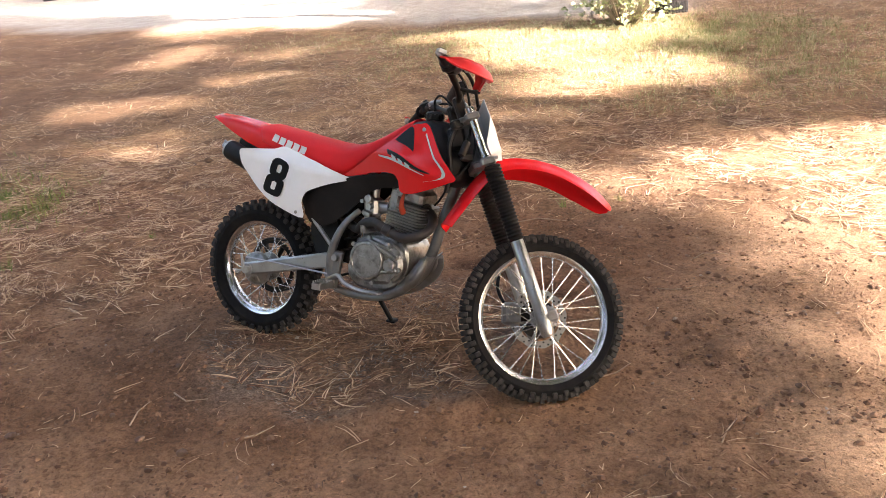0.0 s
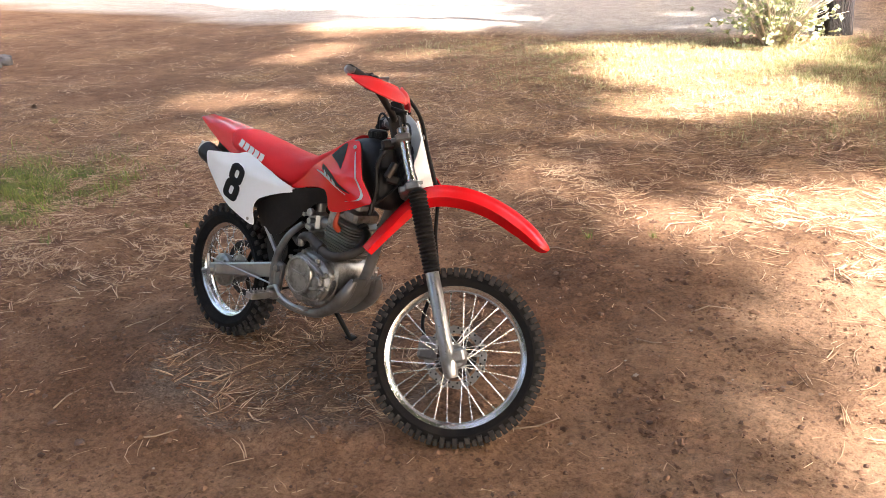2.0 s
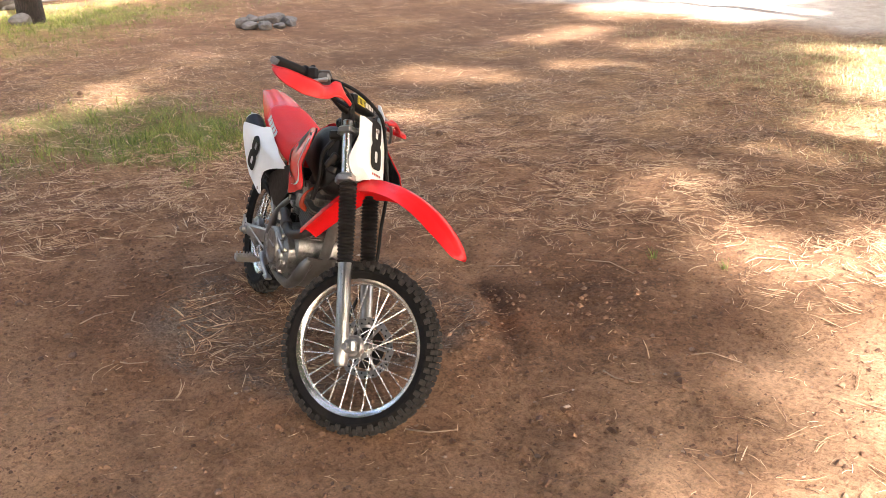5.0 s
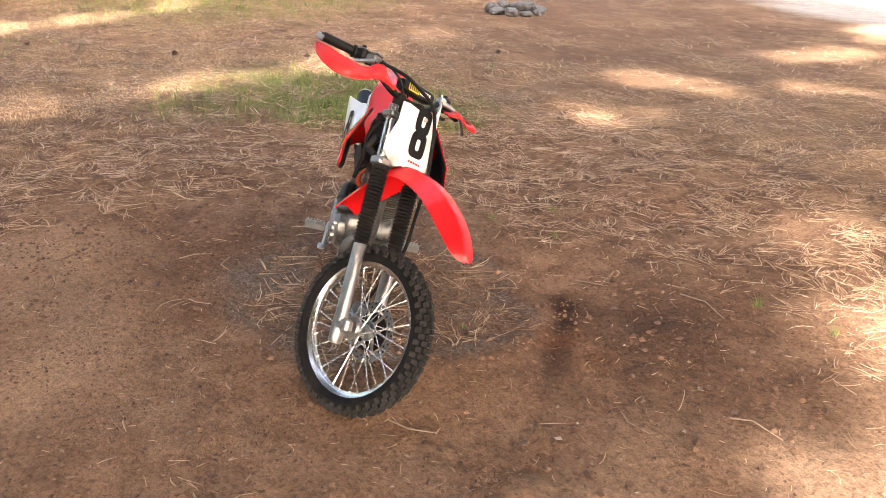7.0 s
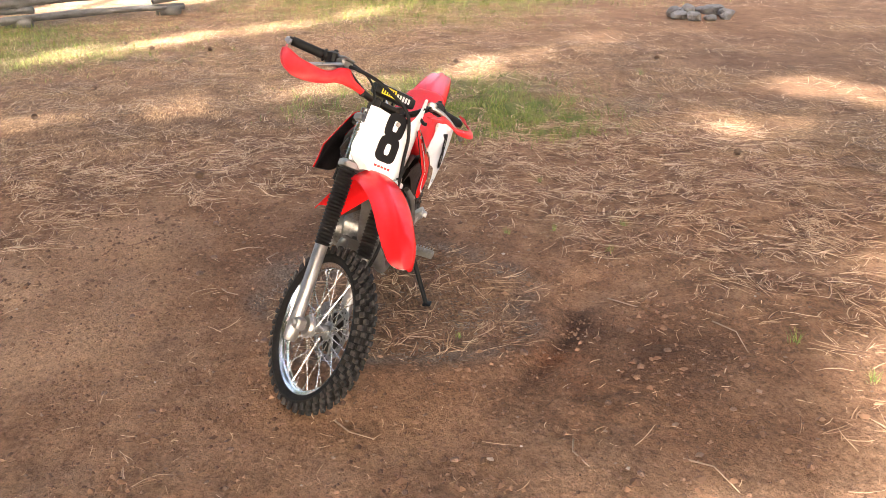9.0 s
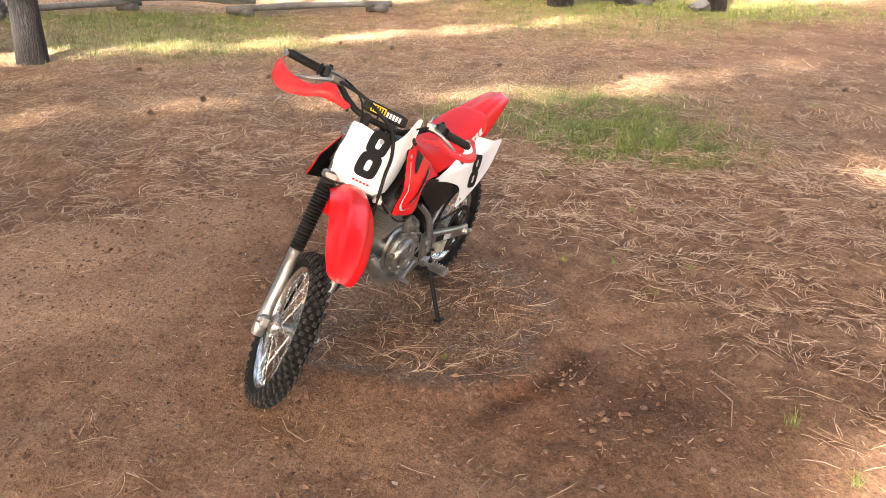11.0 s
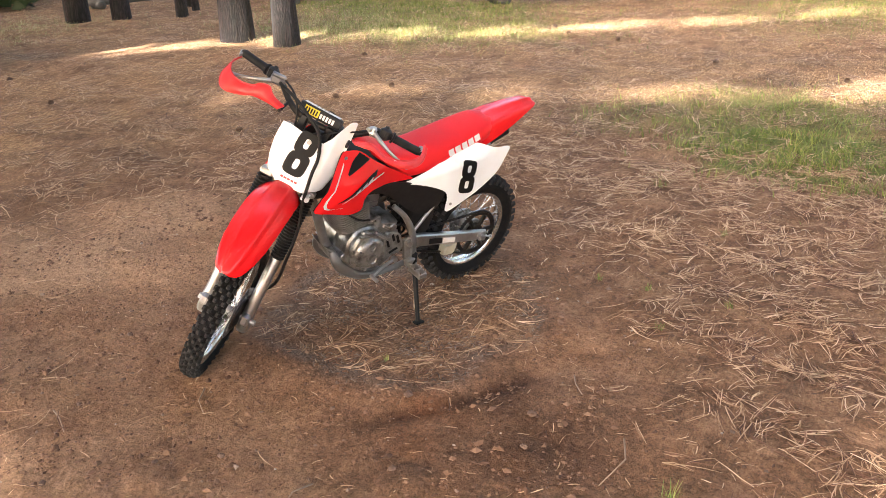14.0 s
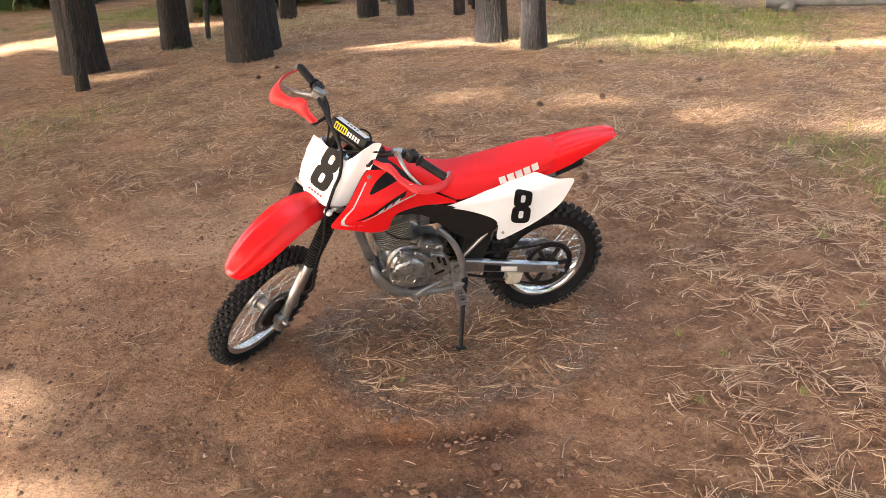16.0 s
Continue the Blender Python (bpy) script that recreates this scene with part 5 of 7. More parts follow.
for k in range(6):
    a = 2 * math.pi * k / 6
    spk.rod((0.04 * math.cos(a), 0.0605, 0.04 * math.sin(a)), (0.100 * math.cos(a), 0.0605, 0.100 * math.sin(a)), 0.010, 0.012, 8)
    spk.rod((0.062 * math.cos(a), 0.056, 0.062 * math.sin(a)), (0.062 * math.cos(a), 0.070, 0.062 * math.sin(a)), 0.007, n=6)
spk.turned([(0.040, 0.015), (0.040, 0.046), (0.066, 0.044), (0.070, 0.03), (0.070, 0.015)], 30)
spk.part("sprocket", DARK, rear, "dark rear sprocket")
ch = Shape()
A0, A1, r0, r1 = Vector((0, 0.0605, REAR_R)), Vector((0.505, 0.0605, 0.385)), 0.119, 0.030
dv = A1 - A0
base_a = math.atan2(dv.z, dv.x)
off = math.acos((r0 - r1) / dv.length)
loop = []
for k in range(41):
    a = base_a + off + (2 * math.pi - 2 * off) * k / 40
    loop.append(A0 + Vector((r0 * math.cos(a), 0, r0 * math.sin(a))))
for k in range(9):
    a = base_a - off + 2 * off * k / 8
    loop.append(A1 + Vector((r1 * math.cos(a), 0, r1 * math.sin(a))))
loop.append(loop[0])
total = [0]
for a, b in zip(loop, loop[1:]):
    total.append(total[-1] + (b - a).length)
count = 110
for k in range(count):
    s_ = total[-1] * k / count
    i = max(j for j in range(len(total)) if total[j] <= s_ + 1e-9)
    i = min(i, len(loop) - 2)
    t = (s_ - total[i]) / max(total[i + 1] - total[i], 1e-9)
    p, d = loop[i].lerp(loop[i + 1], t), loop[i + 1] - loop[i]
    ch.box(p, (total[-1] / count * 1.12, 0.012 if k % 2 else 0.008, 0.011), (0, -math.degrees(math.atan2(d.z, d.x)), 0), 0.002)
ch.part("chain", DARK, bike, "dark greasy drive chain")


# -- front fork, in the steering frame --
def steered():
    return Shape(FORK)


for side in (-1, 1):
    y = side * 0.092
    ex = 0.020
    s = steered().rod((ex - 0.012, y, -0.03), (ex - 0.012, y, 0.205), 0.0175, n=20)
    up = s.part("fork_tube", RIM, bike, "chromed fork tube")
    lo = steered()
    lo.tube([(ex, y, -0.30), (ex, y, -0.31), (ex, y, -0.56), (ex, y, -0.60), (ex, y, -0.66), (ex, y, -0.672)], [0.018, 0.0235, 0.0235, 0.0265, 0.025, 0.020], 20)
    lo.box((ex + 0.030, y, -0.603), (0.052, 0.036, 0.048), bevel=0.010)
    lo.part("fork_slider", SATIN, bike, "brushed aluminium fork slider")
    bt = steered()
    prof, rad = [], []
    rings = 22
    for k in range(rings * 2 + 1):
        z = -0.022 - 0.288 * k / (rings * 2)
        prof.append((ex, y, z))
        taper = 1 - 0.12 * (k / (rings * 2)) ** 2
        rad.append((0.0335 if k % 2 else 0.0275) * taper)
    bt.tube(prof, rad, 20)
    bt.part("fork_boot", BOOT, bike, "ribbed black rubber fork boot")
    st_ = steered().box((0.010, y, -0.004), (0.056, 0.056, 0.034), bevel=0.012)
    st_.rod((0.0, y + side * 0.022, 0.0), (0.046, y + side * 0.022, 0.0), 0.006, n=8)
    st_.part("fork_clamp", SATIN, bike, "alloy fork clamp")
    tp = steered().box((0.006, y, 0.172), (0.054, 0.052, 0.030), bevel=0.012)
    tp.rod((ex - 0.012, y, 0.182), (ex - 0.012, y, 0.210), 0.0185, n=8, bevel=0.003)
    tp.part("fork_cap", FRAME, bike)
ax = steered().rod((AXLE_F.x, -0.118, AXLE_F.z), (AXLE_F.x, 0.128, AXLE_F.z), 0.0075, n=12)
ax.rod((AXLE_F.x, -0.122, AXLE_F.z), (AXLE_F.x, -0.110, AXLE_F.z), 0.0135, n=6)
ax.rod((AXLE_F.x, 0.110, AXLE_F.z), (AXLE_F.x, 0.136, AXLE_F.z), 0.012, n=12, bevel=0.002)
ax.part("front_axle", STEEL, bike)
tc = steered()
tc.box((-0.008, 0, -0.004), (0.07, 0.17, 0.030), bevel=0.01)
tc.rod((-0.005, 0, -0.03), (-0.005, 0, 0.19), 0.026, n=18)
tc.part("lower_yoke", SATIN, bike, "alloy lower fork yoke")
tc = steered().box((-0.008, 0, 0.172), (0.066, 0.17, 0.024), bevel=0.009)
tc.rod((-0.005, 0, 0.178), (-0.005, 0, 0.205), 0.016, n=6)
tc.part("upper_yoke", FRAME, bike, "grey alloy upper fork yoke")
cal = steered()
cal.box((-0.045, 0.062, -0.555), (0.07, 0.045, 0.085), (0, 20, 0), 0.012)
cal.rod((-0.05, 0.035, -0.57), (-0.05, 0.09, -0.57), 0.017, n=14)
cal.rod((-0.04, 0.035, -0.535), (-0.04, 0.09, -0.535), 0.017, n=14)
cal.part("brake_caliper", FRAME, bike, "dusty front brake caliper")
hose = steered().tube([(-0.05, 0.075, -0.52), (-0.045, 0.125, -0.44), (0.03, 0.132, -0.30), (0.055, 0.122, -0.15), (0.086, 0.096, -0.035), (0.090, 0.088, 0.02), (0.088, 0.078, 0.09), (0.084, 0.072, 0.16), (0.084, 0.036, 0.240), (0.072, -0.03, 0.280), (0.044, -0.11, 0.312), (0.006, -0.185, 0.324), (-0.02, -0.20, 0.324)], 0.0068, 10, smooth=6)
hose.part("brake_hose", BOOT, bike, "black brake hose looping over the plate")
cb = steered().tube([(-0.020, 0.195, 0.325), (0.026, 0.12, 0.285), (0.036, 0.04, 0.235), (0.02, -0.05, 0.15), (-0.03, -0.05, 0.03), (-0.14, -0.03, -0.03)], 0.0045, 8, smooth=6)
cb.part("clutch_cable", BOOT, bike)
cb = steered().tube([(-0.05, -0.235, 0.35), (0.0, -0.14, 0.325), (0.024, -0.085, 0.26), (-0.01, -0.055, 0.12), (-0.10, -0.02, 0.03)], 0.0045, 8, smooth=6)
cb.part("throttle_cable", BOOT, bike)
g = steered().box((0.083, 0.096, -0.014), (0.022, 0.034, 0.024), bevel=0.005)
g.rod((0.03, 0.10, -0.006), (0.08, 0.096, -0.014), 0.006, n=8)
g.part("hose_clip", WHITE, bike, "white hose clip")

wb = steered().box((-0.060, -0.035, 0.120), (0.060, 0.055, 0.085), (0, 10, 0), 0.010)
wb.box((-0.050, -0.072, 0.165), (0.045, 0.030, 0.035), (0, 0, 20), 0.006)
wb.tube([(-0.06, -0.06, 0.15), (-0.10, -0.07, 0.10), (-0.12, -0.05, 0.02), (-0.16, -0.03, -0.06)], 0.009, 8, smooth=4)
wb.part("wiring_box", BLACK, bike, "black wiring box behind the fork")
cl = steered().rod((-0.075, -0.085, 0.045), (-0.035, -0.085, 0.090), 0.014, n=12, bevel=0.003)
cl.box((-0.055, -0.080, 0.035), (0.045, 0.022, 0.030), (0, 25, 0), 0.005)
cl.part("ignition_coil", DARK, bike, "dark metal ignition coil")

# front mudguard
top_line = [(-0.205, -0.165), (-0.10, -0.085), (0.0, -0.022), (0.09, -0.010), (0.20, -0.045), (0.30, -0.112), (0.385, -0.205), (0.438, -0.298)]
half = [(-0.205, 0.058), (-0.10, 0.070), (0.0, 0.080), (0.09, 0.086), (0.20, 0.090), (0.30, 0.089), (0.36, 0.084), (0.40, 0.073), (0.425, 0.056), (0.434, 0.040), (0.4385, 0.018)]
rows = []
line = curve(top_line, 46)
for i, p in enumerate(line):
    x, z = float(p[0]), float(p[1])
    t = line[min(i + 1, 45)] - line[max(i - 1, 0)]
    t = t / np.hypot(*t)
    nx_, nz_ = -float(t[1]), float(t[0])
    w = along(half, x)
    fade = min(1.0, w / 0.085)
    row = []
    for j in range(27):
        v = -1 + 2 * j / 26
        g = min(1.0, max(0.0, (x + 0.03) / 0.11))
        g = g * g * (3 - 2 * g)
        edge = min(1.0, max(0.0, (0.60 - abs(v)) / 0.20))
        crown = g * 0.013 * edge * edge * (3 - 2 * edge) + (1 - g) * 0.004 * (1 - abs(v))
        drop = (0.044 * abs(v) ** 2.8) * fade
        k = crown * fade - drop
        row.append((x + nx_ * k, v * w, z + nz_ * k))
    rows.append(row)
steered().sheet(rows, 0.0035).part("front_fender", RED, bike, "glossy red front fender", 60)

# number plate with swept sides
def plate_x(y, z):
    if y > 0:
        bow = 0.8 * y * y + 1.0 * max(0, y - 0.100)
    else:
        bow = 0.25 * y * y
    fold = 0.35 * max(0, abs(y) - 0.088) * min(1, max(0, (0.10 - z) / 0.06))
    return 0.080 - 0.030 * z - bow - fold


p_left = [(-0.060, -0.016), (-0.080, 0.000), (-0.112, 0.018), (-0.132, 0.075), (-0.132, 0.150), (-0.128, 0.207)]
rows = []
for k, p in enumerate(curve(p_left, 22)):
    hwid, z = -float(p[0]), float(p[1]) + 0.012
    row = []
    for j in range(37):
        v = -1 + 2 * j / 36
        y = v * hwid * (0.86 if v < 0 else 1.0) + 0.008
        horn = max(0, (z - 0.06) / 0.145) * along([(-1, 0.0), (-0.8, 0.002), (0.2, -0.010), (0.45, -0.006), (0.62, 0.024), (0.80, 0.072), (0.90, 0.100), (1, 0.106)], v)
        row.append((plate_x(y, z + horn), y, z + horn))
    wrap = min(1, max(0, (0.15 - z) / 0.08))
    for end, sgn in ((0, -1), (-1, 1)):
        wrap = wrap if sgn < 0 else wrap * 0.35
        ex_, ey_, ez_ = row[end]
        more = [(ex_ - 0.018 * wrap - 0.002, ey_ + sgn * 0.006, ez_), (ex_ - 0.044 * wrap - 0.003, ey_ + sgn * 0.009, ez_ - 0.004 * wrap)]
        row = (more[::-1] + row) if end == 0 else (row + more)
    rows.append(row)
plate = steered().sheet([r[::-1] for r in rows], 0.003).part("number_plate", WHITE, bike, "white front plate with a black number 8", 60)


def figure_eight(to, wide, tall, name, parent, flip=1):
    """A block figure 8 of two rounded rings, laid on a surface by the function to(u, v)."""
    s = Shape()
    for cy, h, w in ((tall * 0.245, tall * 0.51, wide * 0.94), (-tall * 0.235, tall * 0.53, wide)):
        n = 40
        ring_o, ring_i = [], []
        for k in range(n):
            a = 2 * math.pi * k / n
            c, q = math.cos(a), math.sin(a)
            e = 0.55
            sx, sy = math.copysign(abs(c) ** e, c), math.copysign(abs(q) ** e, q)
            ring_o.append((w / 2 * sx, cy + h / 2 * sy))
            ring_i.append((w * 0.125 * sx, cy + h * 0.215 * sy))
        verts, faces = [], []
        for layer in range(4):
            t = layer / 3
            for (ox, oy), (ix, iy) in zip(ring_o, ring_i):
                verts.append(to(flip * (ix + (ox - ix) * t), iy + (oy - iy) * t))
        for i in range(3):
            for k in range(n):
                faces.append((i * n + k, i * n + (k + 1) % n, (i + 1) * n + (k + 1) % n, (i + 1) * n + k))
        s.add(verts, faces)
    return s


e8 = figure_eight(lambda u, v: (plate_x(0.008 + u + v * 0.06, 0.136 + v) + 0.0025, 0.008 + u + v * 0.06, 0.136 + v), 0.090, 0.186, "number", plate, 1)
e8.m = FORK
bolt = Shape(FORK).rod((plate_x(0.016, 0.192), 0.016, 0.192), (plate_x(0.016, 0.192) + 0.008, 0.016, 0.192), 0.009, n=12, bevel=0.002)
part("plate_bolt", bolt.mesh("plate_bolt", STEEL), plate, "steel bolt through the number")
part("race_number", e8.mesh("race_number", INK), plate, "black number 8 sticker")
pr = Shape(FORK)
for k in range(5):
    y0 = -0.030 + 0.0150 * k
    pr.add([(plate_x(y, z) + 0.0028, y, z) for y, z in ((y0, 0.020), (y0 + 0.011, 0.020), (y0 + 0.011, 0.028), (y0, 0.028))], [(0, 1, 2, 3)])
part("brand_mark", pr.mesh("brand_mark", REDPRINT), plate, "small red brand mark")

# handlebar, pad, grips and levers
BAR = [(-0.118, -0.405, 0.342), (-0.078, -0.290, 0.337), (-0.050, -0.21, 0.326), (-0.022, -0.135, 0.275), (-0.012, -0.07, 0.252), (-0.012, 0.07, 0.252), (-0.022, 0.135, 0.275), (-0.050, 0.21, 0.324), (-0.080, 0.290, 0.332), (-0.106, 0.408, 0.328)]
steered().tube(BAR, 0.0125, 14, smooth=6).part("handlebar", DARK, bike, "dark steel handlebar")
for y in (-0.055, 0.055):
    steered().box((-0.012, y, 0.222), (0.045, 0.034, 0.092), bevel=0.008).part("bar_clamp", DARK, bike, "dark handlebar clamp")
PAD = Vector((0.006, 0, 0.294))
pad = steered()
rings = []
for k in range(9):
    y = -0.088 + 0.176 * k / 8
    sc = 0.82 if k in (0, 8) else 1.0
    ring = []
    for j in range(16):
        a = 2 * math.pi * j / 16
        cx, cz = math.copysign(abs(math.cos(a)) ** 0.45, math.cos(a)), math.copysign(abs(math.sin(a)) ** 0.45, math.sin(a))
        ring.append((PAD.x + 0.024 * cx * sc, y, PAD.z + 0.023 * cz * sc))
    rings.append(ring)
bar_pad = pad.loft(rings).part("bar_pad", BLACK, bike, "black crossbar pad with yellow and white print")


def pad_front(y0, y1, z0, z1, lift=0.0):
    return [(PAD.x + 0.0248 + lift, y, PAD.z + z) for y, z in ((y0, z0), (y1, z0), (y1, z1), (y0, z1))], [(0, 1, 2, 3)]


def pad_top(y0, y1, x0, x1, lift=0.0):
    return [(PAD.x + x, y, PAD.z + 0.0238 + lift) for x, y in ((x0, y0), (x1, y0), (x1, y1), (x0, y1))], [(0, 1, 2, 3)]


yl = Shape(FORK)
yl.add(*pad_front(-0.066, -0.004, -0.014, 0.016))
part("yellow_print", yl.mesh("yellow_print", YELLOW), bar_pad, "yellow printed block")
wl = Shape(FORK)
for k in range(5):
    y0 = 0.000 + 0.013 * k
    wl.add(*pad_front(y0, y0 + 0.009, -0.011, 0.009))
wl.add(*pad_top(-0.076, 0.076, -0.016, 0.018))
part("white_print", wl.mesh("white_print", WHITEPRINT), bar_pad, "white printed bars")
ik = Shape(FORK)
for k in range(5):
    y0 = -0.061 + 0.011 * k
    ik.add(*pad_front(y0, y0 + 0.006, -0.010, 0.011, 0.0006))
part("dark_print", ik.mesh("dark_print", INK), bar_pad, "dark bars on the yellow block")
ik = Shape(FORK)
for k in range(4):
    y0 = -0.030 + 0.016 * k
    ik.add(*pad_top(y0, y0 + 0.009, -0.006, 0.004, 0.0006))
part("dark_print", ik.mesh("dark_print", INK), bar_pad, "dark bars on the white top")
def guard_lift(y):
    """The inner half of the guard bends up towards the clamp."""
    return along([(0.14, 0.024), (0.26, 0.026), (0.33, 0.006), (0.40, -0.010), (0.44, -0.004)], y)


for side in (-1, 1):
    a, b = (Vector((-0.072, -0.275, 0.337)), Vector((-0.114, -0.394, 0.342))) if side < 0 else (Vector((-0.077, 0.278, 0.333)), Vector((-0.103, 0.398, 0.329)))
    SH = FORK @ Matrix.Translation((-0.064, 0, 0.006))
    gr = steered()
    pts = [a.lerp(b, k / 24) for k in range(25)]
    gr.tube(pts, [0.024 if k < 2 else (0.0172 if k % 2 else 0.0160) for k in range(25)], 16)
    gr.part("grip", BOOT, bike, "black ribbed rubber grip")
    sw = Shape(SH)
    sw.box((0.004, side * 0.250, 0.330), (0.050, 0.042, 0.050), (0, 0, -18 * side), 0.012)
    sw.box((0.018, side * 0.218, 0.322), (0.036, 0.026, 0.036), (0, 0, -18 * side), 0.008)
    sw.rod((0.010, side * 0.248, 0.350), (0.006, side * 0.246, 0.362), 0.009, n=10, bevel=0.002)
    sw.part("switch_housing", BLACK, bike, "black control housing")
    lv = Shape(SH).tube([(0.040, side * 0.215, 0.318), (0.060, side * 0.250, 0.306), (0.062, side * 0.30, 0.286), (0.036, side * 0.360, 0.264), (0.018, side * 0.390, 0.254)], [0.010, 0.008, 0.0065, 0.006, 0.009], 10, smooth=5)
    lv.part("lever", SATIN, bike, "silver hand lever")
    # guard: a bent band ahead of the grip, held at the bar end and near the clamp
    band = curve([(-0.052, 0.412, 0.330, 0.010), (-0.028, 0.420, 0.307, 0.021), (0.014, 0.421, 0.283, 0.033), (0.060, 0.400, 0.262, 0.037), (0.092, 0.362, 0.246, 0.034), (0.094, 0.316, 0.240, 0.027), (0.099, 0.286, 0.242, 0.027), (0.104, 0.268, 0.250, 0.030), (0.108, 0.230, 0.258, 0.031), (0.108, 0.212, 0.250, 0.022), (0.108, 0.190, 0.244, 0.014), (0.104, 0.146, 0.235, 0.010)], 56)
    rows = []
    if side > 0:
        band = band[:54]
    for p in band:
        x, y, z, h = (float(q) for q in p)
        row = []
        for j in range(9):
            v = -1 + 2 * j / 8
            row.append((x + 0.010 * (1 - v * v) - 0.006 * v, side * (y - 0.008 * v), z - 0.014 + (guard_lift(y) if side < 0 else 0.038) + v * h * ((0.86 if y > 0.33 else 0.90) if side < 0 else (0.30 if y > 0.40 else 0.32))))
        rows.append(row)
    hg = Shape(SH).sheet(rows if side < 0 else [r[::-1] for r in rows], 0.0035)
    for e in (0, -1):
        hg.tube([r[e] for r in rows], 0.0035, 6)
    hg.part("hand_guard", GUARD, bike, "scuffed red plastic hand guard", 60)
    mk = Shape(SH).rod((-0.050, side * 0.392, 0.333), (-0.056, side * 0.408, 0.333), 0.014, n=12, bevel=0.003)
    mk.box((-0.046, side * 0.410, 0.330), (0.030, 0.007, 0.018), (0, 30, -20 * side), 0.003)
    mk.part("guard_mount", SATIN, bike, "silver guard mount at the bar end")
    bk = Shape(SH).rod((0.040, side * 0.138, 0.272), (0.100, side * 0.146, 0.236), 0.007, n=8)
    bk.rod((0.104, side * 0.147, 0.235), (0.114, side * 0.147, 0.235), 0.007, n=6)
    bk.part("guard_bracket", BLACK, bike)
    mkp = Shape(SH)
    for k in range(2):
        y0 = 0.33 + 0.024 * k
        mkp.add([(0.0935 + 0.0015 - (yy - 0.34) * 0.55, side * yy, zz + (0.030 if side > 0 else 0.0)) for yy, zz in ((y0, 0.232), (y0 + 0.014, 0.234), (y0 + 0.012, 0.246), (y0 + 0.004, 0.245))], [(0, 1, 2, 3)])
    part("guard_print", mkp.mesh("guard_print", WHITEPRINT), bike, "worn white print")
mc = Shape(SH)
mc.box((0.036, -0.215, 0.322), (0.044, 0.058, 0.034), (0, 0, 18), 0.007)
mc.box((0.038, -0.215, 0.342), (0.042, 0.054, 0.008), (0, 0, 18), 0.003)
mc.part("brake_reservoir", FRAME, bike, "grey front brake reservoir")
pc = Shape(SH).box((0.026, 0.205, 0.322), (0.04, 0.032, 0.034), (0, 0, -18), 0.006)
pc.rod((0.03, 0.20, 0.33), (0.055, 0.185, 0.322), 0.010, n=10)
pc.part("clutch_perch", SATIN, bike, "silver clutch perch")


# -- bodywork --
def seat_ring(x, zt, zb, w, n=20):
    ring = []
    for j in range(n):
        a = 2 * math.pi * j / n
        c, s = math.cos(a), math.sin(a)
        e = 0.62
        y = w * math.copysign(abs(c) ** e, c)
        k = math.copysign(abs(s) ** e, s)
        zm, zh = (zt + zb) / 2, (zt - zb) / 2
        if s < 0:
            y *= 1.06
        ring.append((x, y, zm + zh * k - (0.006 * (y / w) ** 2 if s > 0 else 0)))
    return ring


SEAT_TOP = [(-0.02, 0.912), (0.05, 0.922), (0.15, 0.906), (0.26, 0.887), (0.38, 0.870), (0.48, 0.864), (0.56, 0.881), (0.64, 0.919), (0.71, 0.962), (0.755, 0.985)]
SEAT_LOW = [(-0.02, 0.850), (0.05, 0.826), (0.139, 0.799), (0.26, 0.768), (0.38, 0.740), (0.465, 0.730), (0.53, 0.768), (0.62, 0.835), (0.695, 0.885), (0.755, 0.935)]
SEAT_W = [(-0.02, 0.072), (0.08, 0.098), (0.20, 0.106), (0.35, 0.108), (0.48, 0.104), (0.60, 0.090), (0.70, 0.072), (0.755, 0.055)]
s = Shape()
rings = []
for k in range(34):
    x = -0.02 + 0.775 * k / 33
    rings.append(seat_ring(x, along(SEAT_TOP, x), along(SEAT_LOW, x), along(SEAT_W, x)))
s.loft(rings)
seat = s.part("seat", SEAT, bike, "red vinyl saddle with white side lettering bars", 60)


def seat_side(x, z, side):
    zt, zb, w = along(SEAT_TOP, x), along(SEAT_LOW, x), along(SEAT_W, x)
    zm, zh = (zt + zb) / 2, (zt - zb) / 2
    k = min(max((z - zm) / zh, -0.98), 0.98)
    s_ = abs(k) ** (1 / 0.62)
    c_ = math.sqrt(max(0.0, 1 - s_ * s_)) ** 0.62
    return side * (w * c_ * (1.06 if k < 0 else 1.0) + 0.0025)


for side in (-1, 1):
    pr = Shape()
    for k in range(5):
        x0 = 0.112 + 0.0365 * k
        grid = []
        for i in range(3):
            row = []
            for j in range(3):
                x = x0 + 0.029 * i / 2 + 0.004 * j
                z = along(SEAT_LOW, x) + 0.050 + 0.030 * j / 2
                row.append((x, seat_side(x, z, side), z))
            grid.append(row)
        pr.add([p for r in grid for p in r], [(i * 3 + j, i * 3 + j + 1, (i + 1) * 3 + j + 1, (i + 1) * 3 + j) for i in range(2) for j in range(2)])
    part("brand_mark", pr.mesh("brand_mark", WHITEPRINT), seat, "white brand mark on the saddle side")

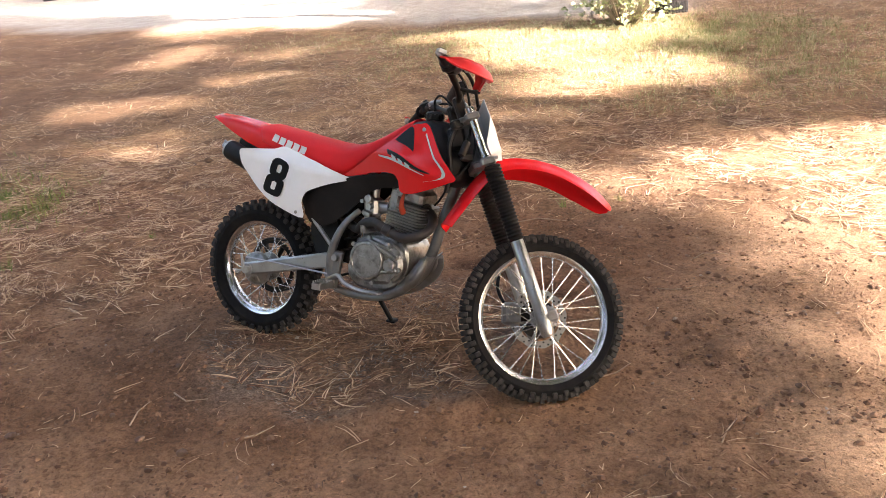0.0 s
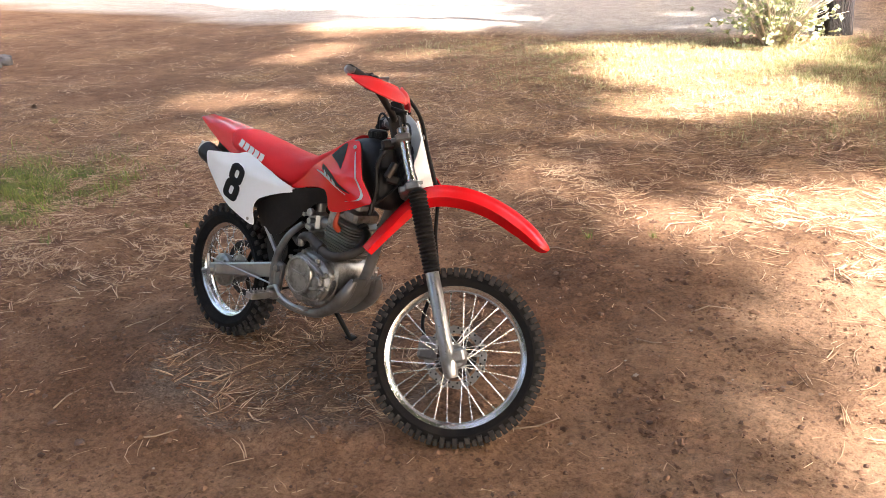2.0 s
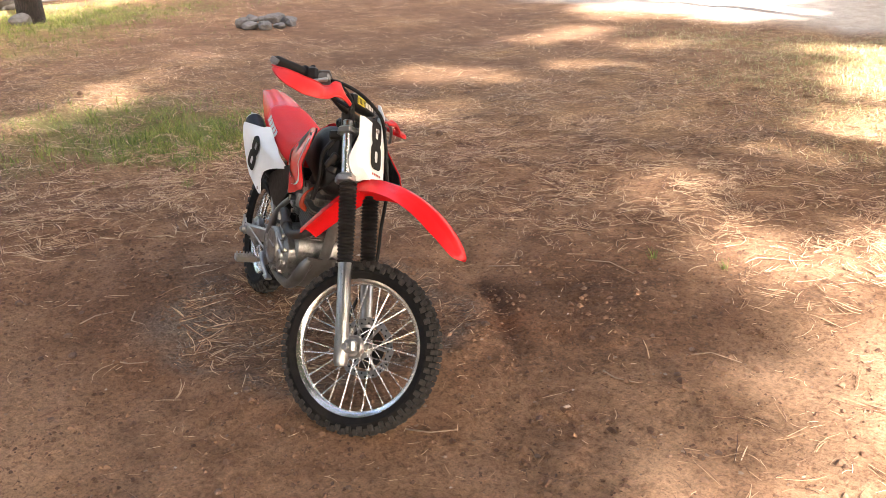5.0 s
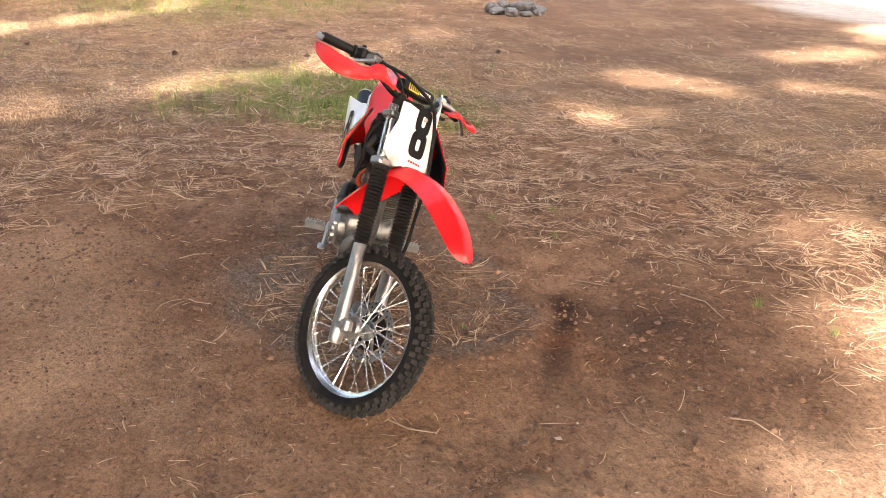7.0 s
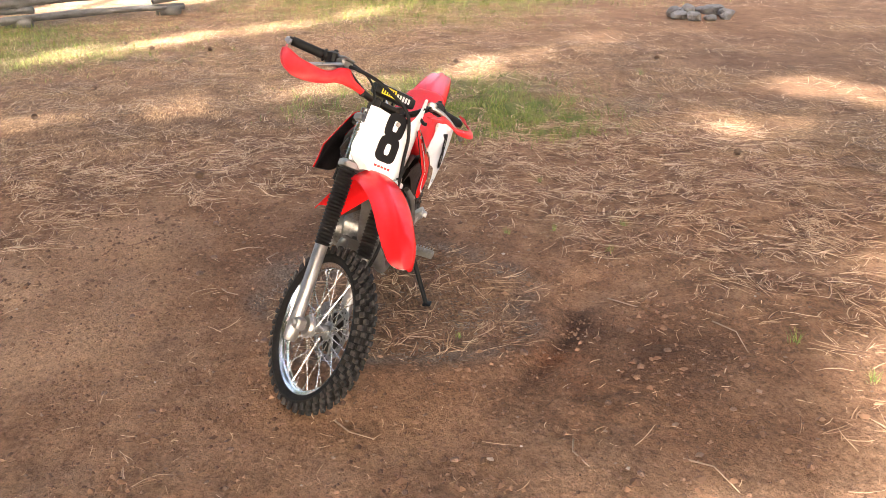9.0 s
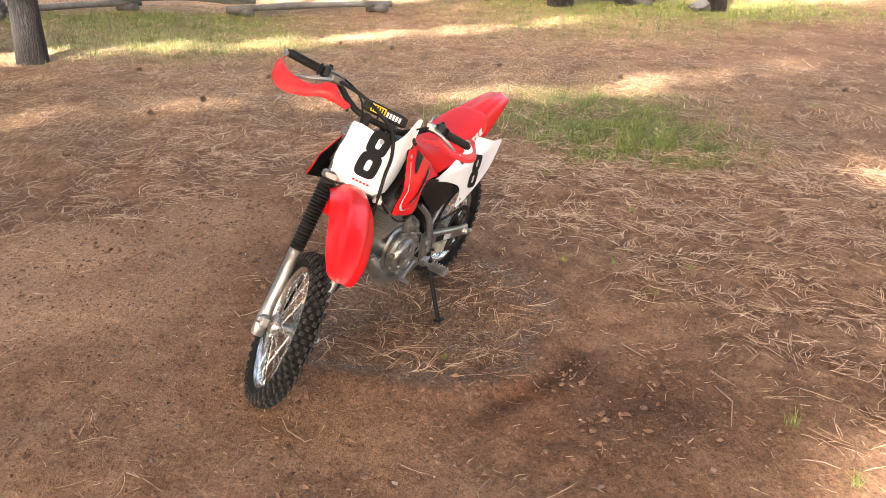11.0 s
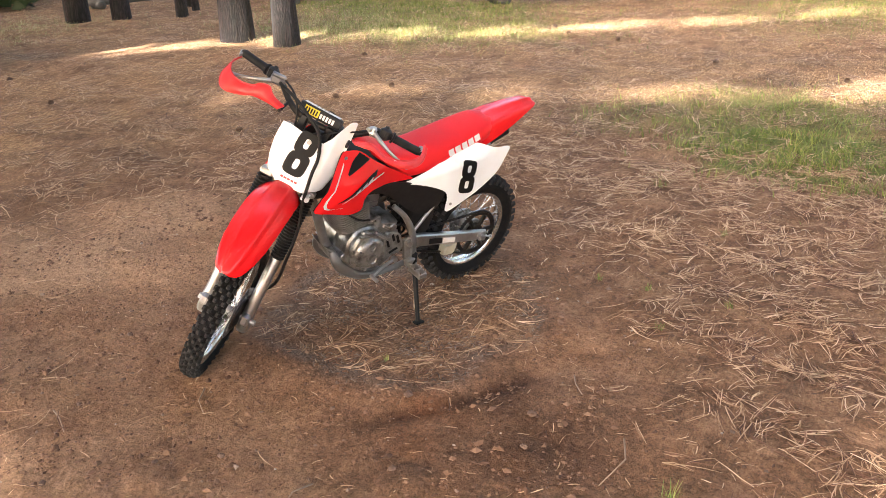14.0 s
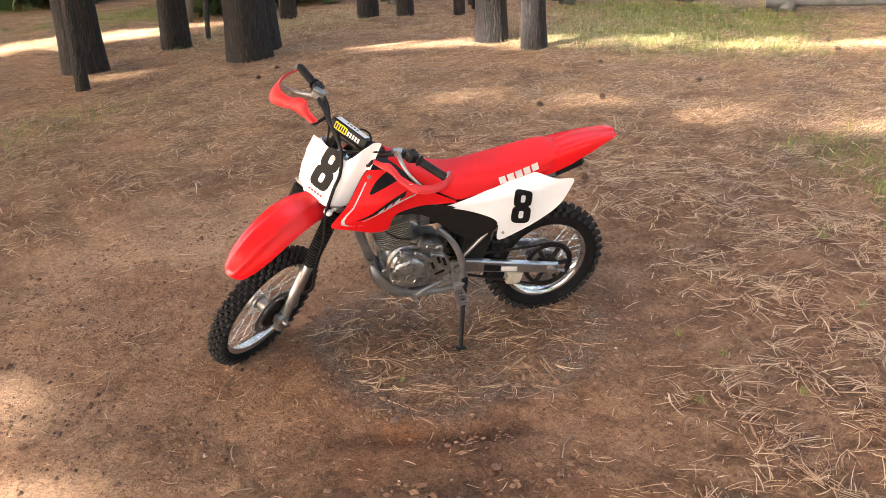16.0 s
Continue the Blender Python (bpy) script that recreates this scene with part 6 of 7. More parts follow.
# rear mudguard
rows = []
T_TOP = [(-0.268, 0.941), (-0.240, 0.945), (-0.15, 0.938), (-0.05, 0.924), (0.05, 0.903), (0.12, 0.88)]
T_LOW = [(-0.268, 0.934), (-0.240, 0.924), (-0.15, 0.884), (-0.05, 0.842), (0.05, 0.812), (0.12, 0.806)]
T_W = [(-0.268, 0.044), (-0.25, 0.056), (-0.15, 0.072), (0.0, 0.090), (0.12, 0.100)]
for k in range(26):
    x = -0.268 + 0.388 * k / 25
    zt, zl, w = along(T_TOP, x), along(T_LOW, x), along(T_W, x)
    row = []
    for j in range(19):
        v = -1 + 2 * j / 18
        if abs(v) < 0.55:
            y, z = v / 0.55 * w * 0.80, zt - 0.004 * (v / 0.55) ** 2 + (0.006 if abs(v) < 0.2 else 0)
        else:
            q = (abs(v) - 0.55) / 0.45
            y, z = math.copysign(w * (0.80 + 0.20 * math.sin(q * math.pi / 2) ** 0.8), v), zt - 0.004 + (zl - zt + 0.004) * q ** 1.3
        row.append((x, y, z))
    rows.append(row)
Shape().sheet(rows, 0.0035).part("rear_fender", RED, bike, "glossy red rear fender", 60)
un = Shape().box((-0.02, 0, 0.80), (0.22, 0.11, 0.06), (0, 18, 0), 0.02)
un.part("inner_fender", BLACK, bike, "black inner fender")

# side number panels: the one over the muffler is shorter and stands further out
PANELS = {1: ([(-0.036, 0.804), (-0.024, 0.815), (0.05, 0.822), (0.15, 0.842), (0.30, 0.800), (0.42, 0.765), (0.52, 0.738)],
              [(-0.036, 0.798), (-0.018, 0.756), (0.02, 0.690), (0.10, 0.630), (0.20, 0.578), (0.292, 0.545), (0.296, 0.622), (0.325, 0.664), (0.42, 0.705), (0.52, 0.730)],
              [(-0.06, 0.154), (0.20, 0.152), (0.31, 0.147), (0.52, 0.112)]),
          -1: ([(0.012, 0.808), (0.022, 0.818), (0.070, 0.822), (0.150, 0.826), (0.197, 0.836), (0.323, 0.797), (0.43, 0.764), (0.522, 0.736)],
               [(0.012, 0.798), (0.024, 0.759), (0.058, 0.716), (0.109, 0.660), (0.165, 0.615), (0.243, 0.580), (0.318, 0.562), (0.311, 0.620), (0.322, 0.656), (0.350, 0.678), (0.436, 0.709), (0.522, 0.730)],
               [(0.01, 0.190), (0.17, 0.172), (0.22, 0.165), (0.31, 0.157), (0.42, 0.138), (0.52, 0.112)])}


def panel_y(x, z, side):
    fold = min(1, max(0, (x - 0.03) / 0.10)) * min(1, max(0, (0.50 - x) / 0.15))
    line = along([(0.0, 0.80), (0.15, 0.79), (0.32, 0.762), (0.52, 0.72)], x)
    return side * (along(PANELS[side][2], x) - 1.0 * fold * max(0, z - line) - 0.05 * max(0, 0.62 - z))


for side in (-1, 1):
    rows = []
    top, low = curve(PANELS[side][0], 34), curve(PANELS[side][1], 34)
    for a, b in zip(top, low):
        row = []
        for j in range(12):
            t = j / 11
            x, z = a[0] + (b[0] - a[0]) * t, a[1] + (b[1] - a[1]) * t
            row.append((x, panel_y(x, z, side), z))
        rows.append(row)
    ob = Shape().sheet(rows if side > 0 else [r[::-1] for r in rows], 0.003).part("side_panel", WHITE, bike, "white side panel with a black number 8", 60)

    def number_at(u, v):
        if side > 0:
            x, z = 0.196 + u - 0.05 * v, 0.706 + v + 0.18 * u
        else:
            c_, s_ = math.cos(radians(20)), math.sin(radians(20))
            x, z = 0.193 + u * c_ + v * s_, 0.714 + v * c_ - u * s_
        return x, panel_y(x, z, side) + side * 0.003, z

    e8 = figure_eight(number_at, 0.088, 0.165 if side > 0 else 0.152, "number", ob)
    part("race_number", e8.mesh("race_number", INK), ob, "black number 8 sticker")
    sx = 0.272 if side > 0 else 0.286
    sc = Shape().rod((sx, panel_y(sx, 0.58, side) - side * 0.002, 0.582), (sx, panel_y(sx, 0.58, side) + side * 0.004, 0.582), 0.007, n=12, bevel=0.0015)
    part("panel_screw", sc.mesh("panel_screw", STEEL), ob)
    # black side cover below
    C_TOP = [(0.288, 0.62), (0.325, 0.662), (0.42, 0.703), (0.52, 0.742), (0.64, 0.765), (0.76, 0.775)]
    C_LOW = [(0.300, 0.555), (0.33, 0.535), (0.41, 0.54), (0.50, 0.60), (0.62, 0.70), (0.76, 0.72)]
    rows = []
    for a, b in zip(curve(C_TOP, 22), curve(C_LOW, 22)):
        rows.append([(a[0] + (b[0] - a[0]) * j / 7, side * (0.118 - 0.02 * (j / 7)), a[1] + (b[1] - a[1]) * j / 7) for j in range(8)])
    Shape().sheet(rows if side > 0 else [r[::-1] for r in rows], 0.004).part("side_cover", BLACK, bike, "matt black lower side cover", 60)

# fuel tank and shrouds
s = Shape()
rings = []
for x, zt, zb, w in [(0.60, 0.87, 0.77, 0.07), (0.68, 0.93, 0.755, 0.085), (0.76, 0.975, 0.75, 0.10), (0.83, 0.985, 0.74, 0.115), (0.89, 0.965, 0.735, 0.12), (0.94, 0.915, 0.735, 0.11), (0.972, 0.85, 0.75, 0.085), (0.985, 0.80, 0.765, 0.05)]:
    ring = []
    for j in range(20):
        a = 2 * math.pi * j / 20
        c, q = math.cos(a), math.sin(a)
        ring.append((x, w * math.copysign(abs(c) ** 0.7, c), (zt + zb) / 2 + (zt - zb) / 2 * math.copysign(abs(q) ** 0.75, q)))
    rings.append(ring)
s.loft(rings)
s.part("fuel_tank", BLACK, bike, "black plastic fuel tank", 60)
cp = Shape().turned([(0.975, 0.030), (0.985, 0.034), (1.008, 0.034), (1.014, 0.028), (1.015, 0.010)], 24, "Z", (0.815, 0, 0))
for k in range(12):
    a = 2 * math.pi * k / 12
    cp.box((0.815 + 0.034 * math.cos(a), 0.034 * math.sin(a), 0.996), (0.006, 0.008, 0.018), (0, 0, math.degrees(a)), 0.002)
cp.part("fuel_cap", BLACK, bike, "black fuel cap")
vt = Shape().tube([(0.815, 0, 1.012), (0.815, -0.005, 1.055), (0.85, -0.02, 1.075), (0.90, -0.02, 1.04)], 0.004, 8, smooth=5)
vt.part("vent_hose", BOOT, bike)

S_TOP = [(0.475, 0.748), (0.53, 0.782), (0.62, 0.842), (0.70, 0.895), (0.775, 0.952), (0.83, 0.968), (0.872, 0.962), (0.950, 0.868), (1.028, 0.785)]
S_LOW = [(0.475, 0.740), (0.55, 0.752), (0.64, 0.772), (0.735, 0.778), (0.772, 0.758), (0.788, 0.714), (0.850, 0.714), (0.945, 0.745), (1.024, 0.775)]


def shroud_y(x, z, side):
    t = min(max((x - 0.48) / 0.42, 0), 1)
    y = 0.102 + 0.096 * t * t * (3 - 2 * t) - 0.55 * max(0, z - 0.85) - 0.10 * max(0, 0.76 - z) * t
    rib = 0.008 * math.exp(-((z - 0.80 - 0.28 * (0.9 - x)) / 0.022) ** 2) * t
    return side * (y + rib)


for side in (-1, 1):
    rows = []
    for a, b in zip(curve(S_TOP, 40), curve(S_LOW, 40)):
        row = []
        for j in range(14):
            t = j / 13
            x, z = a[0] + (b[0] - a[0]) * t, a[1] + (b[1] - a[1]) * t
            row.append((x, shroud_y(x, z, side), z))
        rows.append(row)
    sh = Shape().sheet(rows if side > 0 else [r[::-1] for r in rows], 0.003).part("shroud", RED, bike, "red radiator shroud with black and silver graphics", 60)

    liner = [[Vector(p) - Vector((0, side * 0.006, 0)) for p in r] for r in rows[18:]]
    part("shroud_liner", Shape().sheet(liner if side > 0 else [r[::-1] for r in liner], 0.002).mesh("shroud_liner", BLACK, 60), sh, "black inner face of the shroud")

    def decal(name, a_line, b_line, mat, label, lift=0.0022, n=14):
        s = Shape()
        grid = []
        for a, b in zip(curve(a_line, n), curve(b_line, n)):
            grid.append([(a[0] + (b[0] - a[0]) * j / 3, a[1] + (b[1] - a[1]) * j / 3) for j in range(4)])
        s.add([(x, shroud_y(x, z, side) + side * lift, z) for r in grid for x, z in r], [(i * 4 + j, i * 4 + j + 1, (i + 1) * 4 + j + 1, (i + 1) * 4 + j) for i in range(n - 1) for j in range(3)])
        return part(name, s.mesh(name, mat), sh, label)

    if side > 0:
        decal("dark_graphic", [(0.780, 0.952), (0.826, 0.930), (0.862, 0.894)], [(0.730, 0.912), (0.800, 0.898), (0.857, 0.886)], INK, "black wedge graphic")
    else:
        decal("dark_graphic", [(0.728, 0.902), (0.768, 0.940), (0.803, 0.952), (0.838, 0.872)], [(0.743, 0.898), (0.768, 0.892), (0.803, 0.882), (0.838, 0.866)], INK, "black triangle graphic")
    decal("silver_stripe", [(0.872, 0.936), (0.928, 0.862), (0.988, 0.789), (0.90, 0.763)], [(0.869, 0.931), (0.923, 0.859), (0.974, 0.790), (0.894, 0.760)], SILVERPRINT, "silver arrow stripe")
    decal("dark_stripe", [(0.70, 0.868), (0.78, 0.850), (0.86, 0.815), (0.925, 0.795)], [(0.715, 0.850), (0.79, 0.828), (0.865, 0.802), (0.925, 0.792)], INK, "black stripe graphic", 0.0024)
    decal("silver_line", [(0.66, 0.842), (0.74, 0.836), (0.82, 0.812), (0.90, 0.787)], [(0.665, 0.836), (0.745, 0.826), (0.825, 0.805), (0.90, 0.784)], SILVERPRINT, "silver line graphic", 0.0028)
    for k in range(3):
        x0 = 0.735 + 0.036 * k
        decal("model_mark", [(x0, 0.852 - 0.012 * k), (x0 + 0.014, 0.846 - 0.012 * k), (x0 + 0.026, 0.840 - 0.012 * k)], [(x0 + 0.006, 0.836 - 0.012 * k), (x0 + 0.018, 0.830 - 0.012 * k), (x0 + 0.030, 0.825 - 0.012 * k)], SILVERPRINT, "silver model mark", 0.0034, 4)
    sc = Shape().rod((0.855, shroud_y(0.855, 0.95, side), 0.948), (0.855, shroud_y(0.855, 0.95, side) + side * 0.005, 0.948), 0.008, n=12, bevel=0.0015)
    part("shroud_bolt", sc.mesh("shroud_bolt", STEEL), sh)

# -- frame --
f = Shape().tube([(0.975, 0, 0.90), (0.925, 0, 0.735), (0.885, 0, 0.62), (0.842, 0, 0.475), (0.80, 0, 0.40)], [0.024, 0.021, 0.021, 0.021, 0.020], 14, smooth=4)
f.part("down_tube", FRAME, bike, "grey frame down tube")
h = Shape().rod((HEAD.x - 0.02 * 0.4, 0, HEAD.z + 0.02), (HEAD.x - 0.19 * 0.407, 0, HEAD.z + 0.19 * 0.9135), 0.030, n=18, bevel=0.004)
h.box((0.945, 0, 0.87), (0.09, 0.05, 0.06), (0, -20, 0), 0.01)
h.part("head_stock", FRAME, bike)
f = Shape().tube([(0.94, 0, 0.92), (0.80, 0, 0.86), (0.62, 0, 0.76), (0.54, 0, 0.68)], 0.022, 12, smooth=4)
f.part("top_tube", FRAME, bike)
for side in (-1, 1):
    f = Shape().tube([(0.835, side * 0.03, 0.45), (0.80, side * 0.07, 0.375), (0.735, side * 0.085, 0.305), (0.65, side * 0.085, 0.275), (0.53, side * 0.085, 0.270), (0.45, side * 0.09, 0.285)], 0.0145, 12, smooth=5)
    f.part("cradle_tube", FRAME, bike, "grey lower cradle tube")
    f = Shape().tube([(0.548, side * 0.085, 0.612), (0.495, side * 0.108, 0.555), (0.458, side * 0.118, 0.48), (0.440, side * 0.120, 0.40), (0.448, side * 0.112, 0.31)], [0.012, 0.013, 0.016, 0.019, 0.018], 12, smooth=5)
    f.box((0.455, side * 0.116, 0.385), (0.07, 0.022, 0.12), (0, 8, 0), 0.01)
    f.part("pivot_frame", FRAME, bike, "grey frame pivot section")
    f = Shape().rod((0.472, side * 0.100, 0.418), (0.472, side * 0.142, 0.418), 0.015, n=6)
    f.part("pivot_bolt", STEEL, bike)
    f = Shape().rod((0.445, side * 0.10, 0.44), (0.28, side * 0.09, 0.60), 0.009, n=10)
    f.part("subframe_stay", SATIN, bike, "silver subframe stay")
    f = Shape().rod((0.60, side * 0.07, 0.73), (0.02, side * 0.075, 0.80), 0.010, n=10)
    f.part("subframe_rail", FRAME, bike)
    # swing arm
    ring_at = [(0.455, 0.398, 0.066, 0.028), (0.38, 0.388, 0.064, 0.030), (0.20, 0.348, 0.058, 0.030), (0.04, 0.312, 0.054, 0.028), (-0.035, 0.300, 0.046, 0.020)]
    sw = Shape()
    rings = []
    for x, z, hh, ww in ring_at:
        y = side * (0.095 if x < 0.3 else 0.092)
        c = 0.006
        rings.append([(x, y - ww / 2 + c, z - hh / 2), (x, y + ww / 2 - c, z - hh / 2), (x, y + ww / 2, z - hh / 2 + c), (x, y + ww / 2, z + hh / 2 - c), (x, y + ww / 2 - c, z + hh / 2), (x, y - ww / 2 + c, z + hh / 2), (x, y - ww / 2, z + hh / 2 - c), (x, y - ww / 2, z - hh / 2 + c)])
    sw.loft(rings)
    arm = sw.part("swing_arm", SATIN, bike, "brushed silver swing arm")
    n_ = Shape().rod((0, side * 0.108, REAR_R + 0.005), (0, side * 0.128, REAR_R + 0.005), 0.015, n=6)
    n_.rod((0, side * 0.104, REAR_R + 0.005), (0, side * 0.112, REAR_R + 0.005), 0.024, n=18)
    n_.rod((-0.02, side * 0.112, REAR_R), (-0.065, side * 0.112, REAR_R - 0.012), 0.005, n=8)
    n_.rod((-0.055, side * 0.112, REAR_R - 0.010), (-0.063, side * 0.112, REAR_R - 0.012), 0.010, n=6)
    n_.part("axle_nut", STEEL, bike, "steel axle nut and chain adjuster")
    if side > 0:
        # flat black plate paints the shade of a recess in the arm
        lb = Shape().plate([(0.335, 0.360), (0.255, 0.342), (0.255, 0.372), (0.335, 0.390)], 0.1105, 0.1125, inset=0.001)
        part("dark_recess", lb.mesh("dark_recess", INK), arm, "flat black plate painted as a shaded recess")
        lb = Shape().plate([(0.250, 0.341), (0.175, 0.324), (0.175, 0.350), (0.250, 0.368)], 0.1105, 0.1125, inset=0.001)
        part("white_label", lb.mesh("white_label", WHITEPRINT), arm, "white label")
gd = Shape().plate([(0.125, 0.282), (0.138, 0.232), (0.15, 0.226), (0.205, 0.231), (0.213, 0.243), (0.202, 0.284)], 0.045, 0.082, inset=0.006)
gd.part("chain_guide", IVORY, bike, "ivory plastic chain guide")
rb = Shape().tube([(0.43, -0.125, 0.345), (0.25, -0.128, 0.352), (0.05, -0.125, 0.355), (-0.01, -0.11, 0.352)], 0.004, 8)
rb.rod((-0.02, -0.115, 0.30), (-0.035, -0.112, 0.365), 0.007, 0.005, 8)
rb.part("brake_rod", STEEL, bike, "thin rear brake rod")
sp_ = Shape()
pts, rad = [], []
for k in range(97):
    a = 2 * math.pi * k / 16
    p0 = Vector((0.44, 0, 0.40)).lerp(Vector((0.50, 0, 0.68)), k / 96)
    pts.append(p0 + Vector((math.cos(a) * 0.032, math.sin(a) * 0.032, 0)))
sp_.tube(pts, 0.006, 6)
sp_.part("shock_spring", DARK, bike, "dark rear shock spring")
Shape().rod((0.44, 0, 0.38), (0.505, 0, 0.70), 0.020, n=14).part("shock_body", DARK, bike)

# -- engine --
def rounded(pts, r, n=5):
    """A polygon of (x, z) with rounded corners."""
    out = []
    m = len(pts)
    for i in range(m):
        p0, p1, p2 = (Vector(pts[(i + d) % m]) for d in (-1, 0, 1))
        a, b = (p0 - p1), (p2 - p1)
        k = min(r, a.length * 0.45, b.length * 0.45)
        a, b = p1 + a.normalized() * k, p1 + b.normalized() * k
        for j in range(n):
            t = j / (n - 1)
            out.append(tuple(a * (1 - t) ** 2 + p1 * 2 * t * (1 - t) + b * t * t))
    return out


CASE = rounded([(0.505, 0.355), (0.53, 0.475), (0.60, 0.535), (0.735, 0.540), (0.785, 0.50), (0.795, 0.43), (0.765, 0.345), (0.69, 0.305), (0.56, 0.308)], 0.04)
CASE_L = rounded([(0.505, 0.355), (0.53, 0.475), (0.60, 0.530), (0.72, 0.540), (0.768, 0.50), (0.785, 0.43), (0.765, 0.350), (0.70, 0.305), (0.56, 0.305)], 0.035)
eng = Shape().plate(CASE, 0.0, -0.105, inset=0.010).plate(CASE_L, 0.0, 0.085, inset=0.010)
eng.box((0.60, 0.02, 0.545), (0.12, 0.10, 0.03), (0, -6, 0), 0.01)
eng.box((0.578, 0.035, 0.515), (0.13, 0.115, 0.075), (0, -14, 0), 0.016)
eng.rod((0.545, 0.06, 0.505), (0.545, 0.100, 0.505), 0.020, n=16, bevel=0.004)
eng.box((0.560, 0.094, 0.505), (0.10, 0.012, 0.016), (0, -35, 0), 0.005)
eng.rod((0.775, 0.0, 0.40), (0.775, 0.075, 0.40), 0.028, n=16, bevel=0.004)
engine = eng.part("crankcase", ALU, bike, "cast aluminium engine case")
for side, y0, y1 in ((-1, 0.100, 0.145),):
    c = rounded([(0.548, 0.365), (0.560, 0.49), (0.63, 0.525), (0.725, 0.512), (0.782, 0.47), (0.790, 0.405), (0.752, 0.352), (0.66, 0.336)], 0.05)
    s = Shape().plate(c, -y0, -y1, inset=0.014)
    s.turned([(-0.140, 0.078), (-0.157, 0.077), (-0.163, 0.073), (-0.164, 0.064), (-0.161, 0.062), (-0.162, 0.02)], 40, "Y", (0.636, 0, 0.432))
    s.turned([(-0.140, 0.027), (-0.156, 0.026), (-0.161, 0.021), (-0.161, 0.01)], 24, "Y", (0.738, 0, 0.425))
    s.box((0.712, -0.148, 0.478), (0.13, 0.022, 0.018), (0, 24, 0), 0.008)
    s.box((0.690, -0.148, 0.500), (0.10, 0.018, 0.012), (0, 14, 0), 0.005)
    s.box((0.752, -0.146, 0.380), (0.060, 0.018, 0.012), (0, -48, 0), 0.005)
    s.box((0.700, -0.148, 0.395), (0.15, 0.020, 0.016), (0, -12, 0), 0.007)
    s.rod((0.60, -0.13, 0.535), (0.597, -0.13, 0.562), 0.012, n=8)
    s.box((0.638, -0.163, 0.440), (0.075, 0.004, 0.010), (0, 6, 0), 0.001)
    cover = s.part("clutch_cover", ALU, bike, "round cast clutch cover")
    for k, (x, z) in enumerate([(0.556, 0.40), (0.567, 0.487), (0.64, 0.522), (0.722, 0.504), (0.774, 0.462), (0.781, 0.410), (0.746, 0.362), (0.66, 0.346)]):
        b = Shape().rod((x, -0.140, z), (x, -0.152, z), 0.0085, n=6)
        part("cover_bolt", b.mesh("cover_bolt", STEEL), cover)
c = rounded([(0.585, 0.375), (0.60, 0.48), (0.66, 0.53), (0.74, 0.525), (0.775, 0.46), (0.765, 0.375), (0.70, 0.338), (0.63, 0.345)], 0.05)
s = Shape().plate(c, 0.09, 0.118, inset=0.010)
s.turned([(0.112, 0.076), (0.134, 0.074), (0.146, 0.063), (0.150, 0.044), (0.151, 0.02)], 40, "Y", (0.688, 0, 0.436))
s.turned([(0.146, 0.027), (0.157, 0.026), (0.158, 0.018), (0.154, 0.015), (0.154, 0.006)], 24, "Y", (0.685, 0, 0.412))
s.turned([(0.130, 0.022), (0.153, 0.021), (0.154, 0.014), (0.150, 0.012), (0.150, 0.005)], 20, "Y", (0.690, 0, 0.472))
for a in (25, 95, 150, 205, 265, 330):
    c_, s_ = math.cos(radians(a)), math.sin(radians(a))
    s.box((0.688 + 0.052 * c_, 0.144, 0.436 + 0.052 * s_), (0.040, 0.010, 0.009), (0, -a, 0), 0.003)
s.box((0.625, 0.126, 0.505), (0.10, 0.022, 0.016), (0, -38, 0), 0.006)
s.box((0.610, 0.126, 0.440), (0.016, 0.024, 0.11), (0, 6, 0), 0.006)
s.box((0.675, 0.120, 0.520), (0.12, 0.020, 0.018), (0, -28, 0), 0.007)
s.part("generator_cover", ALU, bike, "round cast generator cover")
for k, (x, z) in enumerate([(0.596, 0.40), (0.605, 0.476), (0.658, 0.521), (0.733, 0.515), (0.765, 0.455), (0.757, 0.385), (0.70, 0.346), (0.64, 0.353)]):
    b = Shape().rod((x, 0.112, z), (x, 0.125, z), 0.008, n=6)
    part("cover_bolt", b.mesh("cover_bolt", STEEL), engine)
ca = Shape().rod((0.625, 0.09, 0.535), (0.625, 0.09, 0.575), 0.010, n=10)
ca.box((0.648, 0.09, 0.578), (0.055, 0.014, 0.010), (0, 10, 0), 0.003)
ca.part("clutch_arm", STEEL, bike)
cc = Shape().tube([(0.672, 0.09, 0.578), (0.74, 0.085, 0.60), (0.83, 0.06, 0.68), (0.90, 0.04, 0.80)], 0.0045, 8, smooth=5)
cc.part("engine_cable", BOOT, bike)
g_ = rounded([(0.500, 0.370), (0.486, 0.40), (0.512, 0.475), (0.585, 0.502), (0.602, 0.42), (0.580, 0.365)], 0.02)
s = Shape().plate(g_, 0.095, 0.112, inset=0.004)
sg = s.part("sprocket_guard", ALU, bike, "cast front sprocket guard")
for x, z, w, hgt in ((0.524, 0.448, 0.013, 0.046), (0.550, 0.462, 0.013, 0.038), (0.545, 0.394, 0.048, 0.012), (0.578, 0.440, 0.012, 0.046)):
    b = Shape().box((x, 0.1125, z), (w, 0.003, hgt), (0, 18, 0), 0.003)
    part("guard_slot", b.mesh("guard_slot", INK), sg)

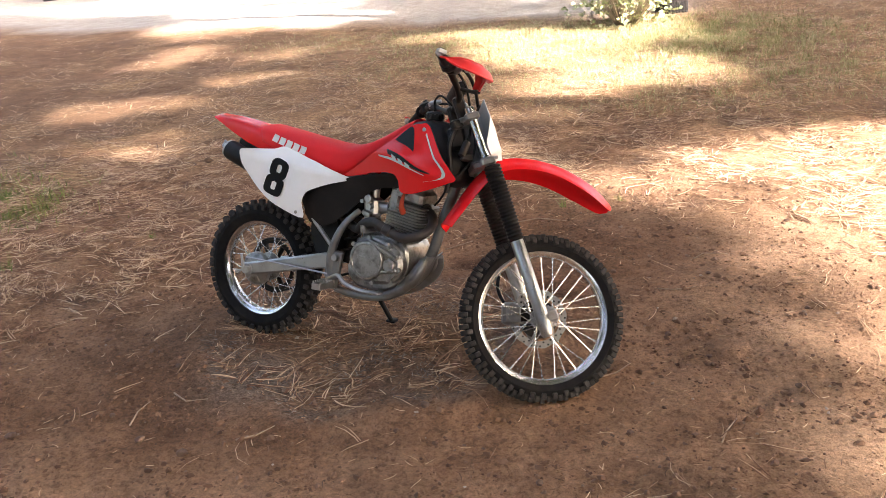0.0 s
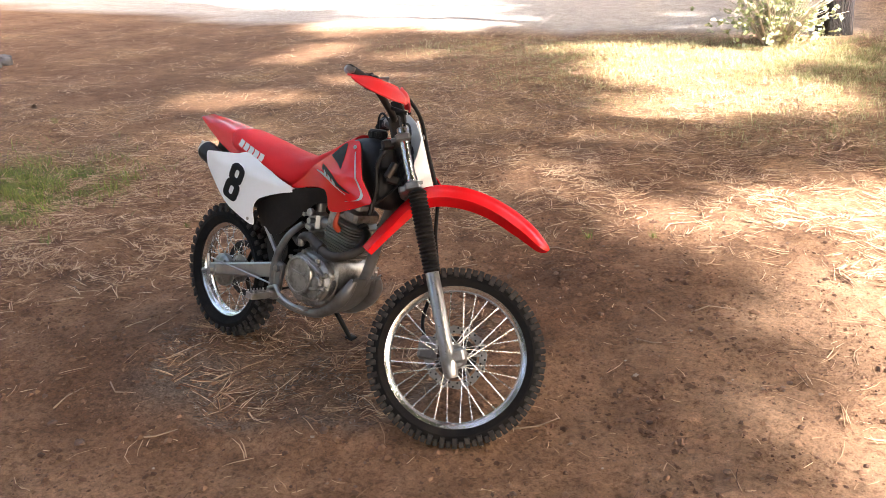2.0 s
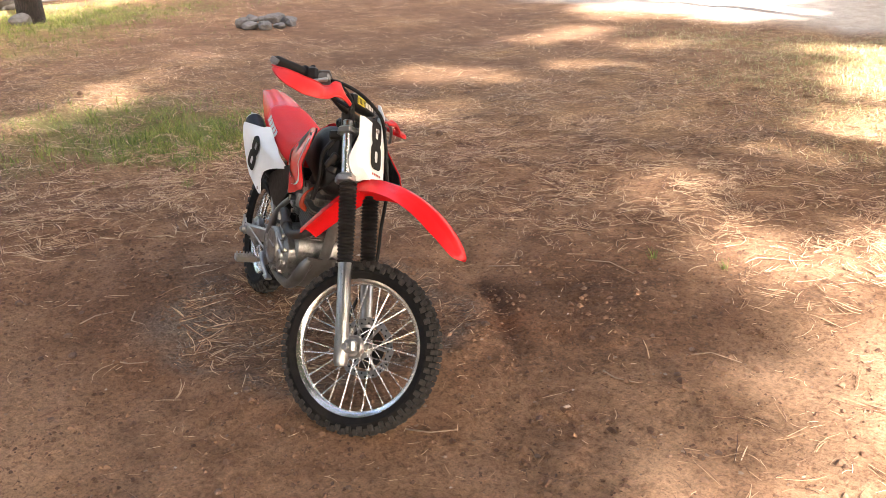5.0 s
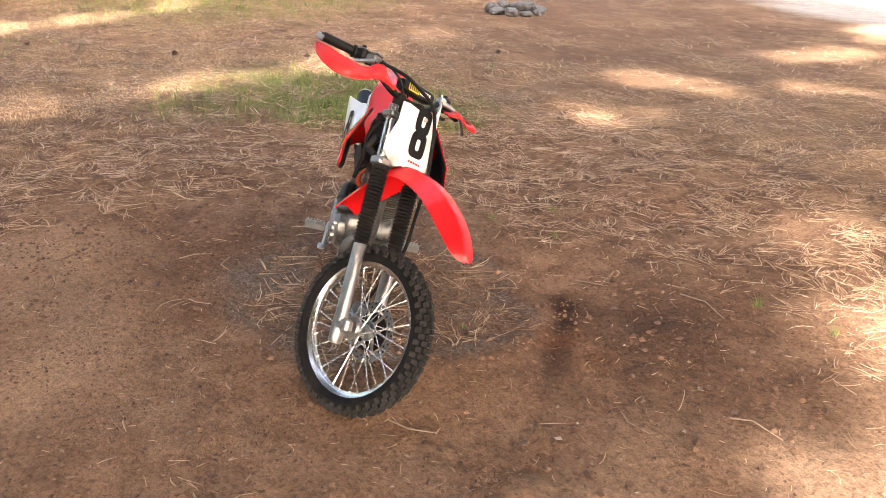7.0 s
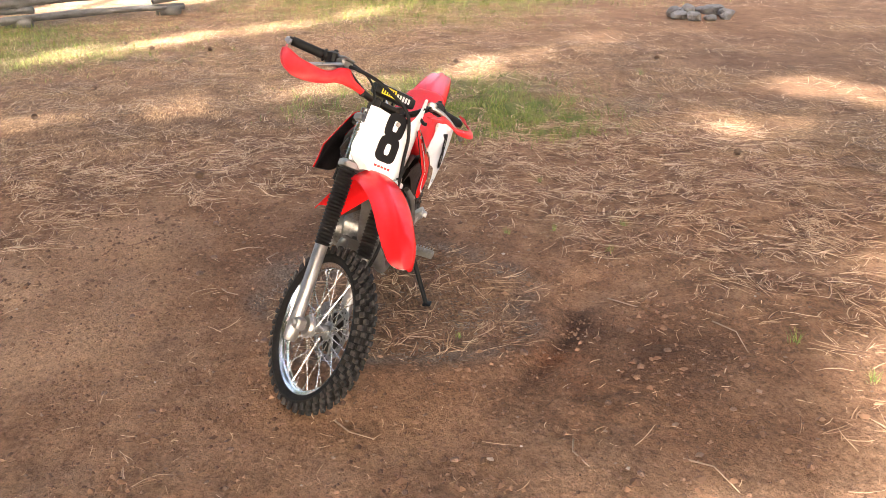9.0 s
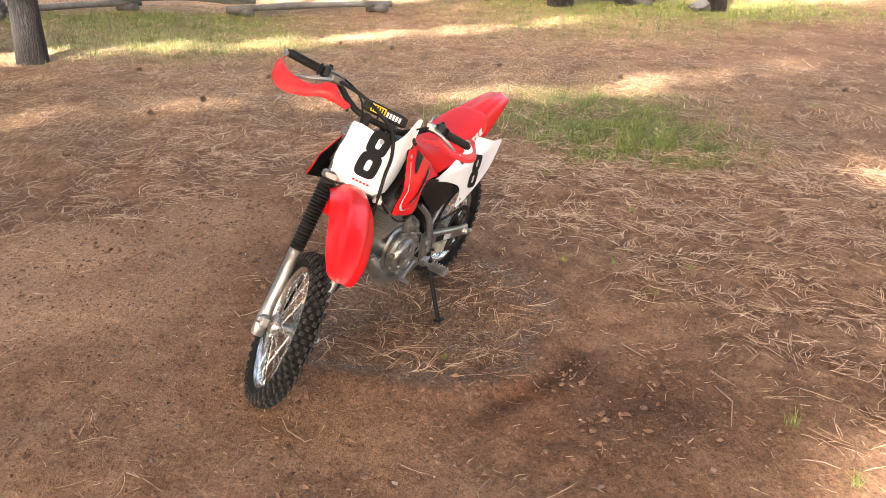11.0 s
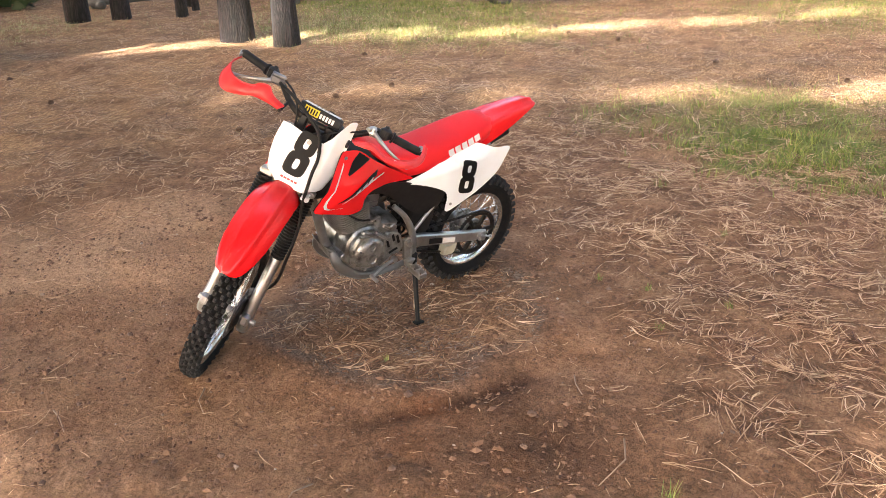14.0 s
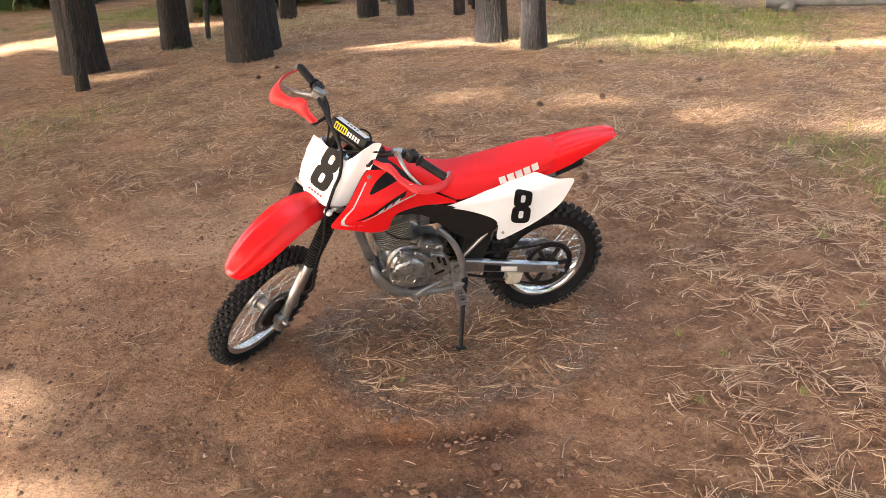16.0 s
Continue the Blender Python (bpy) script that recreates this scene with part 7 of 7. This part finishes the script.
# cylinder with fins, leaning ahead
CYL = Matrix.Translation((0.718, 0, 0.505)) @ pose(0, 0, 0, 0, 10, 0)
cyl = Shape(CYL)
cyl.box((0, 0, 0.075), (0.115, 0.110, 0.17), bevel=0.03)
cylinder = cyl.part("cylinder", DARK, bike, "finned aluminium cylinder")
fin = Shape()
outline = rounded([(-0.080, -0.080), (0.088, -0.080), (0.088, 0.080), (-0.080, 0.080)], 0.035, 6)
m_ = len(outline)
verts = [(x * k, y * k, z) for z, k in ((-0.0022, 0.99), (0.0022, 0.99), (0.0, 1.0)) for x, y in outline]
fin.add([(x, y, -0.0022) for x, y in outline] + [(x, y, 0.0022) for x, y in outline], [(k, (k + 1) % m_, m_ + (k + 1) % m_, m_ + k) for k in range(m_)] + [tuple(range(m_))[::-1], tuple(range(m_, 2 * m_))])
fin_me = fin.mesh("cooling_fin", FIN)
for k in range(12):
    ob = new("cooling_fin", fin_me)
    ob.parent = cylinder
    w = 0.86 + 0.14 * min(k / 3, 1)
    ob.matrix_basis = CYL @ Matrix.Translation((0, 0, 0.028 + 0.0112 * k)) @ Matrix.Diagonal((w, w, 1, 1))
hd = Shape(CYL)
hd.box((0.0, 0, 0.185), (0.13, 0.13, 0.055), bevel=0.02)
hd.box((0.0, 0, 0.222), (0.10, 0.09, 0.035), bevel=0.015)
hd.rod((-0.02, -0.05, 0.20), (-0.02, -0.085, 0.20), 0.022, n=16, bevel=0.004)
hd.rod((-0.02, 0.05, 0.20), (-0.02, 0.085, 0.20), 0.022, n=16, bevel=0.004)
hd.box((-0.045, -0.066, 0.16), (0.042, 0.03, 0.09), bevel=0.010)
hd.part("cylinder_head", ALU, bike, "cast cylinder head")
pl = Shape().tube([(0.742, -0.075, 0.625), (0.748, -0.10, 0.65), (0.75, -0.085, 0.70), (0.76, -0.03, 0.74)], [0.013, 0.011, 0.005, 0.004], 10, smooth=4)
pl.part("plug_cap", surface("orange_plug_cap", (0.55, 0.06, 0.02), (0.3, 0.05, 0.02), 0.6), bike, "orange spark plug cap")
cb_ = Shape(Matrix.Translation((0, -0.030, -0.012)))
cb_.box((0.585, -0.01, 0.640), (0.065, 0.07, 0.075), bevel=0.012)
cb_.rod((0.585, -0.01, 0.67), (0.588, -0.01, 0.715), 0.020, n=14, bevel=0.004)
cb_.box((0.582, -0.012, 0.590), (0.055, 0.055, 0.035), bevel=0.010)
cb_.rod((0.60, -0.05, 0.645), (0.60, -0.075, 0.645), 0.012, n=10)
cb_.rod((0.57, -0.045, 0.665), (0.57, -0.078, 0.665), 0.008, n=10)
cb_.rod((0.62, -0.01, 0.640), (0.66, -0.01, 0.642), 0.023, n=14)
cb_.rod((0.590, -0.05, 0.675), (0.590, -0.070, 0.675), 0.016, n=12, bevel=0.003)
cb_.box((0.578, -0.048, 0.615), (0.040, 0.020, 0.024), (0, 15, 0), 0.005)
cb_.rod((0.600, -0.045, 0.590), (0.600, -0.058, 0.590), 0.010, n=8)
cb_.part("carburettor", SATIN, bike, "dull metal carburettor")
bo = Shape().tube([(0.555, -0.01, 0.640), (0.52, -0.01, 0.640), (0.47, -0.01, 0.645), (0.40, -0.01, 0.65)], [0.026, 0.032, 0.045, 0.06], 16, smooth=3)
bo.part("intake_boot", BOOT, bike, "black rubber intake boot")
ab = Shape().plate(rounded([(0.27, 0.56), (0.30, 0.72), (0.48, 0.73), (0.50, 0.62), (0.42, 0.55)], 0.03), -0.085, 0.10, inset=0.01)
ab.part("air_box", BLACK, bike, "black air box")
mf_ = Shape().plate(rounded([(0.325, 0.40), (0.29, 0.50), (0.30, 0.60), (0.42, 0.60), (0.44, 0.46), (0.40, 0.40)], 0.02), -0.06, 0.075, inset=0.008)
mf_.part("mud_flap", BLACK, bike, "black flap ahead of the rear tyre")
# exhaust
ex = Shape().tube([(0.785, -0.01, 0.645), (0.845, -0.028, 0.618), (0.872, -0.080, 0.580), (0.845, -0.125, 0.550), (0.785, -0.141, 0.537), (0.715, -0.139, 0.556), (0.650, -0.131, 0.580), (0.590, -0.116, 0.566), (0.545, -0.092, 0.538), (0.45, -0.062, 0.575), (0.34, -0.060, 0.65)], 0.0185, 14, smooth=6)
ex.rod((0.735, -0.140, 0.550), (0.70, -0.138, 0.561), 0.0225, n=14, bevel=0.003)
ex.rod((0.800, -0.014, 0.640), (0.815, -0.018, 0.633), 0.026, n=14, bevel=0.003)
ex.part("exhaust_header", HEADER, bike, "sooty dark exhaust pipe")
mf = Shape().tube([(0.30, -0.085, 0.640), (0.25, -0.088, 0.655), (0.10, -0.102, 0.718), (-0.098, -0.112, 0.800), (-0.112, -0.113, 0.806)], [0.028, 0.038, 0.041, 0.042, 0.039], 22)
muf = mf.part("muffler", BLACK, bike, "black muffler can")
ec = Shape().tube([(-0.110, -0.113, 0.805), (-0.120, -0.1135, 0.809), (-0.127, -0.114, 0.812)], [0.040, 0.036, 0.026], 20)
ec.rod((-0.122, -0.114, 0.812), (-0.142, -0.115, 0.822), 0.013, n=12)
ec.rod((-0.118, -0.122, 0.832), (-0.130, -0.123, 0.838), 0.006, n=8)
part("muffler_tip", ec.mesh("muffler_tip", SATIN), muf, "silver muffler end cap")
# engine guard, pegs, pedals and kickstand
bp_ = Shape()
rows = []
for x, z in [tuple(p) for p in curve([(0.845, 0.465), (0.825, 0.425), (0.785, 0.362), (0.72, 0.305), (0.64, 0.278), (0.56, 0.272)], 16)]:
    rows.append([(x + 0.012 * (1 - (v / 5) ** 2), -0.075 + 0.030 * v + 0.0 * v, z - 0.010 * (1 - ((v - 2.5) / 2.5) ** 2)) for v in range(6)])
bp_.sheet(rows, 0.004)
for y in (-0.080, 0.080):
    bp_.tube([(0.840, y * 0.75, 0.450), (0.826, y * 0.95, 0.408), (0.795, y, 0.362), (0.73, y, 0.310), (0.66, y, 0.282), (0.57, y, 0.274)], [0.014, 0.024, 0.027, 0.023, 0.018, 0.012], 12, smooth=4)
bp_.part("skid_plate", FRAME, bike, "worn grey skid plate with rolled sides", 60)
for side in (-1, 1):
    pg = Shape()
    pg.box((0.455, side * 0.130, 0.315), (0.05, 0.035, 0.045), (0, 10, 0), 0.006)
    pg.rod((0.470, side * 0.14, 0.312), (0.470, side * 0.175, 0.312), 0.010, n=10)
    for dx in (-0.018, 0.018):
        pg.box((0.475 + dx, side * 0.215, 0.318), (0.006, 0.085, 0.026), bevel=0.002)
        for k in range(6):
            pg.box((0.475 + dx, side * (0.180 + 0.014 * k), 0.334), (0.005, 0.006, 0.010), bevel=0.001)
    for yy in (0.176, 0.215, 0.256):
        pg.box((0.475, side * yy, 0.318), (0.040, 0.006, 0.024), bevel=0.002)
    pg.part("foot_peg", STEEL, bike, "toothed steel foot peg")
bk_ = Shape().tube([(0.44, -0.135, 0.325), (0.48, -0.150, 0.345), (0.51, -0.158, 0.352), (0.545, -0.160, 0.325), (0.62, -0.165, 0.310), (0.68, -0.168, 0.312)], 0.009, 10, smooth=4)
bk_.box((0.695, -0.175, 0.316), (0.045, 0.030, 0.010), bevel=0.003)
bk_.part("brake_pedal", STEEL, bike, "silver brake pedal")
gs = Shape().tube([(0.535, 0.118, 0.345), (0.60, 0.128, 0.335), (0.665, 0.135, 0.305)], 0.008, 10, smooth=3)
gs.rod((0.665, 0.125, 0.303), (0.665, 0.175, 0.303), 0.009, n=12)
gs.rod((0.535, 0.105, 0.345), (0.535, 0.128, 0.345), 0.013, n=12)
gs.part("gear_lever", STEEL, bike, "steel gear lever")
ks = Shape()
foot = Vector((0.492, 0.285, 0.083))
ks.tube([(0.432, 0.125, 0.345), (0.437, 0.140, 0.315), Vector((0.437, 0.140, 0.315)).lerp(foot, 0.5), foot], [0.014, 0.013, 0.011, 0.010], 12)
ks.box((0.434, 0.132, 0.33), (0.03, 0.022, 0.05), bevel=0.005)
ks.box(foot + Vector((0, 0.004, 0.002)), (0.045, 0.036, 0.010), (LEANING, 0, 0), 0.003)
ks.part("kickstand", INK, bike, "black steel kickstand")
